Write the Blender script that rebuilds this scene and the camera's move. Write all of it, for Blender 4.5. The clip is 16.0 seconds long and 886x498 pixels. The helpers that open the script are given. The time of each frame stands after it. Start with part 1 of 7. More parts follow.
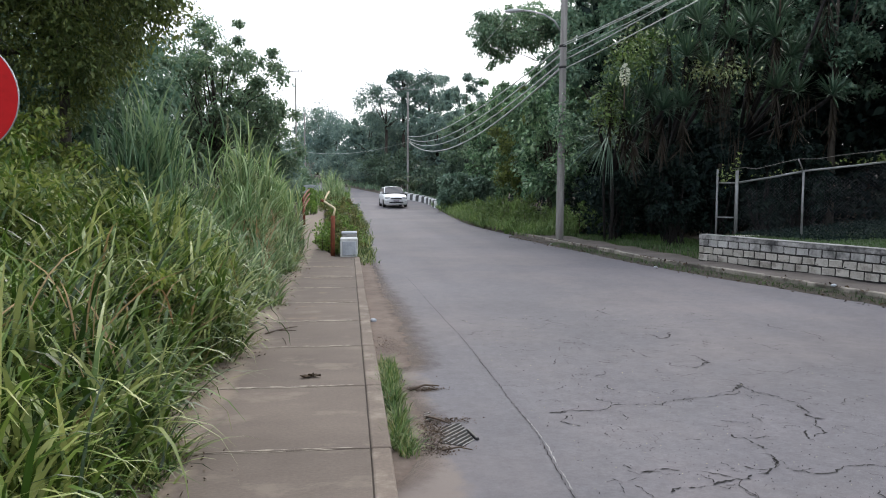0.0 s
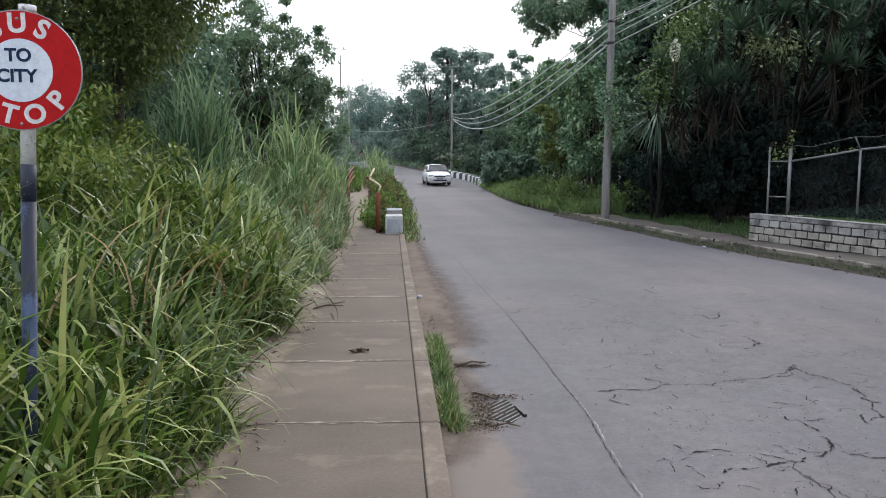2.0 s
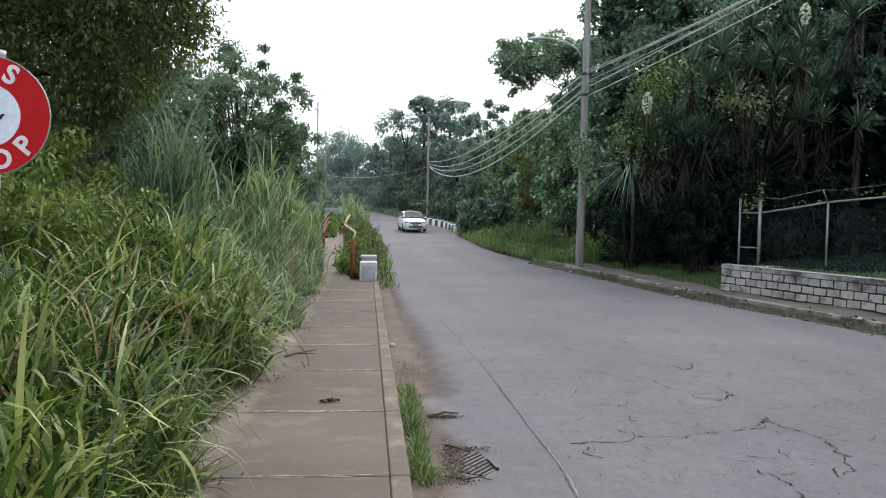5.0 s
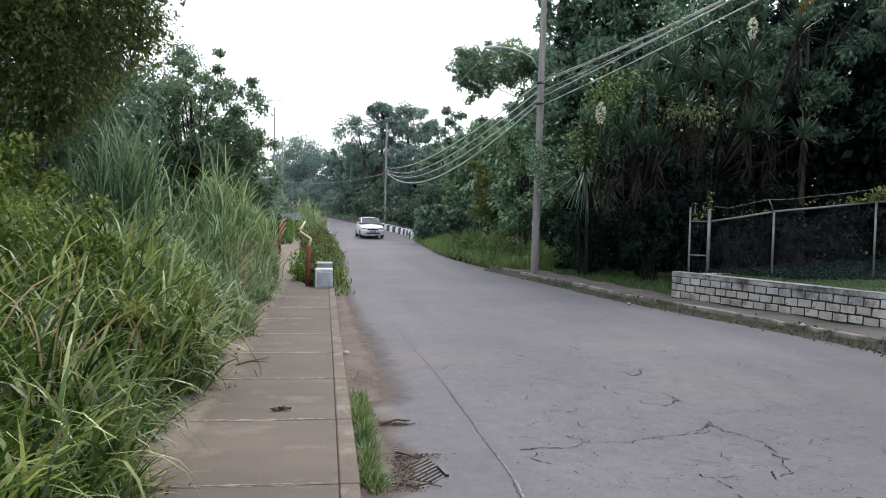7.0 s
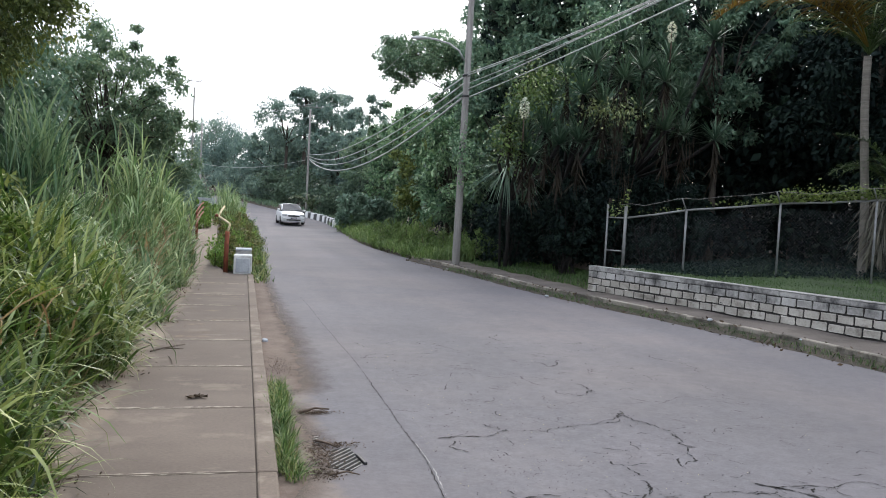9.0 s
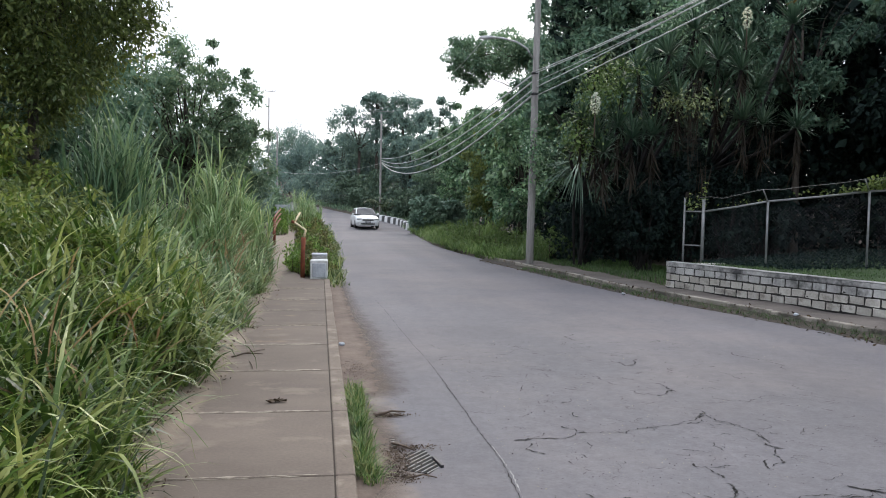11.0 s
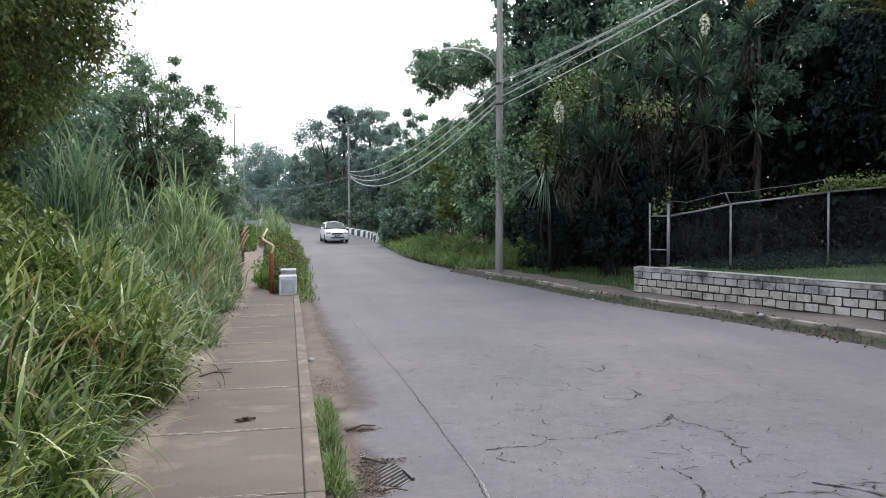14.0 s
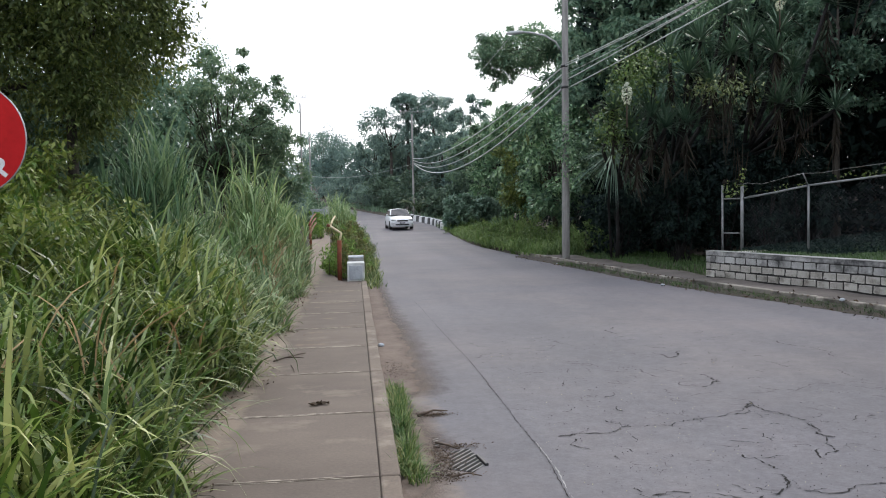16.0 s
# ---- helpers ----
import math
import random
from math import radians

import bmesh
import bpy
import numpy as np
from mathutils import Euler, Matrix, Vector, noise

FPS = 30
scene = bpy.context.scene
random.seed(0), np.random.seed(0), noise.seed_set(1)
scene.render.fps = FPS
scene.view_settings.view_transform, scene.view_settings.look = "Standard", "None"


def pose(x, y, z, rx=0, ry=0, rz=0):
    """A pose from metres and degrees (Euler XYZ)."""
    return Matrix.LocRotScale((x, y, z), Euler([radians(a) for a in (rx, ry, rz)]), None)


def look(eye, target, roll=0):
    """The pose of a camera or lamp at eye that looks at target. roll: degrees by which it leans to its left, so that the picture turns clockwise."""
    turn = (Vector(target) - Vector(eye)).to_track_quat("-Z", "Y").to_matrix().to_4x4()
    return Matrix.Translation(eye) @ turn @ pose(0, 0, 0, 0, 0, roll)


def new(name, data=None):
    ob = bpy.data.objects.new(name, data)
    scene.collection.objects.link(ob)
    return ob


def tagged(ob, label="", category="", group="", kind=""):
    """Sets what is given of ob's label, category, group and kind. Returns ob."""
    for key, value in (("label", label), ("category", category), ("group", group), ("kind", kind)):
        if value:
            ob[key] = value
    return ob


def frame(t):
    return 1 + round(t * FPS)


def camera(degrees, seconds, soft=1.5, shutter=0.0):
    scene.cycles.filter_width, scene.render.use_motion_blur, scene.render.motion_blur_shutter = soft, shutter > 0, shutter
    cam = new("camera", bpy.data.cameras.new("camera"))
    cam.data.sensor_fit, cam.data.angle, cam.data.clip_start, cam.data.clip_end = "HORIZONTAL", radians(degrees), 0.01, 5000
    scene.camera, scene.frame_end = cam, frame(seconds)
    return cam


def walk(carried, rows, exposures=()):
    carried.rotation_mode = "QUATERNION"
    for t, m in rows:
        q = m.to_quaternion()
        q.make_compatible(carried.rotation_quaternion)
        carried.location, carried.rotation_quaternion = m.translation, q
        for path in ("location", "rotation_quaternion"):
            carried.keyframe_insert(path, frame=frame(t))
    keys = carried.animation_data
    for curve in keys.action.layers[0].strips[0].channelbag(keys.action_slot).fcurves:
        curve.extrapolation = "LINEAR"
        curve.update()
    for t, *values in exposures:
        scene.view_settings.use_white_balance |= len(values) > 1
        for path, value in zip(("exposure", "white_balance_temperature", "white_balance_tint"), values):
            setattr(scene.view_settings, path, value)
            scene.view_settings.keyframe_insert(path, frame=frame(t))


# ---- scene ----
cam = camera(58.4, 16.0, 1.0)
PATH = [
    (0, (0.003, 0.063, 1.537), (0.23, 2.044, 1.379), 0.1),
    (0.5, (-0.007, 0.074, 1.527), (0.226, 2.051, 1.343), 0.1),
    (1, (-0.019, 0.075, 1.533), (0.182, 2.055, 1.337), -0.0),
    (1.5, (-0.033, 0.067, 1.525), (0.13, 2.05, 1.32), 0.1),
    (2, (-0.042, 0.073, 1.524), (0.078, 2.058, 1.311), 0.3),
    (2.5, (-0.041, 0.079, 1.527), (0.112, 2.063, 1.324), 0.4),
    (3, (-0.053, 0.101, 1.524), (0.102, 2.082, 1.3), 0.5),
    (3.5, (-0.062, 0.103, 1.533), (0.065, 2.09, 1.345), 0.0),
    (4, (-0.058, 0.097, 1.54), (0.065, 2.084, 1.353), 0.3),
    (4.5, (-0.049, 0.101, 1.541), (0.127, 2.089, 1.414), 0.9),
    (4.7, (-0.038, 0.104, 1.539), (0.142, 2.092, 1.428), 1.0),
    (6.8, (0.004, 0.033, 1.58), (0.236, 2.018, 1.512), 0.9),
    (7, (0.016, 0.035, 1.564), (0.302, 2.013, 1.486), 1.3),
    (7.5, (0.03, 0.013, 1.576), (0.478, 1.959, 1.469), 1.6),
    (8, (0.001, 0.016, 1.565), (0.463, 1.96, 1.466), 2.0),
    (8.5, (-0.01, 0.013, 1.565), (0.398, 1.967, 1.444), 2.4),
    (9, (-0.006, 0.007, 1.566), (0.475, 1.946, 1.47), 3.0),
    (9.5, (-0.033, 0.017, 1.553), (0.352, 1.976, 1.429), 0.9),
    (9.7, (-0.04, 0.033, 1.573), (0.255, 2.008, 1.456), 1.5),
    (11.8, (0.051, 0.015, 1.578), (0.353, 1.989, 1.479), 1.0),
    (12, (0.054, 0.022, 1.576), (0.367, 1.994, 1.465), 1.3),
    (12.5, (0.089, 0.006, 1.585), (0.513, 1.958, 1.478), 1.0),
    (13, (0.073, -0.001, 1.591), (0.566, 1.936, 1.52), 0.4),
    (13.5, (0.067, 0.005, 1.587), (0.496, 1.957, 1.516), -0.0),
    (14, (0.062, -0.006, 1.585), (0.432, 1.958, 1.511), -0.5),
    (14.5, (0.053, -0.006, 1.586), (0.381, 1.965, 1.514), -1.3),
    (15, (0.038, 0.031, 1.584), (0.319, 2.009, 1.494), -1.4),
    (15.5, (0.028, 0.033, 1.583), (0.274, 2.015, 1.486), -1.4),
    (16, (0.016, 0.039, 1.573), (0.226, 2.025, 1.467), -1.2),
]
walk(cam, [(t, look(e, g, r)) for t, e, g, r in PATH], [(0.0, 0.77), (3.0, 0.72), (4.5, 0.78), (7.0, 0.82), (7.5, 0.84), (8.0, 0.93), (9.5, 0.93), (12.0, 0.78), (12.5, 0.83), (13.0, 0.95), (15.0, 0.97), (15.5, 0.86), (16.0, 0.76)])

# ---- light ----
SUN_AZ, SUN_EL = 25.0, 38.0
world = bpy.data.worlds.new("sky")
scene.world = world
world.use_nodes = True
sky = world.node_tree.nodes.new("ShaderNodeTexSky")
sky.sky_type = "NISHITA"
sky.sun_disc = False
sky.sun_elevation, sky.sun_rotation = radians(SUN_EL), radians(SUN_AZ)
sky.air_density, sky.dust_density, sky.ozone_density = 1.0, 4.0, 1.0
backg = world.node_tree.nodes["Background"]
backg.inputs["Strength"].default_value = 0.15
# thin even cloud over the whole sky
cloud = world.node_tree.nodes.new("ShaderNodeMix")
cloud.data_type = "RGBA"
cloud.inputs[0].default_value = 0.8
cloud.inputs[7].default_value = (6.9, 7.3, 8.2, 1)
world.node_tree.links.new(sky.outputs[0], cloud.inputs[6])
world.node_tree.links.new(cloud.outputs[2], backg.inputs[0])
sun_data = bpy.data.lights.new("sun", "SUN")
sun_data.energy, sun_data.angle, sun_data.color = 1.05, radians(40), (1.0, 0.95, 0.88)
sun_ob = new("sun", sun_data)
az, el = radians(SUN_AZ), radians(SUN_EL)
sun_ob.matrix_world = look((60 * math.sin(az) * math.cos(el), 60 * math.cos(az) * math.cos(el), 60 * math.sin(el)), (0, 0, 0))


# ---- materials ----
def ramp_node(nt, stops):
    r = nt.nodes.new("ShaderNodeValToRGB")
    while len(r.color_ramp.elements) < len(stops):
        r.color_ramp.elements.new(0.5)
    for e, (p, c) in zip(r.color_ramp.elements, stops):
        e.position, e.color = p, (*c, 1)
    return r


def noise_node(nt, scale, detail=5.0, rough=0.6, coord=None):
    n = nt.nodes.new("ShaderNodeTexNoise")
    n.inputs["Scale"].default_value = scale
    n.inputs["Detail"].default_value = detail
    n.inputs["Roughness"].default_value = rough
    if coord:
        nt.links.new(coord, n.inputs["Vector"])
    return n


def base_material(name):
    m = bpy.data.materials.new(name)
    m.use_nodes = True
    nt = m.node_tree
    return m, nt, nt.nodes["Principled BSDF"], nt.links


def mixed(nt, a, b, fac, blend="MIX"):
    mx = nt.nodes.new("ShaderNodeMix")
    mx.data_type, mx.blend_type = "RGBA", blend
    for sock, v in ((mx.inputs[0], fac), (mx.inputs[6], a), (mx.inputs[7], b)):
        if hasattr(v, "links"):
            nt.links.new(v, sock)
        elif isinstance(v, (int, float)):
            sock.default_value = v
        else:
            sock.default_value = (*v, 1)
    return mx.outputs[2]


def surface(name, dark, light, big=0.6, fine=25.0, rough=0.85, bump=0.25, metal=0.0, stain=None, stain_scale=1.3,
            stain_at=(0.52, 0.68), stain_fac=0.8, speck=0.0, per_object=0.0, stretch=(1, 1, 1), bump_dist=0.01,
            spill=(), spec=0.5, streak=0.0):
    """Weathered solid: two scales of tone, an optional stain layer, grain bump."""
    m, nt, b, lk = base_material(name)
    geo = nt.nodes.new("ShaderNodeNewGeometry")
    mp = nt.nodes.new("ShaderNodeMapping")
    mp.inputs["Scale"].default_value = stretch
    lk.new(geo.outputs["Position"], mp.inputs["Vector"])
    pos = mp.outputs[0]
    n1 = noise_node(nt, big, 6, 0.62, pos)
    n2 = noise_node(nt, fine, 5, 0.7, pos)
    r1 = ramp_node(nt, [(0.32, dark), (0.68, light)])
    lk.new(n1.outputs[0], r1.inputs[0])
    r2 = ramp_node(nt, [(0.3, (0.72,) * 3), (0.7, (1.0,) * 3)])
    lk.new(n2.outputs[0], r2.inputs[0])
    col = mixed(nt, r1.outputs[0], r2.outputs[0], 1.0, "MULTIPLY")
    if stain:
        n3 = noise_node(nt, stain_scale, 7, 0.68, pos)
        r3 = ramp_node(nt, [(stain_at[0], (0, 0, 0)), (stain_at[1], (stain_fac,) * 3)])
        lk.new(n3.outputs[0], r3.inputs[0])
        col = mixed(nt, col, stain, r3.outputs[0])
    if streak:
        # long worn bands along the direction of travel
        mp2 = nt.nodes.new("ShaderNodeMapping")
        mp2.inputs["Scale"].default_value = (0.9, 0.05, 1)
        lk.new(geo.outputs["Position"], mp2.inputs["Vector"])
        n6 = noise_node(nt, 1.0, 5, 0.55, mp2.outputs[0])
        r7 = ramp_node(nt, [(0.36, (1 - streak, 1 - streak * 0.9, 1 - streak * 0.75)), (0.64, (1.0, 1.0, 1.0))])
        lk.new(n6.outputs[0], r7.inputs[0])
        col = mixed(nt, col, r7.outputs[0], 1.0, "MULTIPLY")
        n7 = noise_node(nt, 7.0, 6, 0.75, geo.outputs["Position"])
        r8 = ramp_node(nt, [(0.35, (0.88,) * 3), (0.62, (1.06,) * 3)])
        lk.new(n7.outputs[0], r8.inputs[0])
        col = mixed(nt, col, r8.outputs[0], 1.0, "MULTIPLY")
    for tone, xs, ys in spill:
        # sand spread from one edge, thinning out unevenly
        sep = nt.nodes.new("ShaderNodeSeparateXYZ")
        lk.new(geo.outputs["Position"], sep.inputs[0])
        fx = nt.nodes.new("ShaderNodeMapRange")
        fx.inputs["From Min"].default_value, fx.inputs["From Max"].default_value = xs
        fx.inputs["To Min"].default_value, fx.inputs["To Max"].default_value = 0.95, -0.25
        lk.new(sep.outputs["X"], fx.inputs["Value"])
        fy = nt.nodes.new("ShaderNodeMapRange")
        fy.inputs["From Min"].default_value, fy.inputs["From Max"].default_value = ys
        fy.inputs["To Min"].default_value, fy.inputs["To Max"].default_value = 0.0, -0.7
        lk.new(sep.outputs["Y"], fy.inputs["Value"])
        n5 = noise_node(nt, 2.6, 8, 0.7, geo.outputs["Position"])
        add = nt.nodes.new("ShaderNodeMath")
        lk.new(fx.outputs[0], add.inputs[0])
        lk.new(n5.outputs[0], add.inputs[1])
        add2 = nt.nodes.new("ShaderNodeMath")
        lk.new(add.outputs[0], add2.inputs[0])
        lk.new(fy.outputs[0], add2.inputs[1])
        r6 = ramp_node(nt, [(0.74, (0, 0, 0)), (0.94, (0.85,) * 3)])
        lk.new(add2.outputs[0], r6.inputs[0])
        col = mixed(nt, col, tone, r6.outputs[0])
    if speck:
        v = nt.nodes.new("ShaderNodeTexVoronoi")
        v.inputs["Scale"].default_value = 60
        lk.new(pos, v.inputs["Vector"])
        r4 = ramp_node(nt, [(0.05, (speck,) * 3), (0.16, (0, 0, 0))])
        lk.new(v.outputs["Distance"], r4.inputs[0])
        col = mixed(nt, col, (0.05, 0.047, 0.045), r4.outputs[0])
    if per_object:
        oi = nt.nodes.new("ShaderNodeObjectInfo")
        r5 = ramp_node(nt, [(0.0, (1 - per_object,) * 3), (1.0, (1.0,) * 3)])
        lk.new(oi.outputs["Random"], r5.inputs[0])
        col = mixed(nt, col, r5.outputs[0], 1.0, "MULTIPLY")
    lk.new(col, b.inputs["Base Color"])
    b.inputs["Roughness"].default_value = rough
    b.inputs["Metallic"].default_value = metal
    b.inputs["Specular IOR Level"].default_value = spec
    if bump:
        bp = nt.nodes.new("ShaderNodeBump")
        bp.inputs["Strength"].default_value, bp.inputs["Distance"].default_value = bump, bump_dist
        lk.new(n2.outputs[0], bp.inputs["Height"])
        lk.new(bp.outputs[0], b.inputs["Normal"])
    return m


def leafy(name, cols, trans=0.3, rough=0.5, patch=0.5, spec=0.35):
    """Leaves and blades: tone by leaf and by patch, with light passing through."""
    m, nt, b, lk = base_material(name)
    geo = nt.nodes.new("ShaderNodeNewGeometry")
    r = ramp_node(nt, [(i / (len(cols) - 1), c) for i, c in enumerate(cols)])
    lk.new(geo.outputs["Random Per Island"], r.inputs[0])
    n = noise_node(nt, patch, 3, 0.6, geo.outputs["Position"])
    rp = ramp_node(nt, [(0.3, (0.6, 0.66, 0.62)), (0.7, (1.15, 1.1, 0.9))])
    lk.new(n.outputs[0], rp.inputs[0])
    col = mixed(nt, r.outputs[0], rp.outputs[0], 1.0, "MULTIPLY")
    lk.new(col, b.inputs["Base Color"])
    b.inputs["Roughness"].default_value = rough
    b.inputs["Specular IOR Level"].default_value = spec
    tr = nt.nodes.new("ShaderNodeBsdfTranslucent")
    lk.new(col, tr.inputs["Color"])
    mx = nt.nodes.new("ShaderNodeMixShader")
    mx.inputs[0].default_value = trans
    lk.new(b.outputs[0], mx.inputs[1])
    lk.new(tr.outputs[0], mx.inputs[2])
    lk.new(mx.outputs[0], nt.nodes["Material Output"].inputs["Surface"])
    return m


M_ROAD = surface("road concrete", (0.099, 0.0935, 0.1025), (0.146, 0.138, 0.1505), big=0.22, fine=38, rough=0.8, bump=0.35,
                 stain=(0.17, 0.145, 0.14), stain_scale=0.3, stain_at=(0.45, 0.7), stain_fac=0.6, speck=0.7, bump_dist=0.006, streak=0.2,
                 spill=[((0.15, 0.122, 0.103), (0.25, 0.95), (8.0, 22.0))])
M_SLAB = surface("pavement concrete", (0.118, 0.0925, 0.0735), (0.168, 0.134, 0.107), big=0.9, fine=45, rough=0.9, bump=0.3,
                 stain=(0.22, 0.18, 0.143), stain_scale=1.7, stain_at=(0.55, 0.64), stain_fac=0.5, per_object=0.16,
                 spill=[((0.235, 0.188, 0.144), (-1.2, -0.62), (30.0, 70.0))],
                 stretch=(0.9, 1.35, 1), bump_dist=0.005)
M_KERB = surface("kerb concrete", (0.139, 0.107, 0.0827), (0.204, 0.163, 0.128), big=1.2, fine=40, rough=0.9, bump=0.35,
                 stain=(0.28, 0.24, 0.19), stain_scale=2.4, per_object=0.12, bump_dist=0.006)
M_GROOVE = surface("joint dirt", (0.03, 0.025, 0.02), (0.07, 0.055, 0.042), big=5, fine=60, rough=1.0)
M_SAND = surface("pale joint sand", (0.26, 0.225, 0.18), (0.4, 0.35, 0.285), big=5, fine=60, rough=1.0)
M_SOIL = surface("soil", (0.03, 0.022, 0.015), (0.07, 0.05, 0.034), big=1.2, fine=22, rough=1.0, bump=0.7, stain=(0.03, 0.04, 0.018),
                 stain_scale=0.6, bump_dist=0.03)
M_DUST = surface("washed-out sand", (0.17, 0.125, 0.09), (0.25, 0.195, 0.145), big=1.6, fine=30, rough=1.0, bump=0.5,
                 stain=(0.12, 0.085, 0.06), stain_scale=3.0, stain_at=(0.58, 0.72), bump_dist=0.01)
M_LITTER = surface("leaf litter", (0.025, 0.022, 0.017), (0.075, 0.058, 0.042), big=9, fine=60, rough=0.95, bump=0.9, bump_dist=0.02)
M_CRACK = surface("crack", (0.004, 0.004, 0.004), (0.014, 0.012, 0.011), big=9, fine=60, rough=1.0)
M_FOOTPATH = surface("footpath", (0.07, 0.058, 0.05), (0.13, 0.11, 0.098), big=0.9, fine=30, rough=0.95, bump=0.4,
                     stain=(0.05, 0.042, 0.03), stain_scale=1.6, bump_dist=0.012)
M_BLOCK = surface("whitewashed block", (0.4, 0.375, 0.33), (0.62, 0.592, 0.54), big=2.2, fine=35, rough=0.9, bump=0.45,
                  stain=(0.13, 0.115, 0.095), stain_scale=3.6, stain_at=(0.53, 0.66), stain_fac=0.7, per_object=0.22, bump_dist=0.014)
M_BLOCKTOP = surface("mouldy whitewashed block", (0.33, 0.325, 0.31), (0.53, 0.52, 0.5), big=1.6, fine=35, rough=0.92, bump=0.45,
                     stain=(0.03, 0.031, 0.033), stain_scale=1.9, stain_at=(0.49, 0.66), stain_fac=0.9, per_object=0.15, bump_dist=0.014)
M_FARKERB = surface("pale worn kerb edge", (0.2, 0.18, 0.15), (0.38, 0.345, 0.29), big=1.4, fine=35, rough=0.95, bump=0.4,
                    stain=(0.05, 0.045, 0.035), stain_scale=1.1, stain_at=(0.46, 0.58), stain_fac=0.95, bump_dist=0.01)
M_GUTTERSAND = surface("gutter silt", (0.12, 0.09, 0.072), (0.2, 0.155, 0.125), big=2.2, fine=34, rough=1.0, bump=0.6,
                       stain=(0.075, 0.057, 0.046), stain_scale=2.6, stain_at=(0.58, 0.72), stain_fac=0.85, bump_dist=0.012)
nt = M_GUTTERSAND.node_tree
cov = nt.nodes.new("ShaderNodeAttribute")
cov.attribute_name = "cover"
n_ = noise_node(nt, 5.0, 8, 0.72, nt.nodes.new("ShaderNodeNewGeometry").outputs["Position"])
sum_ = nt.nodes.new("ShaderNodeMath")
sum_.operation = "MULTIPLY_ADD"
sum_.inputs[1].default_value = 0.62
nt.links.new(cov.outputs["Fac"], sum_.inputs[0])
half_ = nt.nodes.new("ShaderNodeMath")
half_.operation = "MULTIPLY"
half_.inputs[1].default_value = 0.5
nt.links.new(n_.outputs[0], half_.inputs[0])
nt.links.new(half_.outputs[0], sum_.inputs[2])
rc = ramp_node(nt, [(0.3, (0, 0, 0)), (0.72, (1, 1, 1))])
nt.links.new(sum_.outputs[0], rc.inputs[0])
thin, mixs = nt.nodes.new("ShaderNodeBsdfTransparent"), nt.nodes.new("ShaderNodeMixShader")
nt.links.new(rc.outputs[0], mixs.inputs[0])
nt.links.new(thin.outputs[0], mixs.inputs[1])
nt.links.new(nt.nodes["Principled BSDF"].outputs[0], mixs.inputs[2])
nt.links.new(mixs.outputs[0], nt.nodes["Material Output"].inputs["Surface"])
M_GRATE = surface("worn pale iron", (0.12, 0.12, 0.115), (0.25, 0.25, 0.24), big=8, fine=50, rough=0.6, metal=0.15, bump=0.2, stain=(0.12, 0.08, 0.05), stain_scale=14)
M_EDGE = surface("worn coping edge", (0.2, 0.2, 0.19), (0.4, 0.395, 0.38), big=2.4, fine=35, rough=0.95, bump=0.5,
                 stain=(0.05, 0.05, 0.05), stain_scale=3.0, stain_at=(0.5, 0.64), stain_fac=0.85)
M_LAWN = surface("lawn turf", (0.018, 0.036, 0.01), (0.045, 0.085, 0.024), big=0.8, fine=40, rough=1.0, bump=0.8, bump_dist=0.03)
M_PIT = surface("dark pit", (0.004, 0.004, 0.004), (0.012, 0.011, 0.01), big=6, fine=50, rough=1.0)
M_MORTAR = surface("dark mortar", (0.012, 0.012, 0.012), (0.03, 0.028, 0.026), big=4, fine=50, rough=1.0)
M_COPING = surface("stained coping", (0.26, 0.256, 0.248), (0.5, 0.49, 0.47), big=2.4, fine=35, rough=0.95, bump=0.5,
                   stain=(0.03, 0.03, 0.032), stain_scale=1.9, stain_at=(0.44, 0.6), stain_fac=0.92, bump_dist=0.01)
M_WHITE = surface("whitewash", (0.55, 0.56, 0.56), (0.74, 0.75, 0.74), big=3, fine=40, rough=0.85, bump=0.3,
                  stain=(0.32, 0.31, 0.29), stain_scale=4, stain_fac=0.6)
M_GREYC = surface("bare grey concrete", (0.36, 0.385, 0.42), (0.48, 0.51, 0.55), big=4, fine=40, rough=0.9, bump=0.3)
M_BLACK = surface("black paint", (0.02, 0.021, 0.022), (0.04, 0.042, 0.044), big=4, fine=40, rough=0.7)
M_RUST = surface("rust", (0.13, 0.03, 0.014), (0.27, 0.075, 0.032), big=7, fine=60, rough=0.85, bump=0.6, stain=(0.09, 0.03, 0.02),
                 stain_scale=12, bump_dist=0.004)
M_YELLOW = surface("worn yellow pipe paint", (0.48, 0.4, 0.2), (0.68, 0.6, 0.4), big=8, fine=60, rough=0.7, stain=(0.2, 0.06, 0.03),
                   stain_scale=14, stain_fac=0.7)
M_POLEWOOD = surface("weathered pole", (0.2, 0.19, 0.18), (0.36, 0.344, 0.325), big=2.0, fine=18, rough=0.9, bump=0.6,
                     stretch=(6, 6, 0.35), bump_dist=0.01)
M_GALV = surface("galvanised steel", (0.17, 0.175, 0.175), (0.29, 0.295, 0.295), big=6, fine=50, rough=0.55, metal=0.5, bump=0.1)
M_LAMP = surface("pale lamp metal", (0.36, 0.37, 0.37), (0.5, 0.51, 0.51), big=6, fine=50, rough=0.5, metal=0.3, bump=0.1)
M_IRON = surface("dull iron", (0.13, 0.13, 0.125), (0.24, 0.235, 0.225), big=6, fine=50, rough=0.7, metal=0.2, bump=0.2, stain=(0.1, 0.05, 0.03), stain_scale=9)
M_WIRE = surface("chain link wire", (0.075, 0.082, 0.092), (0.125, 0.134, 0.148), big=6, fine=50, rough=0.8, metal=0.0, bump=0)
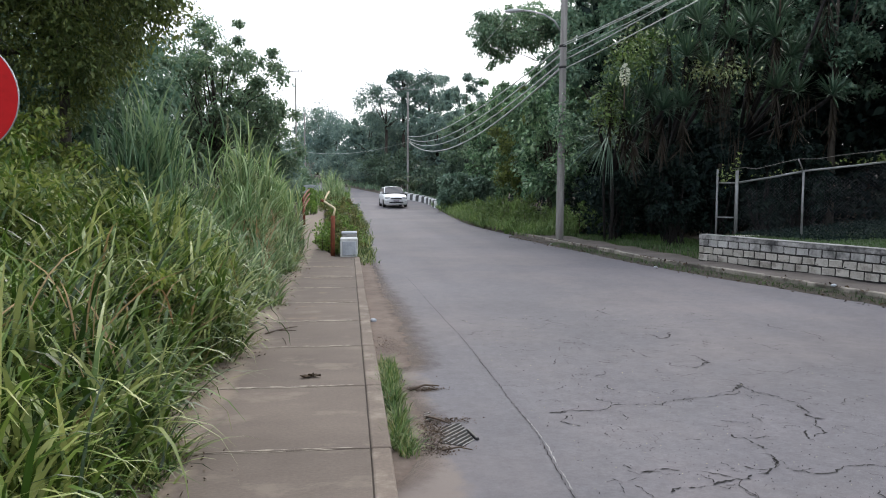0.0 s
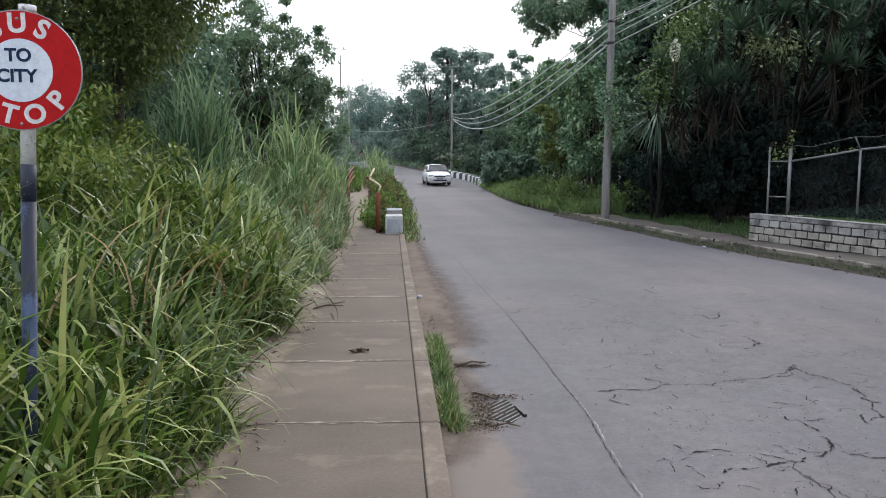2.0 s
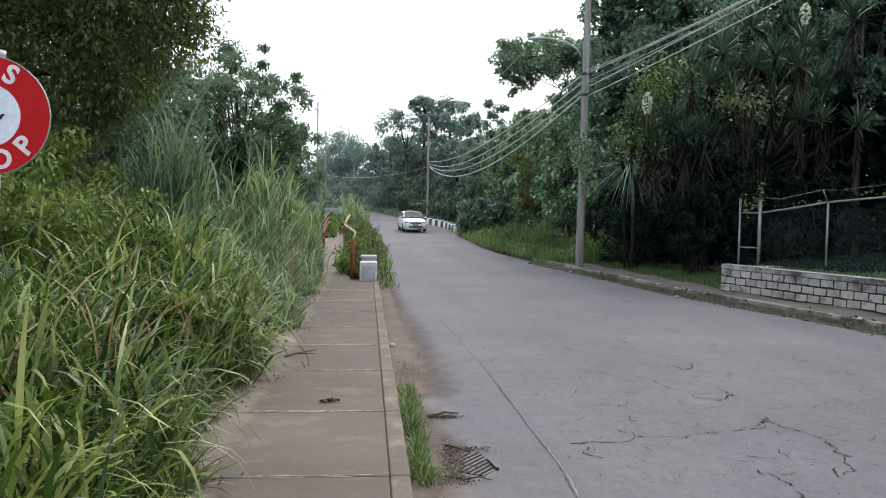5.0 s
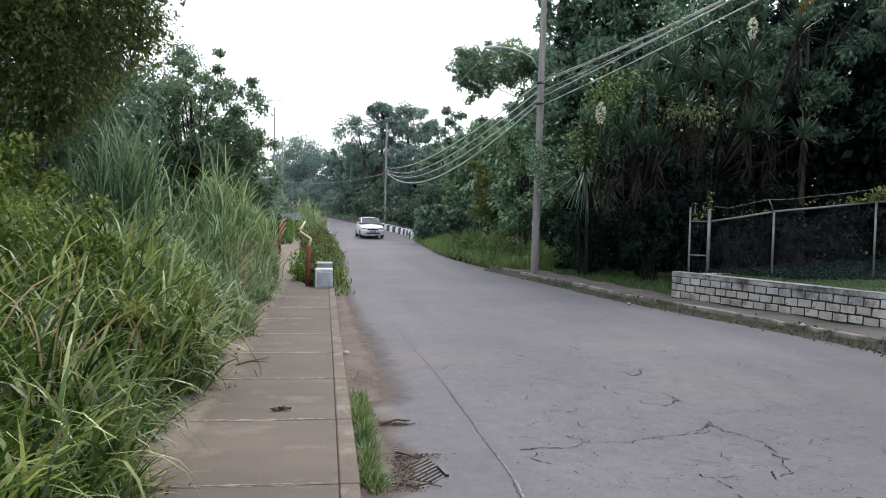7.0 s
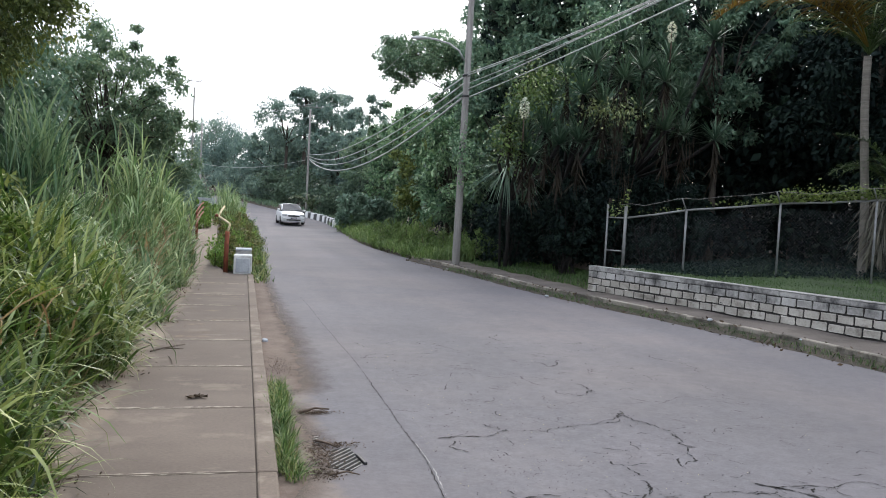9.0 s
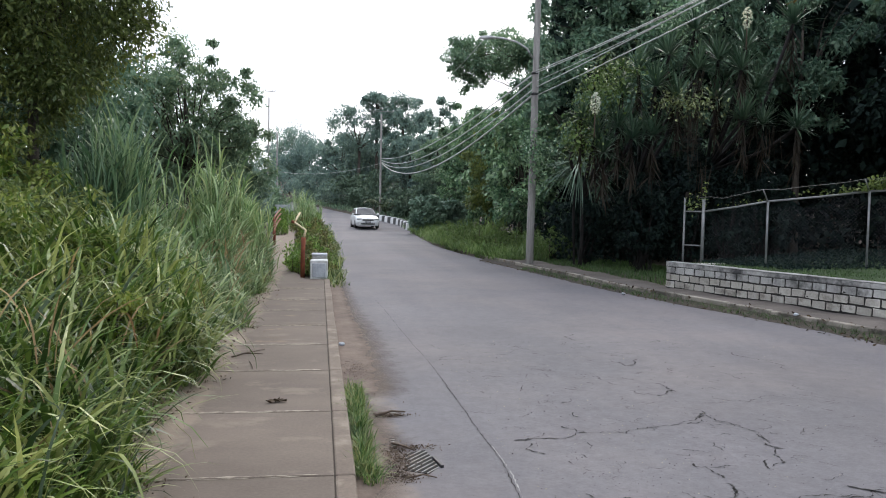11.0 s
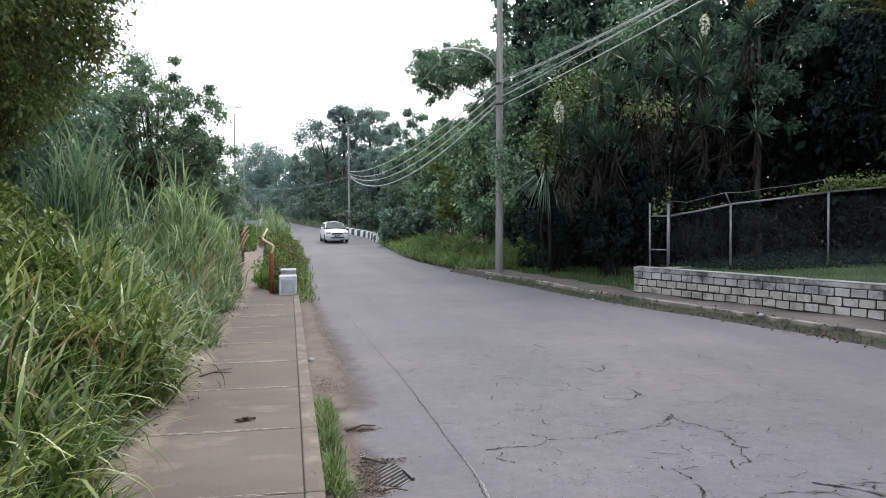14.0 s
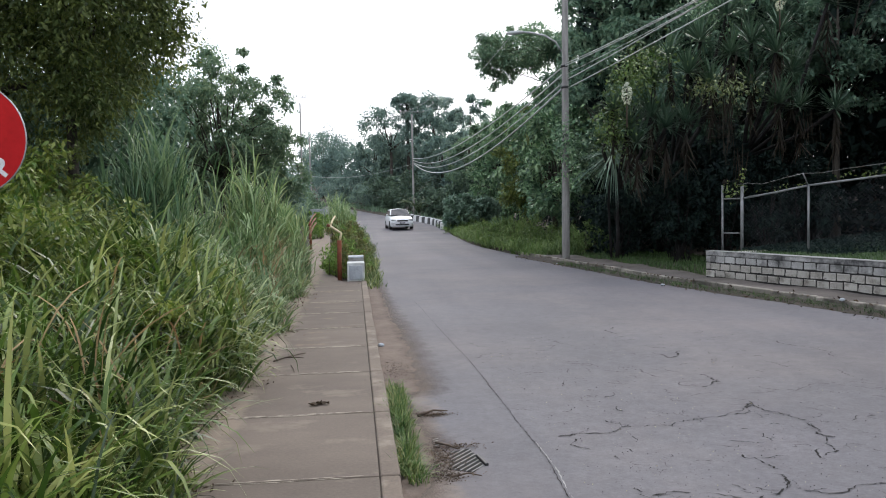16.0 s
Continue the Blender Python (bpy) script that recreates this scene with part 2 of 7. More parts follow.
M_CABLE = surface("cable sheath", (0.4, 0.41, 0.4), (0.56, 0.57, 0.55), big=1, fine=30, rough=0.6, bump=0)
M_BARK = surface("bark", (0.028, 0.023, 0.018), (0.075, 0.063, 0.05), big=2.5, fine=14, rough=0.95, bump=0.8, stretch=(4, 4, 0.6), bump_dist=0.03)
# Darker copy of the bark, with the shade under yuccas and bushes in its colour.
M_SHADEBARK = surface("bark darkened for shade", (0.008, 0.007, 0.007), (0.022, 0.019, 0.018), big=4, fine=24, rough=1.0, bump=0.8, stretch=(1, 1, 4), bump_dist=0.02)
M_PALMBARK = surface("palm trunk", (0.12, 0.11, 0.095), (0.235, 0.215, 0.185), big=2.5, fine=12, rough=0.9, bump=0.7,
                     stretch=(0.7, 0.7, 7), bump_dist=0.02)
M_TWIG = surface("dry twig", (0.05, 0.035, 0.025), (0.12, 0.085, 0.06), big=9, fine=40, rough=0.9)
M_RED = surface("red sign enamel", (0.40, 0.007, 0.009), (0.50, 0.011, 0.012), big=2.5, fine=40, rough=0.65, bump=0.05,
                stain=(0.24, 0.006, 0.008), stain_scale=5, stain_fac=0.4, spec=0.15)
M_SIGNWHITE = surface("sign white", (0.60, 0.66, 0.74), (0.70, 0.75, 0.82), big=3, fine=40, rough=0.5, bump=0.05)
M_LETTER = surface("letter white", (0.60, 0.58, 0.58), (0.74, 0.72, 0.72), big=12, fine=60, rough=0.55, bump=0.05)
M_NAVY = surface("navy lettering", (0.012, 0.025, 0.06), (0.022, 0.04, 0.085), big=9, fine=50, rough=0.8, bump=0.05, spec=0.1)
M_SIGNPOLE = surface("chipped white pole paint", (0.68, 0.67, 0.67), (0.8, 0.79, 0.8), big=9, fine=50, rough=0.6, bump=0.3,
                     stain=(0.16, 0.11, 0.09), stain_scale=26, stain_at=(0.56, 0.62), bump_dist=0.003)
M_POLEBLUE = surface("faded blue-black pole paint", (0.036, 0.056, 0.125), (0.075, 0.11, 0.2), big=3, fine=50, rough=0.6, bump=0.2,
                     stain=(0.008, 0.012, 0.03), stain_scale=5, stain_at=(0.5, 0.54), stain_fac=1.0, stretch=(1, 1, 0.7))
M_POLENAVY = surface("dark navy pole paint", (0.008, 0.012, 0.03), (0.02, 0.028, 0.055), big=6, fine=50, rough=0.6, bump=0.2,
                     stain=(0.35, 0.36, 0.38), stain_scale=24, stain_at=(0.62, 0.68))
M_BARE = surface("bare scratched metal", (0.25, 0.25, 0.25), (0.4, 0.4, 0.4), big=9, fine=50, rough=0.5, metal=0.7)
M_CARPAINT = surface("white car paint", (0.74, 0.75, 0.76), (0.8, 0.81, 0.82), big=1, fine=5, rough=0.2, bump=0)
M_RUBBER = surface("tyre rubber", (0.015, 0.015, 0.015), (0.03, 0.03, 0.03), big=6, fine=50, rough=0.85)
M_RIM = surface("wheel rim", (0.12, 0.12, 0.13), (0.22, 0.22, 0.23), big=6, fine=50, rough=0.4, metal=0.8, bump=0)
M_TRIM = surface("dark grille plastic", (0.012, 0.012, 0.013), (0.03, 0.03, 0.032), big=6, fine=50, rough=0.5, bump=0)
M_CHROME = surface("chrome", (0.6, 0.6, 0.6), (0.7, 0.7, 0.7), big=6, fine=50, rough=0.15, metal=1.0, bump=0)
M_PLATE = surface("number plate", (0.02, 0.022, 0.03), (0.04, 0.042, 0.05), big=6, fine=50, rough=0.5, bump=0)

m, nt, b, lk = base_material("car glass")
b.inputs["Base Color"].default_value = (0.012, 0.014, 0.016, 1)
b.inputs["Roughness"].default_value = 0.04
b.inputs["Specular IOR Level"].default_value = 0.8
M_GLASS = m
m, nt, b, lk = base_material("headlamp lens")
b.inputs["Base Color"].default_value = (0.62, 0.64, 0.66, 1)
b.inputs["Roughness"].default_value = 0.1
b.inputs["Metallic"].default_value = 0.6
M_LENS = m

L_GRASS = leafy("guinea grass", [(0.016, 0.04, 0.008), (0.045, 0.095, 0.016), (0.095, 0.168, 0.03), (0.175, 0.245, 0.06), (0.38, 0.42, 0.18), (0.04, 0.095, 0.02)], 0.27, 0.36, 0.8, 0.5)
L_TUFT = leafy("gutter grass", [(0.03, 0.075, 0.02), (0.065, 0.135, 0.035), (0.12, 0.2, 0.055), (0.2, 0.27, 0.1), (0.3, 0.27, 0.14)], 0.3, 0.5, 3)
L_DRY = leafy("dry grass", [(0.24, 0.16, 0.09), (0.34, 0.25, 0.15), (0.2, 0.115, 0.065)], 0.3, 0.7)
L_CANE = leafy("cane grass", [(0.09234, 0.1735, 0.07027), (0.1601, 0.2634, 0.1171), (0.2462, 0.3662, 0.1757), (0.5417, 0.6683, 0.4216), (0.1847, 0.2892, 0.1171), (0.4063, 0.4498, 0.2342)], 0.3, 0.45, 0.7)
L_CANEDARK = leafy("young cane grass", [(0.045, 0.1, 0.055), (0.085, 0.165, 0.09), (0.16, 0.25, 0.15), (0.26, 0.35, 0.2)], 0.3, 0.45, 0.7)
L_CANEMID = leafy("pale verge grass", [(0.05985, 0.1224, 0.04888), (0.1097, 0.1938, 0.08309), (0.1895, 0.2805, 0.1466), (0.379, 0.4692, 0.2737), (0.09975, 0.1734, 0.06842)], 0.3, 0.42, 0.7)
L_PLUME = leafy("grass plumes", [(0.26, 0.25, 0.19), (0.38, 0.36, 0.29)], 0.3, 0.8)
L_SHRUB = leafy("yellow-green shrub leaf", [(0.04212, 0.0918, 0.01785), (0.1053, 0.1744, 0.02678), (0.1938, 0.2433, 0.05355), (0.2527, 0.2938, 0.08033), (0.06318, 0.124, 0.02142)], 0.35, 0.4, 1.0)
L_HEDGE = leafy("verge plant leaf", [(0.08887, 0.1893, 0.0434), (0.1661, 0.2846, 0.0626), (0.2666, 0.3787, 0.09634)], 0.3, 0.5, 1.2)
L_OLIVEWEED = leafy("olive weed leaf", [(0.05, 0.075, 0.022), (0.1, 0.13, 0.035), (0.17, 0.18, 0.06), (0.22, 0.19, 0.08), (0.06, 0.1, 0.03)], 0.3, 0.5, 1.2)
L_TREE = leafy("tree leaf", [(0.08378, 0.1615, 0.13), (0.1372, 0.2349, 0.1786), (0.2137, 0.3067, 0.2276)], 0.4, 0.45, 0.35)
L_TREEOLIVE = leafy("olive tree leaf", [(0.07116, 0.1099, 0.0395), (0.1187, 0.162, 0.05605), (0.2256, 0.2662, 0.08238), (0.05927, 0.0915, 0.0395)], 0.4, 0.45, 0.35)
# The next two leaf colours are lightened and cooled to carry haze.
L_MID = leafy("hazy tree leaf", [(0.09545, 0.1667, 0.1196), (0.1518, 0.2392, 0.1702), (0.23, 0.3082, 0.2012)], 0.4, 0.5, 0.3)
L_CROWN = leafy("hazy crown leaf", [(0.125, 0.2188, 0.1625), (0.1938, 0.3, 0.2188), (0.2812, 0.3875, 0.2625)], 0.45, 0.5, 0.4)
# Darker version of the hazy leaf: shade low at the bend is in the colour.
L_BUSH = leafy("shaded bush leaf", [(0.055, 0.095, 0.078), (0.085, 0.138, 0.106), (0.125, 0.182, 0.132)], 0.3, 0.55, 0.3)
L_WEED = leafy("verge weed blade", [(0.1029, 0.1815, 0.05194), (0.1496, 0.2299, 0.07502), (0.2058, 0.2721, 0.1155), (0.0842, 0.1694, 0.04617)], 0.35, 0.55, 0.8)
# Leaf colour pulled near black: the wood's deep shade is painted in.
L_SHADE = leafy("leaf darkened as deep shade", [(0.008464, 0.01683, 0.02008), (0.01407, 0.02683, 0.02672), (0.0211, 0.03818, 0.03338)], 0.15, 0.8, 0.3, 0.15)
L_VINE = leafy("vine leaf", [(0.044, 0.099, 0.0605), (0.099, 0.2035, 0.1155), (0.209, 0.341, 0.209), (0.308, 0.44, 0.264)], 0.3, 0.35, 0.5, 0.5)
L_FENCEVINE = leafy("fence vine leaf", [(0.075, 0.125, 0.03), (0.13, 0.185, 0.05), (0.2, 0.25, 0.09)], 0.35, 0.45, 2)
L_CREEPER = leafy("green creeper leaf", [(0.05, 0.1, 0.03), (0.1, 0.165, 0.05), (0.17, 0.235, 0.08)], 0.3, 0.42, 2)
L_PALEVINE = leafy("pale creeper leaf", [(0.12, 0.17, 0.07), (0.24, 0.29, 0.14), (0.36, 0.39, 0.24)], 0.3, 0.4, 2)
L_BIG = leafy("broad grey-green leaf", [(0.0972, 0.1704, 0.132), (0.1512, 0.24, 0.1956), (0.2376, 0.3408, 0.2904)], 0.2, 0.45, 0.8)
# Haze of distance mixed into the leaf colour: paler and bluer than real leaves.
L_HAZE = leafy("leaf paled for haze", [(0.13, 0.2, 0.215), (0.185, 0.272, 0.265), (0.245, 0.338, 0.3)], 0.45, 0.6, 0.12)
L_YUCCA = leafy("yucca leaf", [(0.042, 0.085, 0.058), (0.07, 0.13, 0.088), (0.125, 0.19, 0.135)], 0.2, 0.4, 1)
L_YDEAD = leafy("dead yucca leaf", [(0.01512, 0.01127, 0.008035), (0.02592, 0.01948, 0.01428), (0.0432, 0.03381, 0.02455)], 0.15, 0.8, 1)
L_PETAL = leafy("yucca petal", [(0.62, 0.64, 0.56), (0.74, 0.75, 0.68)], 0.3, 0.6, 2)
L_PALM = leafy("palm leaflet", [(0.035, 0.07, 0.026), (0.06, 0.10, 0.035), (0.085, 0.125, 0.045)], 0.25, 0.45, 1)
L_PALMDRY = leafy("yellowed palm leaflet", [(0.13, 0.075, 0.018), (0.24, 0.165, 0.038), (0.08, 0.04, 0.018)], 0.3, 0.6, 1)
L_LAWN = leafy("lawn", [(0.0357, 0.0813, 0.02268), (0.05805, 0.1147, 0.03276), (0.08925, 0.1428, 0.0504)], 0.2, 0.6, 0.6)
L_FRONDDRY = leafy("bleached dry frond", [(0.102, 0.0972, 0.088), (0.1632, 0.1584, 0.144), (0.068, 0.0612, 0.052)], 0.2, 0.75, 1)
L_DEADLEAF = leafy("fallen leaf", [(0.0375, 0.0225, 0.016), (0.075, 0.04875, 0.032), (0.12, 0.0825, 0.056)], 0.1, 0.8, 3)


# ---- mesh helpers ----
def empty(name, loc=(0, 0, 0)):
    ob = new(name)
    ob.location = loc
    ob.empty_display_size = 0.2
    return ob


def np_mesh(name, verts, faces, mat, smooth=False):
    """A mesh from arrays: verts (n, 3), faces (m, 3) or (m, 4)."""
    verts, faces = np.asarray(verts, np.float32), np.asarray(faces, np.int32)
    me = bpy.data.meshes.new(name)
    k = faces.shape[1]
    me.vertices.add(len(verts))
    me.vertices.foreach_set("co", verts.ravel())
    me.loops.add(faces.size)
    me.loops.foreach_set("vertex_index", faces.ravel())
    me.polygons.add(len(faces))
    me.polygons.foreach_set("loop_start", np.arange(0, faces.size, k, dtype=np.int32))
    if smooth:
        me.polygons.foreach_set("use_smooth", np.ones(len(faces), bool))
    me.materials.append(mat)
    me.update(calc_edges=True)
    return me


def part(name, shape, mat=None, parent=None, label=""):
    """Links a bmesh or a mesh as one object under a thing or a part."""
    if isinstance(shape, bmesh.types.BMesh):
        me = bpy.data.meshes.new(name)
        bmesh.ops.recalc_face_normals(shape, faces=shape.faces)
        shape.to_mesh(me)
        shape.free()
        me.materials.append(mat)
    else:
        me = shape
    ob = new(name, me)
    if parent:
        ob.parent = parent
    if label:
        tagged(ob, label)
    if name in ("stem_tangle", "leaf_fringe"):
        tagged(ob, kind="stuff")
    return ob


def box(x0, x1, y0, y1, z0, z1, bevel=0.0, segs=2):
    bm = bmesh.new()
    bmesh.ops.create_cube(bm, size=1)
    for v in bm.verts:
        v.co = (x0 + (v.co.x + 0.5) * (x1 - x0), y0 + (v.co.y + 0.5) * (y1 - y0), z0 + (v.co.z + 0.5) * (z1 - z0))
    if bevel:
        bmesh.ops.bevel(bm, geom=bm.edges[:], offset=bevel, segments=segs, affect="EDGES", profile=0.5)
    return bm


def tube_arrays(path, radii, sides=8, cap=True):
    path = np.asarray(path, float)
    n = len(path)
    radii = np.broadcast_to(np.asarray(radii, float), (n,))
    tan = np.gradient(path, axis=0)
    tan /= np.linalg.norm(tan, axis=1)[:, None] + 1e-9
    ref = np.array([0.0, 0, 1]) if abs(tan[:, 2]).mean() < 0.8 else np.array([1.0, 0, 0])
    u = np.cross(tan, ref)
    u /= np.linalg.norm(u, axis=1)[:, None] + 1e-9
    w = np.cross(tan, u)
    a = np.linspace(0, 2 * np.pi, sides, endpoint=False)
    v = path[:, None] + radii[:, None, None] * (np.cos(a)[None, :, None] * u[:, None] + np.sin(a)[None, :, None] * w[:, None])
    i, j = np.meshgrid(np.arange(n - 1), np.arange(sides), indexing="ij")
    j2 = (j + 1) % sides
    f = np.stack([i * sides + j, i * sides + j2, (i + 1) * sides + j2, (i + 1) * sides + j], -1).reshape(-1, 4)
    v = v.reshape(-1, 3)
    if cap:
        v = np.vstack([v, path[:1], path[-1:]])
        c0, c1 = n * sides, n * sides + 1
        jj = np.arange(sides)
        caps = [[c0, int((q + 1) % sides), int(q)] for q in jj] + [[c1, (n - 1) * sides + int(q), (n - 1) * sides + int((q + 1) % sides)] for q in jj]
    else:
        caps = []
    return v, f, caps


def tubes(name, list_of, mat, sides=8, smooth=True):
    """One mesh of several tapered tubes: (path, radii) each."""
    vs, fs, base = [], [], 0
    for path, radii in list_of:
        v, f, caps = tube_arrays(path, radii, sides)
        vs.append(v)
        q = f + base
        fs.append(np.vstack([q[:, [0, 1, 2]], q[:, [0, 2, 3]], np.array(caps) + base]))
        base += len(v)
    return np_mesh(name, np.vstack(vs), np.vstack(fs), mat, smooth)


def unit(a):
    return a / (np.linalg.norm(a, axis=-1, keepdims=True) + 1e-9)


def leaf_mesh(name, centres, out, size, mat, rng, aspect=0.42, fold=0.25, droop=0.4):
    """Many pointed, folded leaves. out: a leaning direction for each leaf."""
    n = len(centres)
    size = np.broadcast_to(np.asarray(size, float), (n,))[:, None]
    d = unit(out * 0.7 + rng.normal(0, 0.6, (n, 3)) + np.array([0, 0, -droop]))
    s = unit(np.cross(d, rng.normal(0, 0.55, (n, 3)) + np.array([0, 0, 1.0])))
    up = np.cross(s, d)
    a = centres - d * size * 0.5
    tip = centres + d * size * 0.5 - up * size * 0.08
    w = size * aspect * 0.5
    le = centres - d * size * 0.06 + s * w + up * w * fold
    ri = centres - d * size * 0.06 - s * w + up * w * fold
    v = np.stack([a, le, tip, ri], 1).reshape(-1, 3)
    k = np.arange(n)[:, None] * 4
    f = np.concatenate([k + [[0, 2, 1]], k + [[0, 3, 2]]], 1).reshape(-1, 3)
    return np_mesh(name, v, f, mat)


def blade_mesh(name, base, az, length, tilt, curl, width, mat, rng, segs=5, twist=0.5):
    """Many arching, tapering blades. tilt: start lean from upright; curl: how far it bends over (radians)."""
    n = len(base)
    s = np.linspace(0, 1, segs + 1)
    th = tilt[:, None] + curl[:, None] * s[None] ** 1.5
    step = (length / segs)[:, None]
    dx = np.concatenate([np.zeros((n, 1)), np.cumsum(np.sin((th[:, 1:] + th[:, :-1]) / 2) * step, 1)], 1)
    dz = np.concatenate([np.zeros((n, 1)), np.cumsum(np.cos((th[:, 1:] + th[:, :-1]) / 2) * step, 1)], 1)
    ca, sa = np.cos(az)[:, None], np.sin(az)[:, None]
    mid = base[:, None] + np.stack([dx * ca, dx * sa, dz], -1)
    prof = np.interp(s, [0, 0.25, 0.6, 1], [0.55, 1.0, 0.8, 0.03])
    tw = az[:, None] + np.pi / 2 + rng.normal(0, twist, n)[:, None] + rng.normal(0, twist, n)[:, None] * s[None]
    wv = np.stack([np.cos(tw), np.sin(tw), np.zeros_like(tw)], -1) * (width[:, None] * 0.5 * prof[None])[..., None]
    v = np.stack([mid - wv, mid + wv], 2).reshape(-1, 3)
    m2 = 2 * (segs + 1)
    k = (np.arange(n) * m2)[:, None]
    f = np.stack([np.stack([k[:, 0] + 2 * i, k[:, 0] + 2 * i + 1, k[:, 0] + 2 * i + 3, k[:, 0] + 2 * i + 2], -1) for i in range(segs)], 1)
    return np_mesh(name, v, f.reshape(-1, 4), mat)


# ---- plan of the road and the ground ----
def rise(y):
    s = np.clip(np.asarray(y, float) - 55, 0, None)
    return np.where(s < 70, 0.03 * s + 0.0002 * s * s, 3.08 + 0.045 * (s - 70))


def smooth_interp(y, ys, xs):
    y = np.asarray(y, float)
    return sum(np.interp(y + o, ys, xs) for o in (-2, -1, 0, 1, 2)) / 5


def road_left(y):
    return smooth_interp(y, [-40, 14, 18, 26, 46, 60, 75, 90, 110, 150, 300], [0.26, 0.26, 0.42, 0.56, 0.52, 0.4, -0.8, -3.8, -10, -26, -94])


def road_right(y):
    return smooth_interp(y, [-40, 2, 8.5, 11.4, 13.3, 15.3, 20, 24.6, 31, 36, 45, 56, 64, 75, 82, 92, 110, 150, 300],
                         [8.3, 8.0, 7.78, 7.4, 6.93, 6.35, 5.98, 5.4, 4.95, 4.9, 5.35, 5.95, 5.85, 3.95, 2.4, 0.2, -5.0, -20, -88])


WALL_A, WALL_B = np.array([7.22, 15.91]), np.array([9.86, 6.7])
WALL_DIR = (WALL_B - WALL_A) / np.linalg.norm(WALL_B - WALL_A)
WALL_OUT = np.array([WALL_DIR[1], -WALL_DIR[0]])  # towards the road
if WALL_OUT[0] > 0:
    WALL_OUT = -WALL_OUT


def ground_z(x, y):
    x, y = np.asarray(x, float), np.asarray(y, float)
    l, r = road_left(y), road_right(y)
    inside = np.clip(np.minimum(x - (l - 0.9), (r + 0.7) - x) / 0.4, 0, 1)
    bank = np.clip((x - r - 4) / 12, 0, 1) * 0.5 + np.clip((-x - 3) / 10, 0, 1) * -0.3
    return rise(y) - 0.05 + bank - 0.3 * inside


def axis(fine0, fine1, step, far):
    a = np.arange(fine0, fine1 + 1e-6, step)
    out = np.geomspace(1, far, 14)
    return np.concatenate([(fine0 - out)[::-1], a, fine1 + out])


gx, gy = axis(-16, 28, 0.5, 1500), axis(-12, 125, 1.0, 1500)
X, Y = np.meshgrid(gx, gy)
Z = ground_z(X, Y)
ix, iy = np.meshgrid(np.arange(len(gx) - 1), np.arange(len(gy) - 1))
k0 = (iy * len(gx) + ix).ravel()
gf = np.stack([k0, k0 + 1, k0 + 1 + len(gx), k0 + len(gx)], 1)
tagged(part("ground", np_mesh("ground", np.stack([X, Y, Z], -1).reshape(-1, 3), gf, M_SOIL, True)),
       "brown soil under grass and trees", "ground", kind="structure")


def strip(name, y, lefts, rights, zfun, nx, mat):
    """A sheet between two edges given along y."""
    t = np.linspace(0, 1, nx)
    xx = lefts[:, None] + (rights - lefts)[:, None] * t[None]
    yy = np.broadcast_to(y[:, None], xx.shape)
    zz = zfun(xx, yy, t[None])
    a, c = np.meshgrid(np.arange(nx - 1), np.arange(len(y) - 1))
    k = (c * nx + a).ravel()
    f = np.stack([k, k + 1, k + 1 + nx, k + nx], 1)
    return np_mesh(name, np.stack([xx, yy, zz], -1).reshape(-1, 3), f, mat, True)


ry = np.concatenate([np.arange(-40, 125, 0.6), np.arange(126, 300, 4)])
ROAD_Z = -0.12
tagged(part("road", strip("road", ry, road_left(ry) - 0.06, road_right(ry) + 0.12,
                          lambda x, y, t: ROAD_Z + rise(y) + 0 * x, 14, M_ROAD)),
       "worn grey concrete road with fine cracks", "road", kind="structure")


# ---- pavement beside the grass ----
JOINTS = [-2.9, -1.4, 0.1, 1.6, 3.13, 4.64, 6.12, 7.66, 9.1, 10.55, 12.1, 13.5, 15.3, 17.4]
KERB_X = 0.10


def turned(bm):
    """The pavement drifts away from the road's line with distance."""
    for v in bm.verts:
        v.co.x -= 0.0055 * max(0.0, v.co.y - 5.0)
    return bm


pavement = tagged(empty("pavement"), "tan concrete pavement of cast slabs with sandy edges", "pavement", kind="structure")
kerb = tagged(empty("kerb"), "worn concrete kerb beside the pavement", "kerb", kind="structure")
rng = np.random.default_rng(3)
part("joint_bed", box(-1.75, 0.11, -20.9, 17.4, -0.3, -0.012), M_GROOVE, pavement)
for i, (a, c) in enumerate(zip(JOINTS, JOINTS[1:])):
    g = 0.006 if i in (4, 5) else 0.004
    bm = turned(box(-1.72, KERB_X - 0.002, a + g, c - g, -0.14, 0.0, 0.006, 2))
    part("slab", bm, M_SLAB, pavement)
for i, (a, c) in enumerate(zip(JOINTS, JOINTS[1:])):
    part("kerb_stone", turned(box(KERB_X + 0.004, 0.226 + rng.uniform(-0.006, 0.006), a + 0.003, c - 0.003, -0.28, 0.004, 0.014, 2)), M_KERB, kerb)

# the same pavement, on behind the viewer
for k in range(12):
    a, c = -20.9 + 1.5 * k, -19.4 + 1.5 * k
    part("slab", box(-1.72, KERB_X - 0.0015, a + 0.004, c - 0.004, -0.14, 0.0, 0.005, 2), M_SLAB, pavement)
    part("kerb_stone", box(KERB_X + 0.004, 0.226, a + 0.003, c - 0.003, -0.28, 0.004, 0.014, 2), M_KERB, kerb)

# path on between the railings of the crossing
py = np.arange(17.4, 60, 0.7)
tagged(part("path", strip("path", py, np.interp(py, [17, 31, 54, 60], [-1.25, -1.95, -2.95, -3.2]),
                          np.interp(py, [17, 20, 31, 54, 60], [-0.3, -0.75, -1.1, -1.9, -2.2]),
                          lambda x, y, t: rise(y) - 0.01 + 0 * x, 4, M_SLAB)),
       "narrow worn concrete path through the bushes", "path", kind="structure")

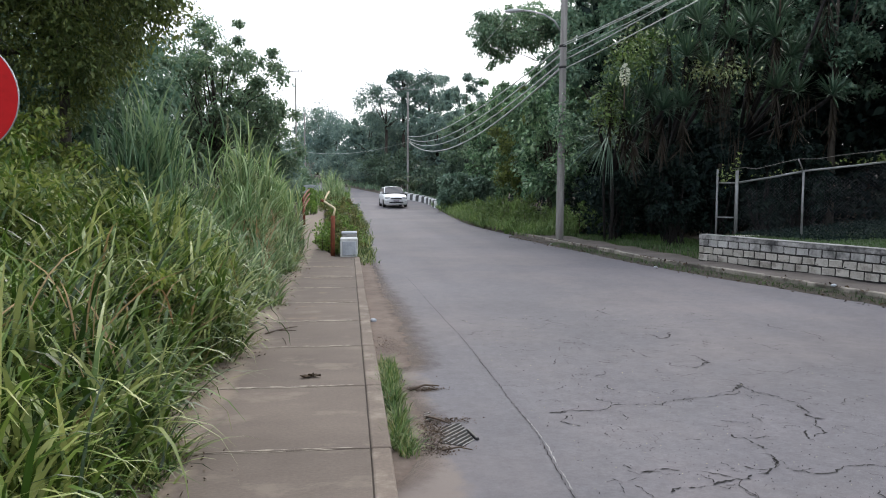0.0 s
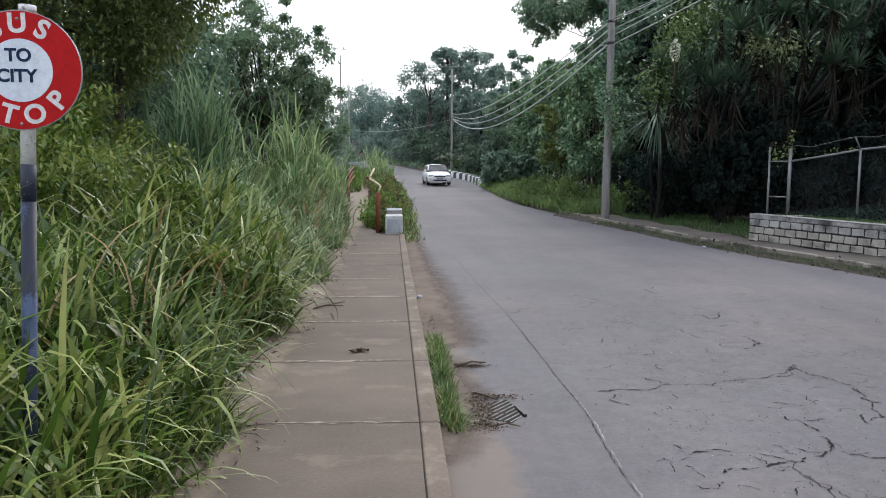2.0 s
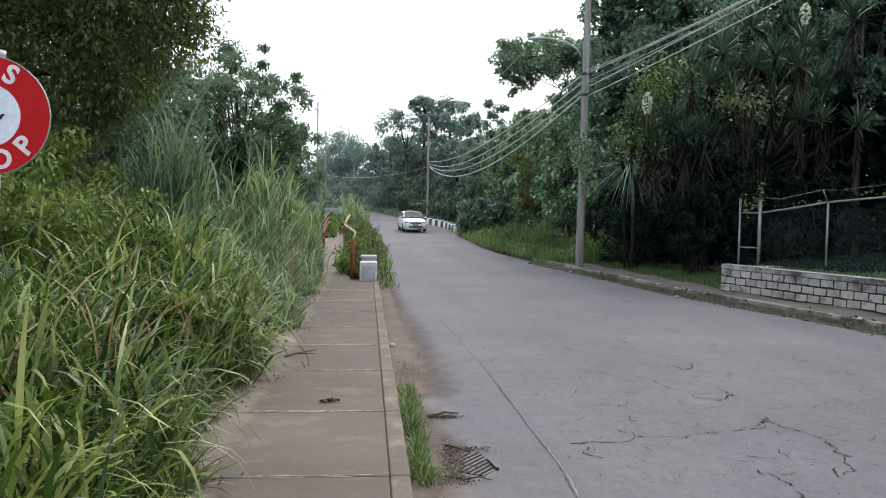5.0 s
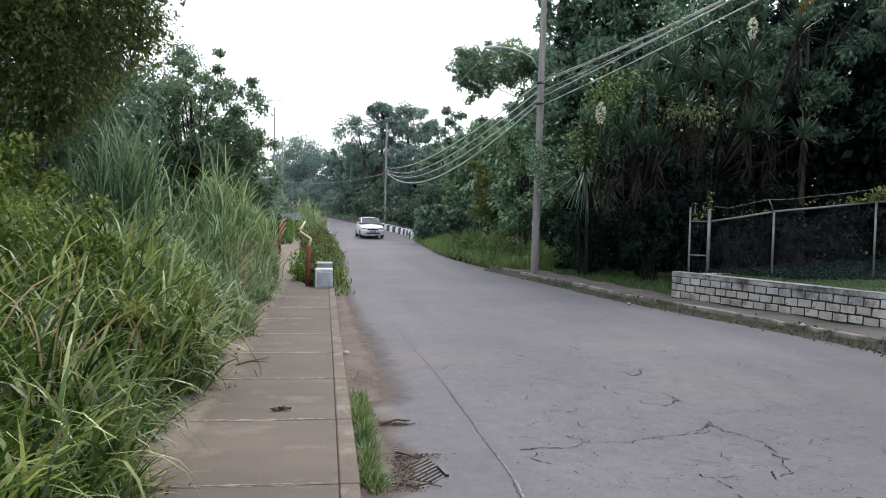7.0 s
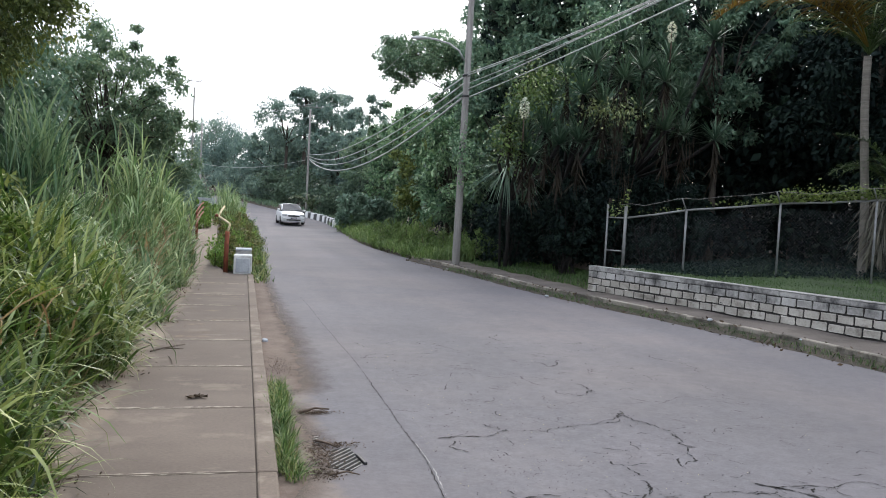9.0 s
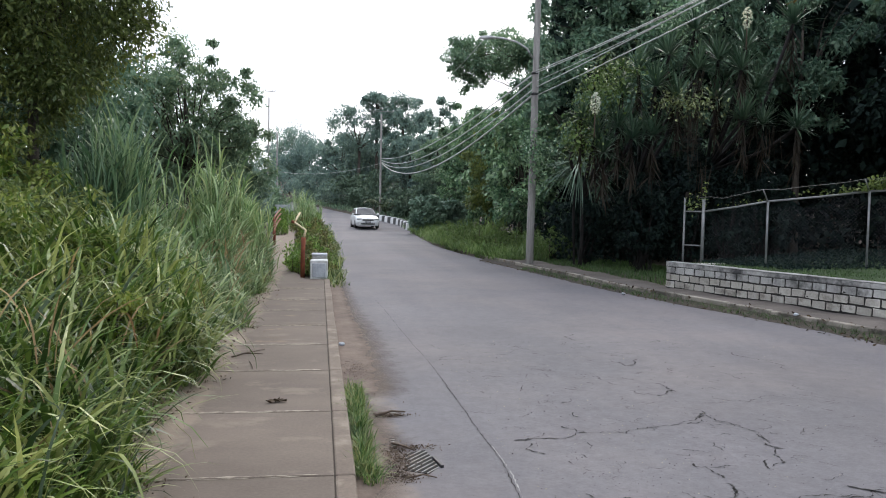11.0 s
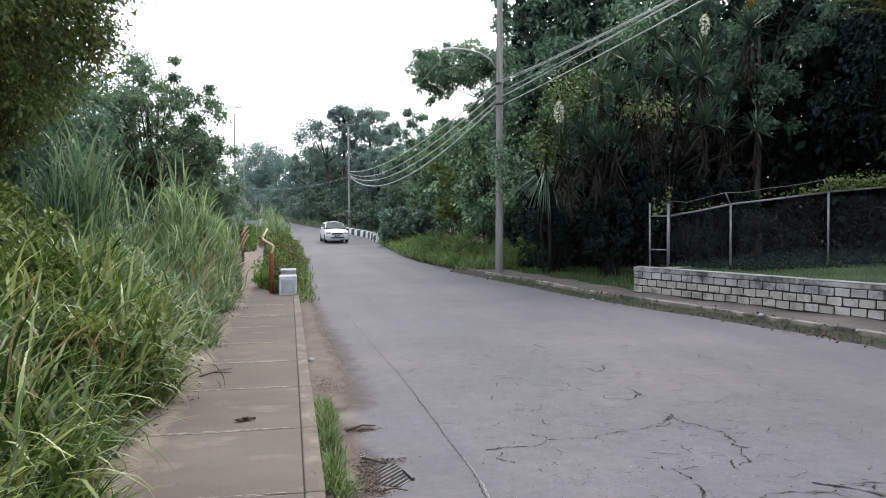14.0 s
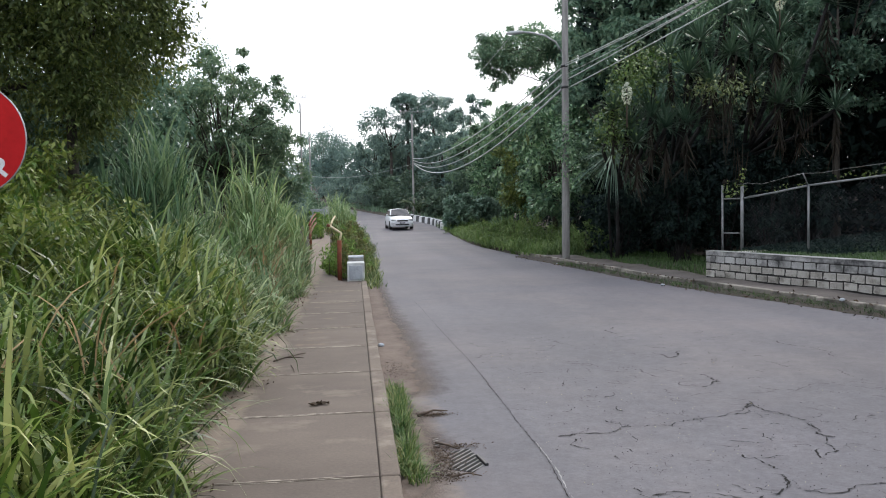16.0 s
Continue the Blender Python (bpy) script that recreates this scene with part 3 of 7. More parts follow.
# ---- footpath, kerb and wall across the road ----
fy = np.arange(-30, 27, 0.4)
tagged(part("footpath", strip("footpath", fy, road_right(fy) + 0.16,
                              np.where(fy < 15.9, np.interp(fy, [6.7, 15.91], [9.86, 7.22]) + 0.1 + np.clip(6.7 - fy, 0, 40) * 0.28, road_right(fy) + 1.1),
                              lambda x, y, t: 0.0 + 0.02 * np.sin(3 * y) * t, 5, M_FOOTPATH)),
       "dirty brown footpath strewn with dead leaves", "footpath", kind="structure")
ky = np.arange(-30, 26, 1.0)
far_kerb = tagged(empty("kerb_far"), "low worn concrete kerb along the far footpath", "kerb", kind="structure")
for a in ky:
    p0, p1 = (float(road_right(a)), a), (float(road_right(a + 0.98)), a + 0.98)
    bm = box(0.05, 0.16, 0, math.dist(p0, p1) - 0.01, -0.25, 0.022 + 0.01 * math.sin(a * 5), 0.012, 1)
    ob = part("kerb_stone", bm, M_FARKERB, far_kerb)
    ob.matrix_basis = Matrix.Translation((p0[0], p0[1], 0)) @ Matrix.Rotation(-math.atan2(p1[0] - p0[0], p1[1] - p0[1]), 4, "Z")

gy2 = np.arange(-30, 26, 0.35)
gut = np.random.default_rng(6)
gw = 0.16 + 0.1 * gut.uniform(0, 1, len(gy2))
tagged(part("gutter_dirt", strip("gutter_dirt", gy2, road_right(gy2) - gw, road_right(gy2) + 0.02, lambda x, y, t: -0.118 + 0.075 * t ** 1.3 + 0 * x, 5, M_LITTER)),
       "dark damp dirt packed along the far kerb", "dirt", kind="structure")

wall_len = float(np.linalg.norm(WALL_B - WALL_A))
wall_m = Matrix(((WALL_DIR[0], -WALL_OUT[0], 0, WALL_A[0]), (WALL_DIR[1], -WALL_OUT[1], 0, WALL_A[1]), (0, 0, 1, 0), (0, 0, 0, 1)))
wall = tagged(empty("wall_east"), "low whitewashed block wall with black-stained coping", "wall", kind="structure")
wall.matrix_world = wall_m
part("mortar_core", box(0.006, wall_len, 0.012, 0.19, -0.1, 0.45), M_MORTAR, wall)
rng = np.random.default_rng(5)
BL, BH = 0.285, 0.15
block_meshes = []
for i in range(5):
    bm = box(0, BL - 0.03, 0, 0.1, 0, BH - 0.026, 0.014, 2)
    for v in bm.verts:
        v.co += Vector((rng.normal(0, 0.005), rng.normal(0, 0.006), rng.normal(0, 0.005)))
    me = bpy.data.meshes.new("block")
    bmesh.ops.recalc_face_normals(bm, faces=bm.faces)
    bm.to_mesh(me)
    bm.free()
    me.materials.append(M_BLOCK)
    block_meshes.append(me)
half_bm = box(0, BL * 0.5 - 0.02, 0, 0.1, 0, BH - 0.018, 0.01, 1)
half = bpy.data.meshes.new("half_block")
half_bm.to_mesh(half)
half_bm.free()
half.materials.append(M_BLOCK)
top_meshes = []
for me in block_meshes + [half]:
    me2 = me.copy()
    me2.materials.clear()
    me2.materials.append(M_BLOCKTOP)
    top_meshes.append(me2)
half_top = top_meshes.pop()
for row in range(3):
    x = 0.0
    n = 0
    while x < wall_len - 0.1:
        first_half = n == 0 and row % 2 == 1
        if row == 2:
            ob = new("block", half_top if first_half else top_meshes[rng.integers(5)])
        else:
            ob = new("block", half if first_half else block_meshes[rng.integers(5)])
        ob.parent = wall
        ob.location = (x, rng.uniform(-0.006, 0.004), 0.02 + row * BH + rng.normal(0, 0.003))
        x += BL * (0.5 if first_half else 1)
        n += 1
n_cop = 14
for i in range(n_cop):
    part("coping", box(i * wall_len / n_cop - 0.01 * (i == 0), (i + 1) * wall_len / n_cop - 0.002, -0.004 + rng.normal(0, 0.002), 0.21, 0.452, 0.535, 0.014, 2), M_COPING, wall)
    part("coping_edge", box(i * wall_len / n_cop - 0.012 * (i == 0), (i + 1) * wall_len / n_cop - 0.002, -0.01, 0.213, 0.537, 0.552, 0.006, 1), M_EDGE, wall, "pale worn top edge")
# the wall's return, away from the road
part("return_wall", box(-0.0, 0.2, 0.2, 3.2, -0.1, 0.5, 0.01, 1), M_BLOCK, wall)

# lawn behind the wall
ly = np.linspace(0, 1, 30)
lt = np.linspace(0, 1, 24)
A3, B3 = np.array([*(WALL_A - WALL_OUT * 0.19), 0.49]), np.array([*(WALL_B - WALL_OUT * 0.19), 0.49])
C3, D3 = A3 + [7.5, 4.5, 0.0], B3 + [13.0, 2.0, 0.1]
U, V = np.meshgrid(ly, lt)
P = ((A3 * (1 - U[..., None]) + B3 * U[..., None]) * (1 - V[..., None]) + (C3 * (1 - U[..., None]) + D3 * U[..., None]) * V[..., None])
P[..., 2] += 0.03 * np.sin(P[..., 0] * 2.1) * np.sin(P[..., 1] * 1.7) * np.clip(V * 6, 0, 1)
kk = (np.arange(len(lt) - 1)[:, None] * len(ly) + np.arange(len(ly) - 1)[None]).ravel()
tagged(part("lawn", np_mesh("lawn", P.reshape(-1, 3), np.stack([kk, kk + 1, kk + 1 + len(ly), kk + len(ly)], 1), M_LAWN, True)),
       "mown lawn ground behind the low wall", "lawn", kind="structure")


def lawn_point(u, v):
    p = (A3 * (1 - u) + B3 * u) * (1 - v) + (C3 * (1 - u) + D3 * u) * v
    return p


rng = np.random.default_rng(8)
n = 15000
u, v = rng.uniform(0, 1, n)[:, None], (rng.uniform(0, 1, n) ** 1.4)[:, None] * 0.75
pts = lawn_point(u, v) + [0, 0, -0.01]
tagged(part("lawn_grass", blade_mesh("lawn_grass", pts, rng.uniform(0, 6.28, n), rng.uniform(0.03, 0.065, n), rng.uniform(0, 0.5, n), rng.uniform(0, 1, n),
                                     rng.uniform(0.008, 0.016, n), L_LAWN, rng, 2)), "short green lawn grass behind the wall", "grass", kind="stuff")
n = 9000
yy = rng.uniform(15.2, 25, n)
xx = road_right(yy) + 1.0 + rng.uniform(0, 1, n) ** 0.8 * 3.2
keep = ~((yy < 17.5) & (xx > np.interp(yy, [15.9, 17.5], [7.1, 8.2])))
xx, yy = xx[keep], yy[keep]
n = len(xx)
pts = np.stack([xx, yy, ground_z(xx, yy)], 1)
tagged(part("verge_grass", blade_mesh("verge_grass", pts, rng.uniform(0, 6.28, n), rng.uniform(0.06, 0.16, n), rng.uniform(0, 0.5, n), rng.uniform(0, 1, n),
                                      rng.uniform(0.012, 0.022, n), L_LAWN, rng, 2)), "short green grass strip beside the footpath", "grass", kind="stuff")


# ---- chain-link fence with barbed wire ----
fence = tagged(empty("fence"), "galvanised chain-link fence overgrown with vine", "fence")
FP = [(8.36, 16.6, 0.42, 1.62), (9.3, 15.6, 0.44, 1.86), (11.13, 14.9, 0.46, 2.1), (13.0, 14.25, 0.48, 2.27), (14.9, 13.6, 0.5, 2.42)]
for i, (x, y, z0, z1) in enumerate(FP):
    r = 0.037 if i == 0 else 0.024
    top = z1 + (0.27 if i == 0 else 0.0)
    post = part("post", tubes("post", [([(x, y, z0 - 0.2), (x, y, (z0 + top) / 2), (x, y, top)], r)], M_GALV, 10), None, fence)
    if i:
        part("barb_arm", tubes("barb_arm", [([(x, y, z1 - 0.02), (x - 0.08, y - 0.03, z1 + 0.12), (x - 0.16, y - 0.06, z1 + 0.25)], 0.014)], M_GALV, 6), None, fence)
for (x, y, z0, z1), (x2, y2, w0, w1) in zip(FP, FP[1:]):
    part("top_rail", tubes("top_rail", [([(x, y, z1), ((x + x2) / 2, (y + y2) / 2, (z1 + w1) / 2 - 0.01), (x2, y2, w1)], 0.022)], M_GALV, 8), None, fence)
    wires = []
    L = math.hypot(x2 - x, y2 - y)
    step = 0.075
    H0 = 1.75
    for k in np.arange(-H0, L + H0, step):
        for sgn in (1, -1):
            # a strand climbs at 45 degrees within the bay
            s0, s1 = (k, k + H0) if sgn > 0 else (k + H0, k)
            seg = []
            for q in np.linspace(0, 1, 9):
                s = s0 + (s1 - s0) * q
                f = s / L
                if 0 <= f <= 1:
                    hgt = q * H0
                    zt = z1 + (w1 - z1) * f
                    z = z0 + (w0 - z0) * f + hgt
                    if z < zt:
                        seg.append((x + (x2 - x) * f, y + (y2 - y) * f, z))
            if len(seg) > 1:
                wires.append((seg, 0.0012))
    part("wire_mesh", tubes("wire_mesh", wires, M_WIRE, 3, False), None, fence, "dull grey chain-link wire mesh")
part("post", tubes("post", [([(8.08, 16.95, 0.1), (8.08, 16.95, 1.0), (8.08, 16.95, 1.93)], 0.024)], M_GALV, 8), None, fence)
for z in (0.86, 1.62):
    part("brace", tubes("brace", [([(8.08, 16.95, z), (8.22, 16.78, z), (8.36, 16.6, z)], 0.018)], M_GALV, 6), None, fence)
barb = []
rng = np.random.default_rng(12)
pts = []
for i, (x, y, z0, z1) in enumerate(FP):
    if pts:
        a, c = np.array(pts[-1]), np.array([x - 0.16, y - 0.06, z1 + 0.25])
        for f in (0.2, 0.4, 0.6, 0.8):
            pts.append(tuple(a + (c - a) * f - [0, 0, 0.05 * math.sin(f * 3.14)] + rng.normal(0, 0.026, 3)))
    pts.append((x - 0.16, y - 0.06, z1 + 0.25 + (0.05 if i == 0 else 0)))
barb.append((pts, 0.005))
for p, p2 in zip(pts, pts[1:]):
    for f in (0.25, 0.6, 0.9):
        c = np.array(p) * (1 - f) + np.array(p2) * f
        barb.append(([c + rng.normal(0, 0.02, 3), c - rng.normal(0, 0.02, 3)], 0.004))
part("barbed_wire", tubes("barbed_wire", barb, M_IRON, 4, False), None, fence, "slack strand of rusting barbed wire")

# vine along the top of the fence
rng = np.random.default_rng(14)
c = []
for (x, y, z0, z1), (x2, y2, w0, w1), n, spread in ((FP[0], FP[1], 22, 0.05), (FP[1], FP[2], 120, 0.06), (FP[2], FP[3], 900, 0.13), (FP[3], FP[4], 1100, 0.17)):
    f = rng.uniform(0, 1, n) ** (0.25 if n == 120 else 1)
    p = np.stack([x + (x2 - x) * f, y + (y2 - y) * f, z1 + (w1 - z1) * f + 0.03 + np.abs(rng.normal(0, spread, n))], 1) + rng.normal(0, 0.05, (n, 3)) * [1, 1, 0.4]
    c.append(p)
n = 60
c.append(np.array([8.2, 16.75, 1.8]) + rng.normal(0, 1, (n, 3)) * [0.14, 0.14, 0.1])
c.append(np.array([8.36, 16.58, 2.05]) + rng.normal(0, 1, (22, 3)) * [0.04, 0.04, 0.14])
c = np.vstack(c)
tagged(part("fence_vine", leaf_mesh("fence_vine", c, np.zeros_like(c) + [-0.3, -0.8, 0.3], rng.uniform(0.04, 0.1, len(c)), L_FENCEVINE, rng, 0.7)),
       "yellow-green vine leaves along the fence top", "vine")


# ---- utility poles, lamp and cables ----
def crossarm(parent, at, along, z, half=1.1):
    a, v = np.array(at), np.array(along)
    p = part("crossarm", tubes("crossarm", [([(*(a - v * half), z), (*a, z), (*(a + v * half), z)], 0.035)], M_POLEWOOD, 6), None, parent)
    for s in (-0.95, -0.5, 0.5, 0.95):
        q = a + v * half * s
        part("insulator", tubes("insulator", [([(*q, z + 0.04), (*q, z + 0.1), (*q, z + 0.2)], [0.03, 0.055, 0.03])], M_WHITE, 8), None, p)


def utility_pole(x, y, h, r0, r1, label, lean=0.0):
    z0 = float(ground_z(x, y))
    ob = tagged(empty("utility_pole", (0, 0, 0)), label, "utility pole", "utility poles")
    zz = np.linspace(z0 - 0.3, z0 + h, 9)
    part("shaft", tubes("shaft", [(np.stack([x + lean * np.linspace(0, 1, 9), np.full(9, y), zz], 1), np.linspace(r0, r1, 9))], M_POLEWOOD, 12), None, ob)
    return ob


pole = utility_pole(5.97, 22.5, 9.4, 0.122, 0.084, "tall weathered grey wooden utility pole with street lamp", 0.08)
for z in (3.38, 4.93, 5.52):
    part("band", tubes("band", [([(6.0, 22.5, z - 0.03), (6.0, 22.5, z), (6.0, 22.5, z + 0.03)], 0.113)], M_TRIM, 12), None, pole)
crossarm(pole, (6.04, 22.5), (0.98, 0.17), 8.8)
lamp = part("lamp_arm", tubes("lamp_arm", [([(5.9, 22.45, 5.95), (5.72, 22.4, 6.2), (5.4, 22.35, 6.36), (5.0, 22.3, 6.43), (4.72, 22.28, 6.44)], 0.028)], M_LAMP, 8), None, pole,
            "curved grey steel lamp arm")
head = tubes("lamp_head", [([(4.78, 22.28, 6.44), (4.6, 22.27, 6.43), (4.42, 22.26, 6.41), (4.27, 22.25, 6.39)], [0.032, 0.055, 0.06, 0.025])], M_LAMP, 10)
part("lamp_head", head, None, lamp, "grey street lamp head")


def cable(p0, p1, sag, r, n=28):
    t = np.linspace(0, 1, n)[:, None]
    p = np.array(p0) * (1 - t) + np.array(p1) * t
    p[:, 2] -= 4 * sag * (t * (1 - t))[:, 0]
    return p, r


POLE2 = (5.25, 75.0)
pole_b = utility_pole(*POLE2, 9.7, 0.11, 0.08, "distant grey utility pole with a crossarm")
crossarm(pole_b, POLE2, (0.98, 0.17), 10.55, 1.2)
pole_c = utility_pole(-4.75, 70, 10.4, 0.085, 0.06, "distant thin utility pole beside the trees")
crossarm(pole_c, (-4.75, 70), (0.98, 0.17), 11.3, 0.55)
utility_pole(-5.3, 92, 8.6, 0.1, 0.08, "short distant utility pole among trees")
runs = [
    ((6.0, 22.4, 5.58), (8.75, -14, 7.4), 0.78, 0.013), ((6.0, 22.4, 5.52), (8.9, -14, 7.3), 0.7, 0.013), ((6.05, 22.4, 5.3), (8.95, -14, 7.2), 0.5, 0.009),
    ((6.05, 22.4, 5.13), (9.0, -14, 7.3), 0.33, 0.016), ((6.08, 22.4, 4.9), (9.15, -14, 7.2), 0.35, 0.016),
    ((6.6, 22.6, 8.9), (9.4, -14, 9.6), 0.9, 0.009),
    ((5.95, 22.6, 5.5), (5.25, 75, 6.2), 0.8, 0.026), ((5.95, 22.6, 5.3), (5.3, 75, 6.0), 1.1, 0.026), ((6.0, 22.6, 5.1), (5.35, 75, 5.8), 1.25, 0.026),
    ((6.0, 22.6, 4.95), (5.35, 75, 5.7), 1.55, 0.036), ((5.5, 22.6, 9.0), (4.6, 75, 10.7), 1.2, 0.012), ((6.5, 22.6, 9.0), (6.4, 75, 10.7), 1.2, 0.012),
    ((5.25, 75, 5.7), (-5.3, 92, 5.4), 0.6, 0.018),
]
for p0, p1, sag, r in runs:
    tagged(part("cable", tubes("cable", [cable(p0, p1, sag, r * 0.85)], M_CABLE, 5)), "grey overhead cable hanging between utility poles", "cable", "overhead cables")
# the next pole, behind the viewer, that carries the cables
utility_pole(9.0, -14.0, 9.9, 0.145, 0.095, "tall weathered wooden utility pole carrying cables")


# ---- bus stop sign ----
SX, SY, SZ, SR = -1.449, 3.2, 1.866, 0.222
sign = tagged(empty("bus_stop_sign"), "round red and white bus stop sign on a painted pole", "road sign")
face_m = Matrix.Translation((SX, SY, SZ)) @ Matrix.Rotation(radians(4), 4, "Z") @ Matrix.Rotation(radians(90), 4, "X")


def disc(r, t, bevel):
    bm = bmesh.new()
    bmesh.ops.create_cone(bm, cap_ends=True, segments=72, radius1=r, radius2=r, depth=t)
    if bevel:
        ed = [e for e in bm.edges if all(abs(abs(v.co.z) - t / 2) < 1e-5 for v in e.verts)]
        bmesh.ops.bevel(bm, geom=ed, offset=bevel, segments=2, affect="EDGES", profile=0.5)
    return bm


d = part("disc", disc(SR - 0.003, 0.006, 0.0015), M_RED, sign, "red enamelled disc with chipped edge")
d.matrix_basis = face_m
bm = bmesh.new()
N = 72
for ring in ((SR - 0.003, 0.0036), (SR + 0.0005, 0.003), (SR + 0.0005, -0.004), (SR - 0.003, -0.004)):
    for i in range(N):
        a = 2 * math.pi * i / N
        rr = ring[0] + (0.0006 * math.sin(i * 2.7) if ring[0] > SR else 0)
        bm.verts.new((rr * math.cos(a), rr * math.sin(a), ring[1]))
bm.verts.ensure_lookup_table()
for k in range(4):
    for i in range(N):
        j = (i + 1) % N
        q = (k + 1) % 4
        bm.faces.new([bm.verts[k * N + i], bm.verts[k * N + j], bm.verts[q * N + j], bm.verts[q * N + i]])
rim = part("rim", bm, M_BARE, d, "bare worn metal edge")
inner = part("centre_panel", disc(0.117, 0.002, 0.0), M_SIGNWHITE, d, "pale blue-white centre panel")
inner.matrix_basis = Matrix.Translation((0, 0, 0.0042))


def lettering(text, size, m, mat, parent, weight=0.0):
    cu = bpy.data.curves.new("letters", "FONT")
    cu.body, cu.size, cu.align_x, cu.align_y = text, size, "CENTER", "CENTER"
    cu.extrude, cu.offset = 0.0006, weight
    tmp = bpy.data.objects.new("letters", cu)
    me = bpy.data.meshes.new_from_object(tmp)
    bpy.data.objects.remove(tmp)
    me.materials.clear()
    me.materials.append(mat)
    ob = part("letter" if len(text) == 1 else "lettering", me, None, parent)
    ob.matrix_basis = m
    return ob


LR = 0.171
for text, angles in (("BUS", (122, 91.5, 61)), ("STOP", (220, 254, 286, 320))):
    for ch, ang in zip(text, angles):
        a = radians(ang)
        turn = a - math.pi / 2 if text == "BUS" else a + math.pi / 2
        lettering(ch, 0.098, Matrix.Translation((LR * math.cos(a), LR * math.sin(a), 0.0042)) @ Matrix.Rotation(turn, 4, "Z"), M_LETTER, d, 0.0032)
lettering("TO", 0.066, Matrix.Translation((-0.004, 0.054, 0.0064)), M_NAVY, d, 0.0022)
lettering("CITY", 0.066, Matrix.Translation((-0.012, -0.022, 0.0064)), M_NAVY, d, 0.0022)
for z in (0.19, -0.199):
    bm = bmesh.new()
    bmesh.ops.create_uvsphere(bm, u_segments=10, v_segments=6, radius=0.006)
    o = part("bolt", bm, M_BARE, d)
    o.location = (-0.004, z, 0.003)


def sign_pole_piece(name, z0, z1, r, mat, label):
    f = lambda z: (SX + 0.01 - 0.042 * (1.86 - z), SY + 0.036, z)
    zs = [z0, (z0 + z1) / 2, z1]
    part(name, tubes(name, [([f(z) for z in zs], r)], mat, 16), None, sign, label)


sign_pole_piece("pole_top", 1.515, 2.095, 0.0275, M_SIGNPOLE, "chipped white-painted pole section")
sign_pole_piece("pole_band", 1.372, 1.515, 0.0279, M_POLENAVY, "dark navy painted pole band")
sign_pole_piece("pole_base", -0.3, 1.372, 0.0278, M_POLEBLUE, "faded blue-black painted pole section")
sign_pole_piece("pole_cap", 2.09, 2.112, 0.031, M_SIGNPOLE, "flat weathered cap")


# ---- end block and broken railings of the crossing ----
block_ob = tagged(empty("parapet_block"), "square whitewashed concrete parapet end block", "concrete block")
part("body", box(-0.26, 0.12, 17.35, 17.85, -0.05, 0.40, 0.02, 2), M_WHITE, block_ob)
part("front_panel", box(-0.215, 0.075, 17.335, 17.36, 0.03, 0.335, 0.006, 1), M_GREYC, block_ob, "bare grey weathered face")
part("rear_cap", box(-0.235, 0.105, 17.9, 18.4, -0.05, 0.47, 0.02, 2), M_COPING, block_ob, "stained rear step")
part("rear_top", box(-0.24, 0.11, 17.89, 18.41, 0.47, 0.505, 0.012, 2), M_GREYC, block_ob, "weathered grey top")


far_block = tagged(empty("parapet_block"), "pale concrete wall end where the path climbs away", "concrete block")
part("body", box(-3.6, -2.35, 60.5, 61.2, 0.0, 1.62, 0.03, 2), M_GREYC, far_block)


def railing(name, posts, rails, label):
    ob = tagged(empty(name), label, "railing", "crossing railings")
    for p in posts:
        part("post", tubes("post", [(p, 0.05)], M_RUST, 8), None, ob)
    for p, r, mat in rails:
        part("rail", tubes("rail", [(p, r)], mat, 8), None, ob)
    return ob


railing("railing", [[(-0.43, 17.8, -0.1), (-0.43, 17.8, 0.45), (-0.42, 17.8, 0.88)]],
             [([(-0.42, 17.8, 0.86), (-0.39, 17.82, 0.96), (-0.375, 17.85, 1.03), (-0.4, 17.95, 1.05), (-0.52, 18.2, 1.12), (-0.64, 18.6, 1.18)], 0.026, M_YELLOW),
              ([(-0.64, 18.6, 1.18), (-0.6, 19.0, 1.3), (-0.55, 19.4, 1.4)], 0.024, M_YELLOW),
              ([(-0.66, 18.55, 1.19), (-0.72, 19.5, 1.2), (-0.8, 21, 1.14)], 0.028, M_RUST),
              ],
             "bent rusty pipe railing with worn yellow paint")
rails = []
for z in (1.32, 1.1, 0.86):
    rails.append(([(-1.76, 29, z - 0.3), (-1.86, 31.5, z - 0.18), (-2.0, 36, z - 0.04), (-2.15, 41, z + 0.04)], 0.036, M_RUST))
railing("railing", [[(-1.9, 32, -0.1), (-1.9, 32, 0.5), (-1.9, 32, 1.0)]],
        rails, "rusty red pipe railing sunk into tall grass")

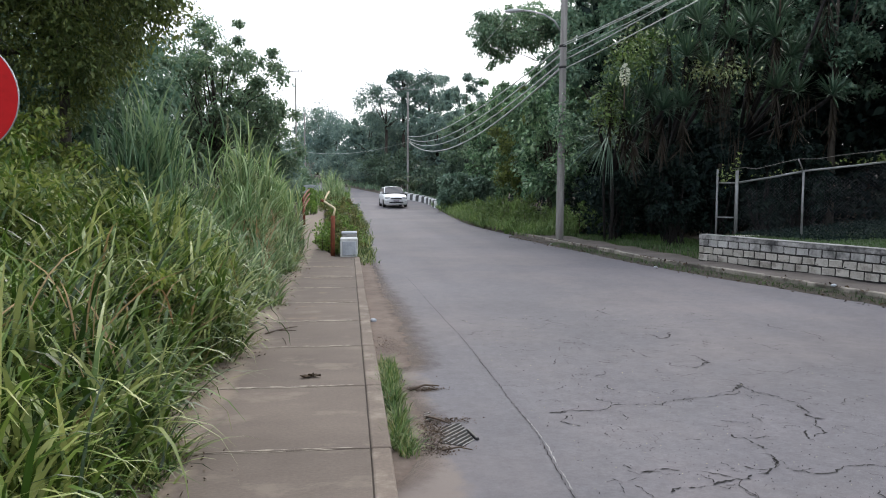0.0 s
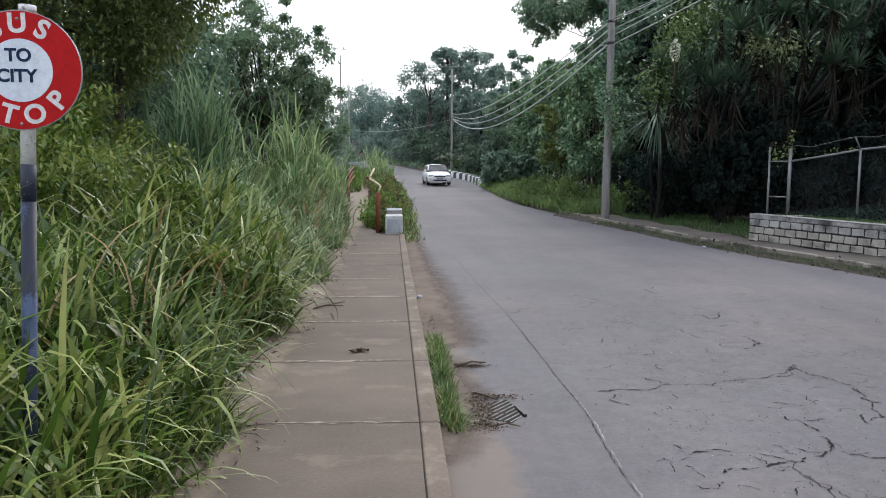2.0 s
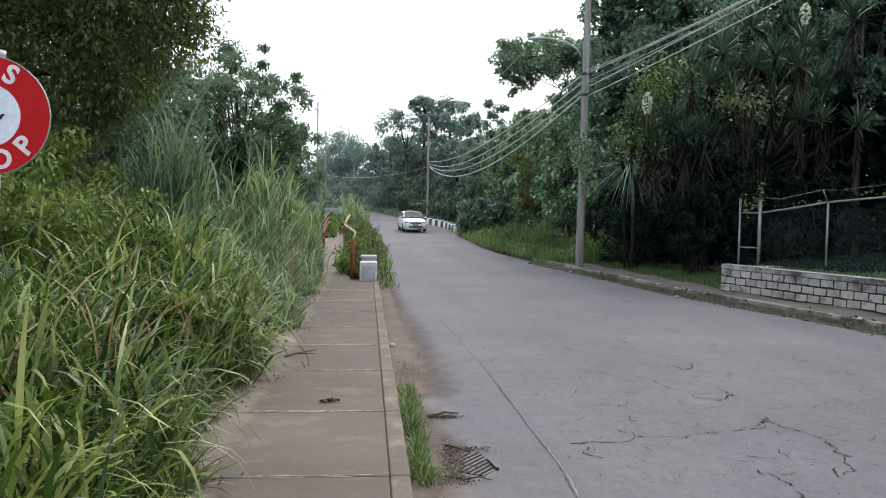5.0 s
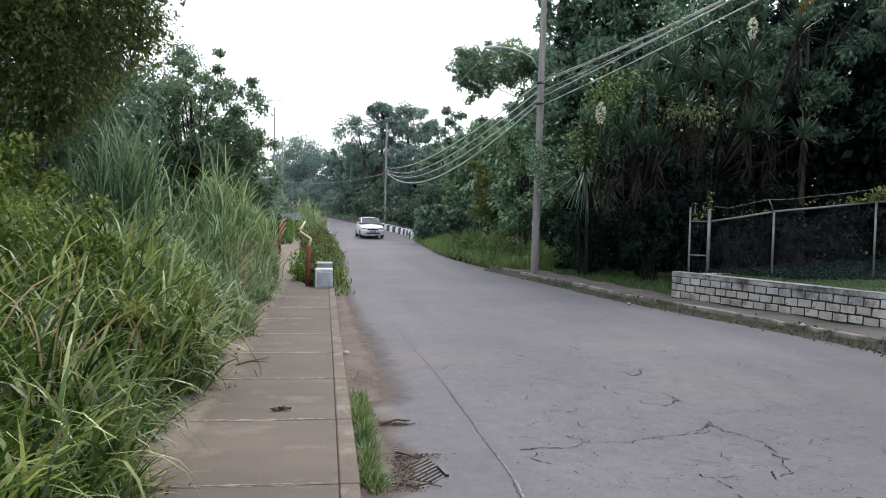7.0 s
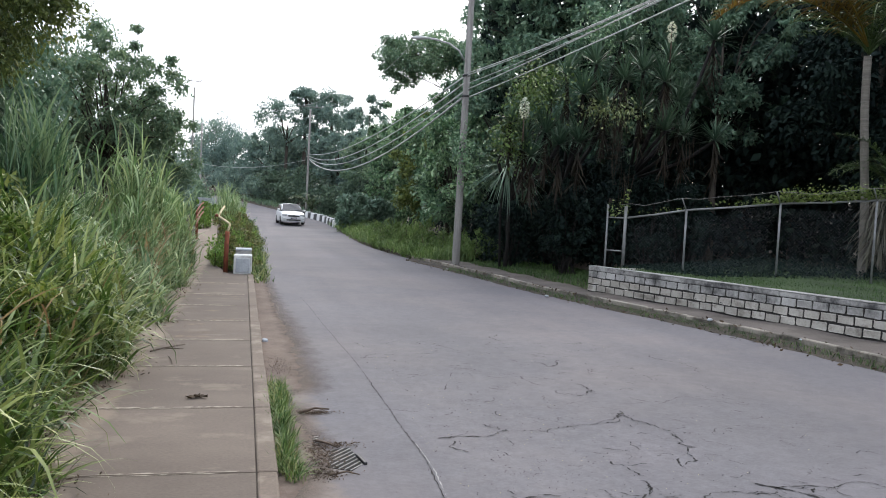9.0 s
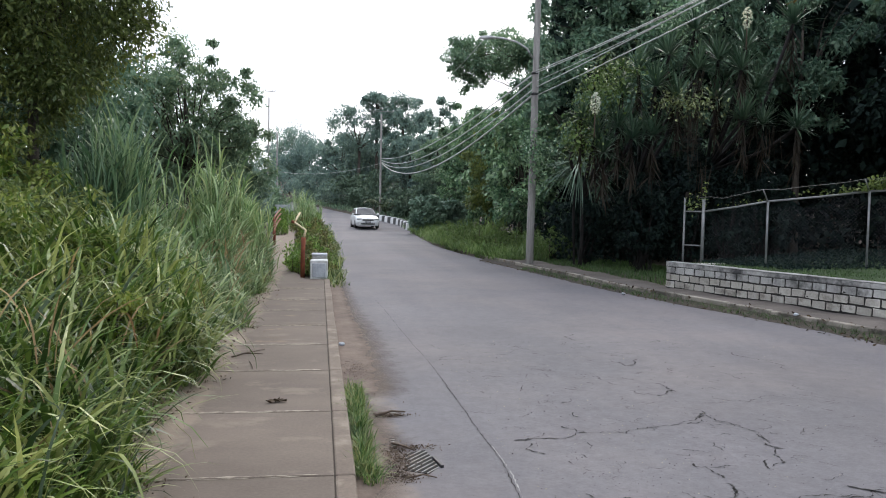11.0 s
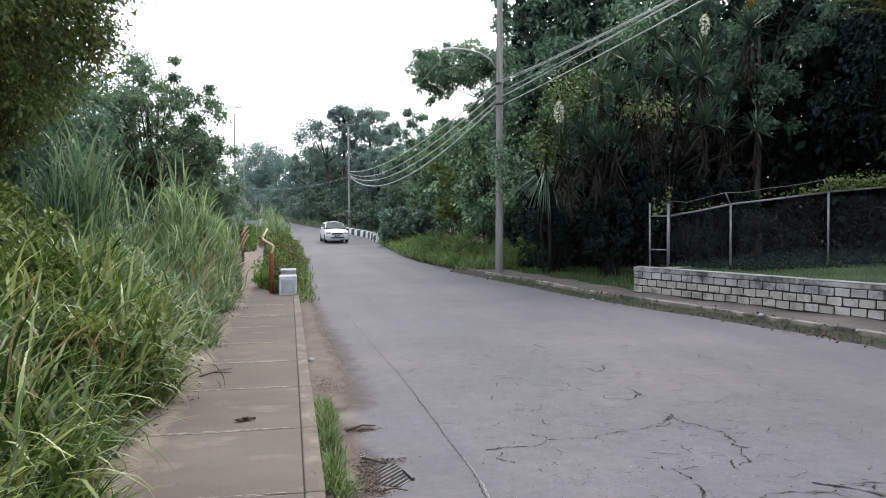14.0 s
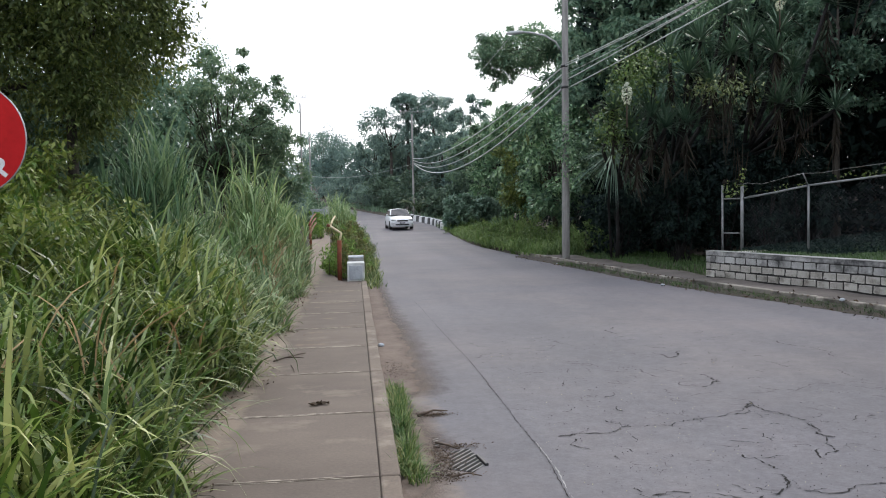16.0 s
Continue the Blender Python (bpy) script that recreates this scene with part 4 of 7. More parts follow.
# ---- painted barrier stones along the bend ----
bm = bmesh.new()
bmesh.ops.create_cube(bm, size=1)
for v in bm.verts:
    v.co = Vector((v.co.x * (0.4 if v.co.z > 0 else 0.48), v.co.y * 0.98, (v.co.z + 0.5) * 0.62 - 0.1))
bmesh.ops.bevel(bm, geom=bm.edges[:], offset=0.09, segments=3, affect="EDGES", profile=0.5)
stone_meshes = []
for mat in (M_WHITE, M_BLACK):
    me = bpy.data.meshes.new("stone")
    bm.to_mesh(me)
    me.materials.append(mat)
    stone_meshes.append(me)
bm.free()
sy = 58.0
k = 0
while sy < 77.5:
    sx = float(road_right(sy)) + 0.3
    dirx = float(road_right(sy + 0.5) - road_right(sy - 0.5))
    ob = new("barrier_stone", stone_meshes[k % 2])
    ob.matrix_world = Matrix.Translation((sx, sy, float(rise(sy)) - 0.12)) @ Matrix.Rotation(-math.atan(dirx), 4, "Z")
    tagged(ob, ("white" if k % 2 == 0 else "black") + "-painted concrete barrier stone at the road's edge", "barrier stone", "barrier stones along the bend")
    sy += 1.0 / math.sqrt(1 + dirx * dirx) * 1.0
    k += 1


# ---- road wear: joint line, cracks, sand, drain, litter ----
def ribbon(paths, z, mat, name, rng, jitter=0.008, step=0.025, rough=0.15):
    vs, fs, base = [], [], 0
    for pts, w in paths:
        pts = np.array(pts, float)
        for _level in range(3):
            # broken, wandering line between the given points
            d = np.diff(pts, axis=0)
            mid = (pts[1:] + pts[:-1]) / 2 + np.stack([-d[:, 1], d[:, 0]], 1) * rng.normal(0, rough, (len(d), 1))
            full = np.empty((len(pts) + len(mid), 2))
            full[0::2], full[1::2] = pts, mid
            pts = full
        seg = np.linalg.norm(np.diff(pts, axis=0), axis=1)
        s = np.concatenate([[0], np.cumsum(seg)])
        n = max(4, int(s[-1] / step))
        q = np.linspace(0, s[-1], n)
        c = np.stack([np.interp(q, s, pts[:, 0]), np.interp(q, s, pts[:, 1])], 1)
        c[1:-1] += rng.normal(0, jitter, (n - 2, 2))
        t = np.gradient(c, axis=0)
        t /= np.linalg.norm(t, axis=1)[:, None] + 1e-9
        nrm = np.stack([-t[:, 1], t[:, 0]], 1)
        ww = 0.72 * w * rng.uniform(0.02, 1.0, n) ** 1.3 * np.where(np.arange(n) % (n - 1) == 0, 0.1, 1)
        a, b2 = c + nrm * ww[:, None] / 2, c - nrm * ww[:, None] / 2
        v = np.stack([a, b2], 1).reshape(-1, 2)
        vs.append(np.concatenate([v, np.full((len(v), 1), z)], 1))
        i = np.arange(n - 1)[:, None] * 2 + base
        fs.append(i + [[0, 1, 3, 2]])
        base += len(v)
    return np_mesh(name, np.vstack(vs), np.vstack(fs), mat)


rng = np.random.default_rng(20)
# sand caught in the pavement's joints, and pale scuffs beside them
for i, c in enumerate(JOINTS[4:-1]):
    w = 0.026 + 0.015 * i
    part("joint_sand", ribbon([([(-1.15, c + 0.014 + 0.1 * w), (-0.5, c + 0.016 + 0.1 * w), (KERB_X - 0.09, c + 0.014 + 0.1 * w)], w), ([(-1.1, c - 0.01), (-0.6, c - 0.012), (-0.1, c - 0.01)], w * 0.6)], 0.003, M_SAND, "joint_sand", rng, 0.0015, 0.03, 0.0015), None, pavement, "pale sand in the joint")
scuffs = []
for _ in range(20):
    x0, y0, L = rng.uniform(-0.95, -0.15), rng.uniform(9.3, 16.5), rng.uniform(0.2, 0.5)
    scuffs.append(([(x0 - L / 2, y0), (x0, y0 + rng.normal(0, 0.01)), (min(x0 + L / 2, KERB_X - 0.1), y0)], rng.uniform(0.06, 0.18)))
part("scuff", ribbon(scuffs, 0.003, M_DUST, "scuff", rng, 0.004, 0.04, 0.02), None, pavement, "pale worn scuffs")
rng = np.random.default_rng(21)
CRACKS = [
    ([(3.25, 6.25), (3.1, 6.0), (2.93, 5.96)], 0.02),
    ([(2.03, 5.76), (1.87, 5.99)], 0.02), ([(1.53, 5.55), (1.57, 5.29)], 0.022),
    ([(2.52, 5.01), (2.56, 4.86), (2.61, 4.7)], 0.022), ([(3.09, 5.04), (2.98, 4.8)], 0.02), ([(2.6, 4.64), (2.53, 4.42)], 0.026),
    ([(3.3, 4.5), (3.48, 4.34), (3.58, 4.16), (3.7, 3.9)], 0.04), ([(3.54, 4.27), (3.66, 4.37)], 0.025),
    ([(2.82, 7.78), (2.89, 7.37)], 0.025), ([(3.3, 8.55), (3.32, 8.29), (3.64, 8.69)], 0.022), ([(3.3, 7.42), (3.32, 7.11), (3.09, 6.9)], 0.022),
    ([(2.09, 6.68), (2.24, 6.86)], 0.02), ([(2.12, 6.38), (2.12, 6.22)], 0.02), ([(5.0, 9.05), (5.04, 7.98)], 0.014), ([(1.8, 5.29), (1.85, 5.16)], 0.018),
]
CRACKS += [
    ([(1.61, 4.53), (1.66, 4.4), (1.91, 4.4)], 0.02), ([(3.43, 10.51), (3.31, 9.96)], 0.02),
    ([(3.77, 6.59), (4.59, 6.49)], 0.008), ([(1.69, 5.13), (1.69, 5.02)], 0.018), ([(2.14, 4.15), (2.1, 3.6), (2.4, 3.1)], 0.02),
]
CRACKS += [
    ([(1.42, 5.62), (1.95, 5.79), (2.7, 5.92), (3.22, 6.22), (3.13, 6.48)], 0.02), ([(3.22, 6.22), (3.34, 5.9), (3.34, 5.5), (3.2, 5.1), (3.0, 4.87)], 0.02),
    ([(1.71, 4.08), (1.98, 4.16), (2.23, 4.22), (2.53, 4.42), (2.56, 4.52)], 0.026), ([(2.53, 4.37), (3.14, 4.33), (3.9, 4.4), (4.6, 4.55)], 0.018),
]
for pts, w in list(CRACKS):
    # short side branches
    for q in pts[1:-1]:
        a = rng.uniform(0, 6.28)
        L = rng.uniform(0.06, 0.22)
        e1 = (q[0] + L * math.cos(a), q[1] + L * math.sin(a))
        a += rng.normal(0, 0.9)
        CRACKS.append(([q, e1, (e1[0] + 0.6 * L * math.cos(a), e1[1] + 0.6 * L * math.sin(a))], w * 0.55))
for _ in range(260):
    p = np.array([rng.uniform(1.4, 4.8), 3.2 + 6.8 * rng.uniform(0, 1) ** 1.3])
    heading = rng.uniform(0, 6.28)
    pts = [tuple(p)]
    for _k in range(rng.integers(2, 6)):
        heading += rng.normal(0, 0.8)
        p = p + np.array([math.cos(heading), math.sin(heading)]) * rng.uniform(0.03, 0.09)
        pts.append(tuple(p))
    CRACKS.append((pts, rng.uniform(0.005, 0.015)))
tagged(part("road_cracks", ribbon([(pts, w * (1.15 + 0.15 * max(0, pts[0][1] - 5.5))) for pts, w in CRACKS], ROAD_Z + 0.004, M_CRACK, "road_cracks", rng)), "fine dark cracks in the worn road concrete", "cracks", kind="stuff")
jy = np.array([-3, 1.0, 3.0, 4.16, 5.0, 5.53, 6.5, 7.84, 9.5, 11.5, 14.5])
jx = np.interp(jy, [-3, 4.16, 5.0, 5.53, 7.84, 14.5], [1.15, 1.17, 1.22, 1.22, 1.2, 0.97])
joint = list(zip(jx, jy))
tagged(part("lane_joint", ribbon([(joint[:5], 0.013), (joint[4:8], 0.015), (joint[7:], 0.012)], ROAD_Z + 0.004, M_CRACK, "lane_joint", rng, 0.0045, 0.035, 0.004)),
       "dark long joint between the road's concrete lanes", "joint", kind="stuff")
tagged(part("joint_lip", ribbon([([(x + 0.016, y) for x, y in joint[2:6]], 0.014)], ROAD_Z + 0.003, M_EDGE, "joint_lip", rng, 0.003, 0.03, 0.004)),
       "pale worn lip along the road's long joint", "joint", kind="stuff")


def grass_edge_base(y):
    return -1.2 + 0.1 * np.sin(y * 1.9) + 0.06 * np.sin(y * 4.3 + 1)


# chips and specks on the worn surface
n = 1000
p = np.stack([1.3 + np.abs(rng.normal(0, 1.6, n)), rng.uniform(3.2, 10, n), np.full(n, ROAD_Z + 0.004)], 1)
for nm, mat, sl, txt in (("road_chips", L_PLUME, slice(0, 500), "pale grit and chips on the road"), ("road_pits", M_CRACK, slice(500, n), "small dark pits in the worn road")):
    q = p[sl]
    tagged(part(nm, leaf_mesh(nm, q, rng.normal(0, 1, q.shape) * [1, 1, 0], rng.uniform(0.004, 0.013, len(q)), mat, rng, 0.7, 0.0, 0.0)), txt, "grit", kind="stuff")


n = 300
p = np.stack([rng.normal(2.3, 0.5, n), rng.normal(4.6, 0.6, n), np.full(n, ROAD_Z + 0.0045)], 1)
tagged(part("road_pits", leaf_mesh("road_pits", p, rng.normal(0, 1, p.shape) * [1, 1, 0], rng.uniform(0.004, 0.011, n), M_CRACK, rng, 0.7, 0.0, 0.0)), "dark flecks where the road's concrete has worn away", "grit", kind="stuff")


# sand washed along the kerb, ending in a rounded lobe and thinning out towards the road
def sand_sheet(name, y, left, right, z, label):
    me = strip(name, y, left, right + 0.2, lambda xx, yy, t: z + 0.014 * (1 - t) ** 0.7 + 0 * xx, 14, M_GUTTERSAND)
    t = np.tile(np.linspace(0, 1, 14), len(y))
    ends = np.clip(np.minimum(np.repeat(y - y[0], 14), np.repeat(y[-1] - y, 14)) / 0.45, 0, 1)
    cover = np.clip((1 - t) / 0.75, 0, 1) ** 1.3 * ends ** 0.7
    me.attributes.new("cover", "FLOAT", "POINT").data.foreach_set("value", cover.astype(np.float32))
    tagged(part(name, me), label, "sand", kind="structure")


sy_ = np.arange(6.9, 19.5, 0.07)
sand_sheet("gutter_sand", sy_, np.full(len(sy_), 0.12), np.interp(sy_, [6.9, 7.0, 7.1, 7.3, 7.6, 8.5, 9.6, 11, 12.1, 15, 19.5], [0.5, 0.64, 0.75, 0.8, 0.77, 0.75, 0.73, 0.7, 0.6, 0.5, 0.4]),
           ROAD_Z + 0.002, "reddish-brown sand washed along the near kerb")
sy_ = np.arange(4.2, 6.9, 0.05)
sand_sheet("gutter_sand", sy_, np.full(len(sy_), 0.15), np.interp(sy_, [4.2, 4.6, 4.9, 5.2, 5.7, 6.1, 6.5, 6.9], [0.26, 0.36, 0.48, 0.55, 0.6, 0.46, 0.5, 0.5]),
           ROAD_Z + 0.002, "brown silt packed between kerb and drain")

# drain grate, seen only where the silt leaves it bare
drain = tagged(empty("drain_grate", (0, 0, ROAD_Z)), "pale iron drain grate half buried in silt", "drain grate")
OPENING = [(0.555, 5.04), (0.7, 4.96), (0.785, 5.08), (0.765, 5.3), (0.74, 5.45), (0.6, 5.4)]


def prism(poly, z0, z1):
    bm = bmesh.new()
    lo = [bm.verts.new((x, y, z0)) for x, y in poly]
    hi = [bm.verts.new((x, y, z1)) for x, y in poly]
    bm.faces.new(lo[::-1])
    bm.faces.new(hi)
    for i in range(len(poly)):
        j = (i + 1) % len(poly)
        bm.faces.new([lo[i], lo[j], hi[j], hi[i]])
    return bm


part("pit", prism(OPENING, -0.05, 0.004), M_PIT, drain)
part("pit", prism([(0.495, 5.52), (0.545, 5.5), (0.555, 5.74), (0.51, 5.76)], -0.05, 0.007), M_PIT, drain)


def clipped(c, d, poly):
    """The stretch of a line inside a convex outline."""
    t0, t1 = -9.0, 9.0
    for (x0, y0), (x1, y1) in zip(poly, poly[1:] + poly[:1]):
        nx, ny = -(y1 - y0), x1 - x0
        den, num = nx * d[0] + ny * d[1], nx * (x0 - c[0]) + ny * (y0 - c[1])
        if abs(den) > 1e-9:
            if den > 0:
                t0 = max(t0, num / den)
            else:
                t1 = min(t1, num / den)
    return t0, t1


bar_a = radians(52)
bd, bn = (math.cos(bar_a), math.sin(bar_a)), (math.sin(bar_a), -math.cos(bar_a))
for k in range(-5, 6):
    c = (0.665 + k * 0.04 * bn[0], 5.19 + k * 0.04 * bn[1])
    t0, t1 = clipped(c, bd, OPENING)
    if t1 - t0 > 0.05:
        o = part("bar", box(t0, t1, -0.0055, 0.0055, -0.01, 0.0068, 0.002, 1), M_GRATE, drain)
        o.matrix_basis = Matrix.Translation((c[0], c[1], 0)) @ Matrix.Rotation(bar_a, 4, "Z")
for k in range(4):
    o = part("bar", box(-0.025, 0.025, -0.006, 0.006, 0.0, 0.0105, 0.002, 1), M_GRATE, drain)
    o.matrix_basis = Matrix.Translation((0.528, 5.55 + 0.05 * k, 0)) @ Matrix.Rotation(radians(30), 4, "Z")
o = part("frame_side", box(-0.1, 0.1, -0.012, 0.012, -0.02, 0.02, 0.004, 1), M_TRIM, drain, "dark broken frame edge")
o.matrix_basis = Matrix.Translation((0.79, 5.17, 0)) @ Matrix.Rotation(radians(100), 4, "Z")


def debris(name, boxes, n, size, mat, label, cat, z=0.0, thick=0.02):
    pts = []
    for (cx, cy, rx, ry), share in boxes:
        m_ = int(n * share)
        pts.append(np.stack([cx + rng.normal(0, rx, m_), cy + rng.normal(0, ry, m_), np.full(m_, z) + np.abs(rng.normal(0, thick * 0.5, m_)) + 0.004], 1))
    p = np.vstack(pts)
    o = rng.normal(0, 1, p.shape) * [1, 1, 0.15]
    tagged(part(name, leaf_mesh(name, p, o, rng.uniform(0.5, 1.2, len(p)) * size, mat, rng, 0.4, 0.2, 0.0)), label, cat, kind="stuff")


debris("leaf_litter", [((0.42, 9.5, 0.1, 2.0), 0.6), ((0.5, 7.6, 0.1, 0.5), 0.4)], 170, 0.02, L_DEADLEAF, "scattered brown bits on the gutter sand", "leaf litter", ROAD_Z, 0.008)
debris("leaf_litter", [((0.52, 5.25, 0.05, 0.18), 0.36), ((0.5, 4.9, 0.09, 0.06), 0.16), ((0.66, 5.5, 0.09, 0.03), 0.12), ((0.57, 6.38, 0.08, 0.03), 0.16), ((0.36, 8.2, 0.07, 0.25), 0.3)],
       1900, 0.022, L_DEADLEAF, "brown dead leaves and twigs in the gutter", "leaf litter", ROAD_Z)
n = 700
yy = rng.uniform(6, 26, n)
xx = road_right(yy) + rng.normal(-0.05, 0.14, n)
p = np.stack([xx, yy, np.where(xx > road_right(yy), 0.015, ROAD_Z + 0.01)], 1)
tagged(part("leaf_litter", leaf_mesh("leaf_litter", p, rng.normal(0, 1, p.shape) * [1, 1, 0.2], rng.uniform(0.04, 0.1, n), L_DEADLEAF, rng, 0.5, 0.2, 0)),
       "dead leaves along the far kerb", "leaf litter", kind="stuff")
n = 5200
yy = rng.uniform(6, 22, n)
xx = road_right(yy) + 0.03 - np.abs(rng.normal(0, 0.09, n))
p = np.stack([xx, yy, np.full(n, ROAD_Z)], 1)
tagged(part("gutter_grass", blade_mesh("gutter_grass", p, rng.uniform(0, 6.28, n), rng.uniform(0.04, 0.15, n), rng.uniform(0.1, 0.9, n), rng.uniform(0, 1, n),
                                       rng.uniform(0.008, 0.016, n), L_LAWN, rng, 2)), "sparse low grass in the far gutter", "grass", kind="stuff")


def twig(pts, r, label):
    tagged(part("twig", tubes("twig", [(np.array(pts), np.linspace(r, r * 0.5, len(pts)))], M_TWIG, 6)), label, "twig")


twig([(-0.9, 8.35, 0.008), (-0.78, 8.5, 0.02), (-0.68, 8.66, 0.012), (-0.6, 8.76, 0.01)], 0.008, "thin dry twig lying on the pavement")
twig([(-0.78, 8.5, 0.015), (-0.68, 8.46, 0.02), (-0.6, 8.5, 0.01)], 0.006, "thin dry twig lying on the pavement")
twig([(-0.7, 8.1, 0.006), (-0.66, 7.9, 0.012), (-0.64, 7.75, 0.006)], 0.005, "short dry twig lying on the pavement")
twig([(0.45, 6.33, ROAD_Z + 0.02), (0.58, 6.4, ROAD_Z + 0.04), (0.7, 6.44, ROAD_Z + 0.02)], 0.012, "dark dry stick lying in the gutter")
twig([(0.52, 5.58, ROAD_Z + 0.02), (0.6, 5.45, ROAD_Z + 0.035), (0.66, 5.4, ROAD_Z + 0.02)], 0.01, "dark dry stick beside the drain")
twig([(0.55, 4.86, ROAD_Z + 0.015), (0.66, 4.9, ROAD_Z + 0.02), (0.74, 4.86, ROAD_Z + 0.012)], 0.007, "pale dry stick beside the drain")


def curled_leaf(x, y, turn, length, width):
    """One dry leaf, cupped along its rib and rolled up at both ends."""
    u, w = np.meshgrid(np.linspace(-1, 1, 9), np.linspace(-1, 1, 5), indexing="ij")
    half = width * np.clip(1 - np.abs(u) ** 2.4, 0.03, 1) * (1 + 0.16 * np.sin(u * 9 + turn))
    lx, lyy = u * length, w * half
    lz = 0.006 + 0.012 * np.abs(w) ** 1.6 + 0.01 * u ** 2 + 0.006 * np.sin(5 * u + 2 * w)
    ca, sa = math.cos(turn), math.sin(turn)
    v = np.stack([x + lx * ca - lyy * sa, y + lx * sa + lyy * ca, lz], -1).reshape(-1, 3)
    i, j = np.meshgrid(np.arange(8), np.arange(4), indexing="ij")
    k = (i * 5 + j).ravel()
    tagged(part("dead_leaf", np_mesh("dead_leaf", v, np.stack([k, k + 1, k + 6, k + 5], 1), L_DEADLEAF, True)),
           "curled dark brown dead leaf on the pavement", "leaf", "dead leaves on the pavement")


curled_leaf(-0.375, 6.41, 0.15, 0.05, 0.03)
curled_leaf(-0.3, 6.43, -0.3, 0.045, 0.028)
curled_leaf(-0.34, 6.455, 0.6, 0.03, 0.02)
rng = np.random.default_rng(26)


n = 700
yy = rng.uniform(1.5, 17, n)
xx = grass_edge_base(yy) + 0.12 + rng.normal(0, 0.1, n)
p = np.stack([xx, yy, np.full(n, 0.008)], 1)
tagged(part("leaf_litter", leaf_mesh("leaf_litter", p, rng.normal(0, 1, p.shape) * [1, 1, 0.15], rng.uniform(0.02, 0.06, n), L_DEADLEAF, rng, 0.35, 0.2, 0)),
       "brown dead bits along the grassy pavement edge", "leaf litter", kind="stuff")


def pebble(x, y, z, r, mat, label):
    bm = bmesh.new()
    bmesh.ops.create_icosphere(bm, subdivisions=2, radius=r)
    for v in bm.verts:
        v.co = Vector((v.co.x * 1.3, v.co.y, v.co.z * 0.75)) * (1 + 0.18 * noise.noise(v.co * 40 + Vector((x, y, 0))))
    o = part("pebble", bm, mat)
    o.location = (x, y, z + r * 0.6)
    tagged(o, label, "stone", "loose stones")


pebble(0.25, 9.64, ROAD_Z + 0.012, 0.032, M_GREYC, "pale rounded stone by the kerb")
for x, y, r in ((6.12, 15.5, 0.07), (7.38, 11.45, 0.07), (6.9, 13.0, 0.04), (5.75, 21.3, 0.05), (7.65, 9.6, 0.04), (5.6, 22.0, 0.06)):
    pebble(x, y, ROAD_Z if x < road_right(y) else 0.0, r * 0.5, M_GREYC, "small pale stone by the far kerb")


# ---- grass and plants beside the pavement ----
def tuft_blades(name, tufts, per, height, width, mat, rng, spread=0.07, tilt=(0.05, 0.5), curl=(0.4, 2.2), segs=5, climb=0.0):
    """Blades in tufts. tufts: (n, 3) bases; height: one for each tuft; climb: how far up the stems blades start."""
    n = len(tufts) * per
    base = np.repeat(tufts, per, 0) + rng.normal(0, spread, (n, 3)) * [1, 1, 0]
    h = np.repeat(height, per) * rng.uniform(0.55, 1.15, n)
    if climb:
        up = rng.uniform(0, climb, n) * np.repeat(height, per)
        base[:, 2] += up
        base[:, :2] += rng.normal(0, 0.12, (n, 2)) * up[:, None]
        h = np.minimum(rng.uniform(0.35, 0.85, n), h)
    return blade_mesh(name, base, rng.uniform(0, 2 * np.pi, n), h, rng.uniform(*tilt, n), rng.uniform(*curl, n), rng.uniform(0.7, 1.3, n) * width, mat, rng, segs)


def grass_edge(y):
    return -1.2 + 0.1 * np.sin(y * 1.9) + 0.06 * np.sin(y * 4.3 + 1)


rng = np.random.default_rng(31)
n = 1080
ty = rng.uniform(1.2, 9.5, n)
tx = grass_edge(ty) - 0.05 - rng.uniform(0, 1, n) ** 1.2 * 3.4
tz = ground_z(tx, ty)
hh = np.interp(grass_edge(ty) - tx, [0, 0.3, 0.8, 1.6, 3.5], [0.4, 0.8, 1.15, 1.35, 1.4]) * np.interp(ty, [1, 5, 9], [1.0, 1.0, 1.3]) * rng.uniform(0.6, 1.15, n)
tagged(part("tall_grass", tuft_blades("tall_grass", np.stack([tx, ty, tz], 1), 24, hh, 0.03, L_GRASS, rng, 0.08, (0.08, 0.85), (0.4, 2.2), 4, 0.74)),
       "dense tall green guinea grass leaning over the pavement", "grass", kind="stuff")
n = 240
ty = rng.uniform(-14, 1.3, n)
tx = grass_edge(ty) - 0.05 - rng.uniform(0, 1, n) ** 1.2 * 3.4
hh = np.interp(grass_edge(ty) - tx, [0, 0.3, 0.8, 3.5], [0.4, 0.8, 1.1, 1.2]) * rng.uniform(0.6, 1.1, n)
tagged(part("tall_grass", tuft_blades("tall_grass", np.stack([tx, ty, ground_z(tx, ty)], 1), 14, hh, 0.034, L_GRASS, rng, 0.12, (0.08, 0.85), (0.4, 2.2), 3, 0.74)),
       "tall green grass on along the pavement", "grass", kind="stuff")
n = 640
ty = rng.uniform(8.5, 20, n)
tx = grass_edge(ty) - 0.05 - rng.uniform(0, 1, n) ** 1.2 * 2.6
hh = np.interp(grass_edge(ty) - tx, [0, 0.3, 0.8, 1.6, 3.5], [0.4, 0.8, 1.3, 1.7, 1.8]) * rng.uniform(0.8, 1.15, n)
tagged(part("tall_grass", tuft_blades("tall_grass", np.stack([tx, ty, ground_z(tx, ty)], 1), 17, hh, 0.03, L_CANEMID, rng, 0.09, (0.08, 0.8), (0.4, 2.1), 5, 0.72)),
       "tall grey-green grass beside the pavement", "grass", kind="stuff")
n = 560
ty = rng.uniform(2.6, 9.5, n)
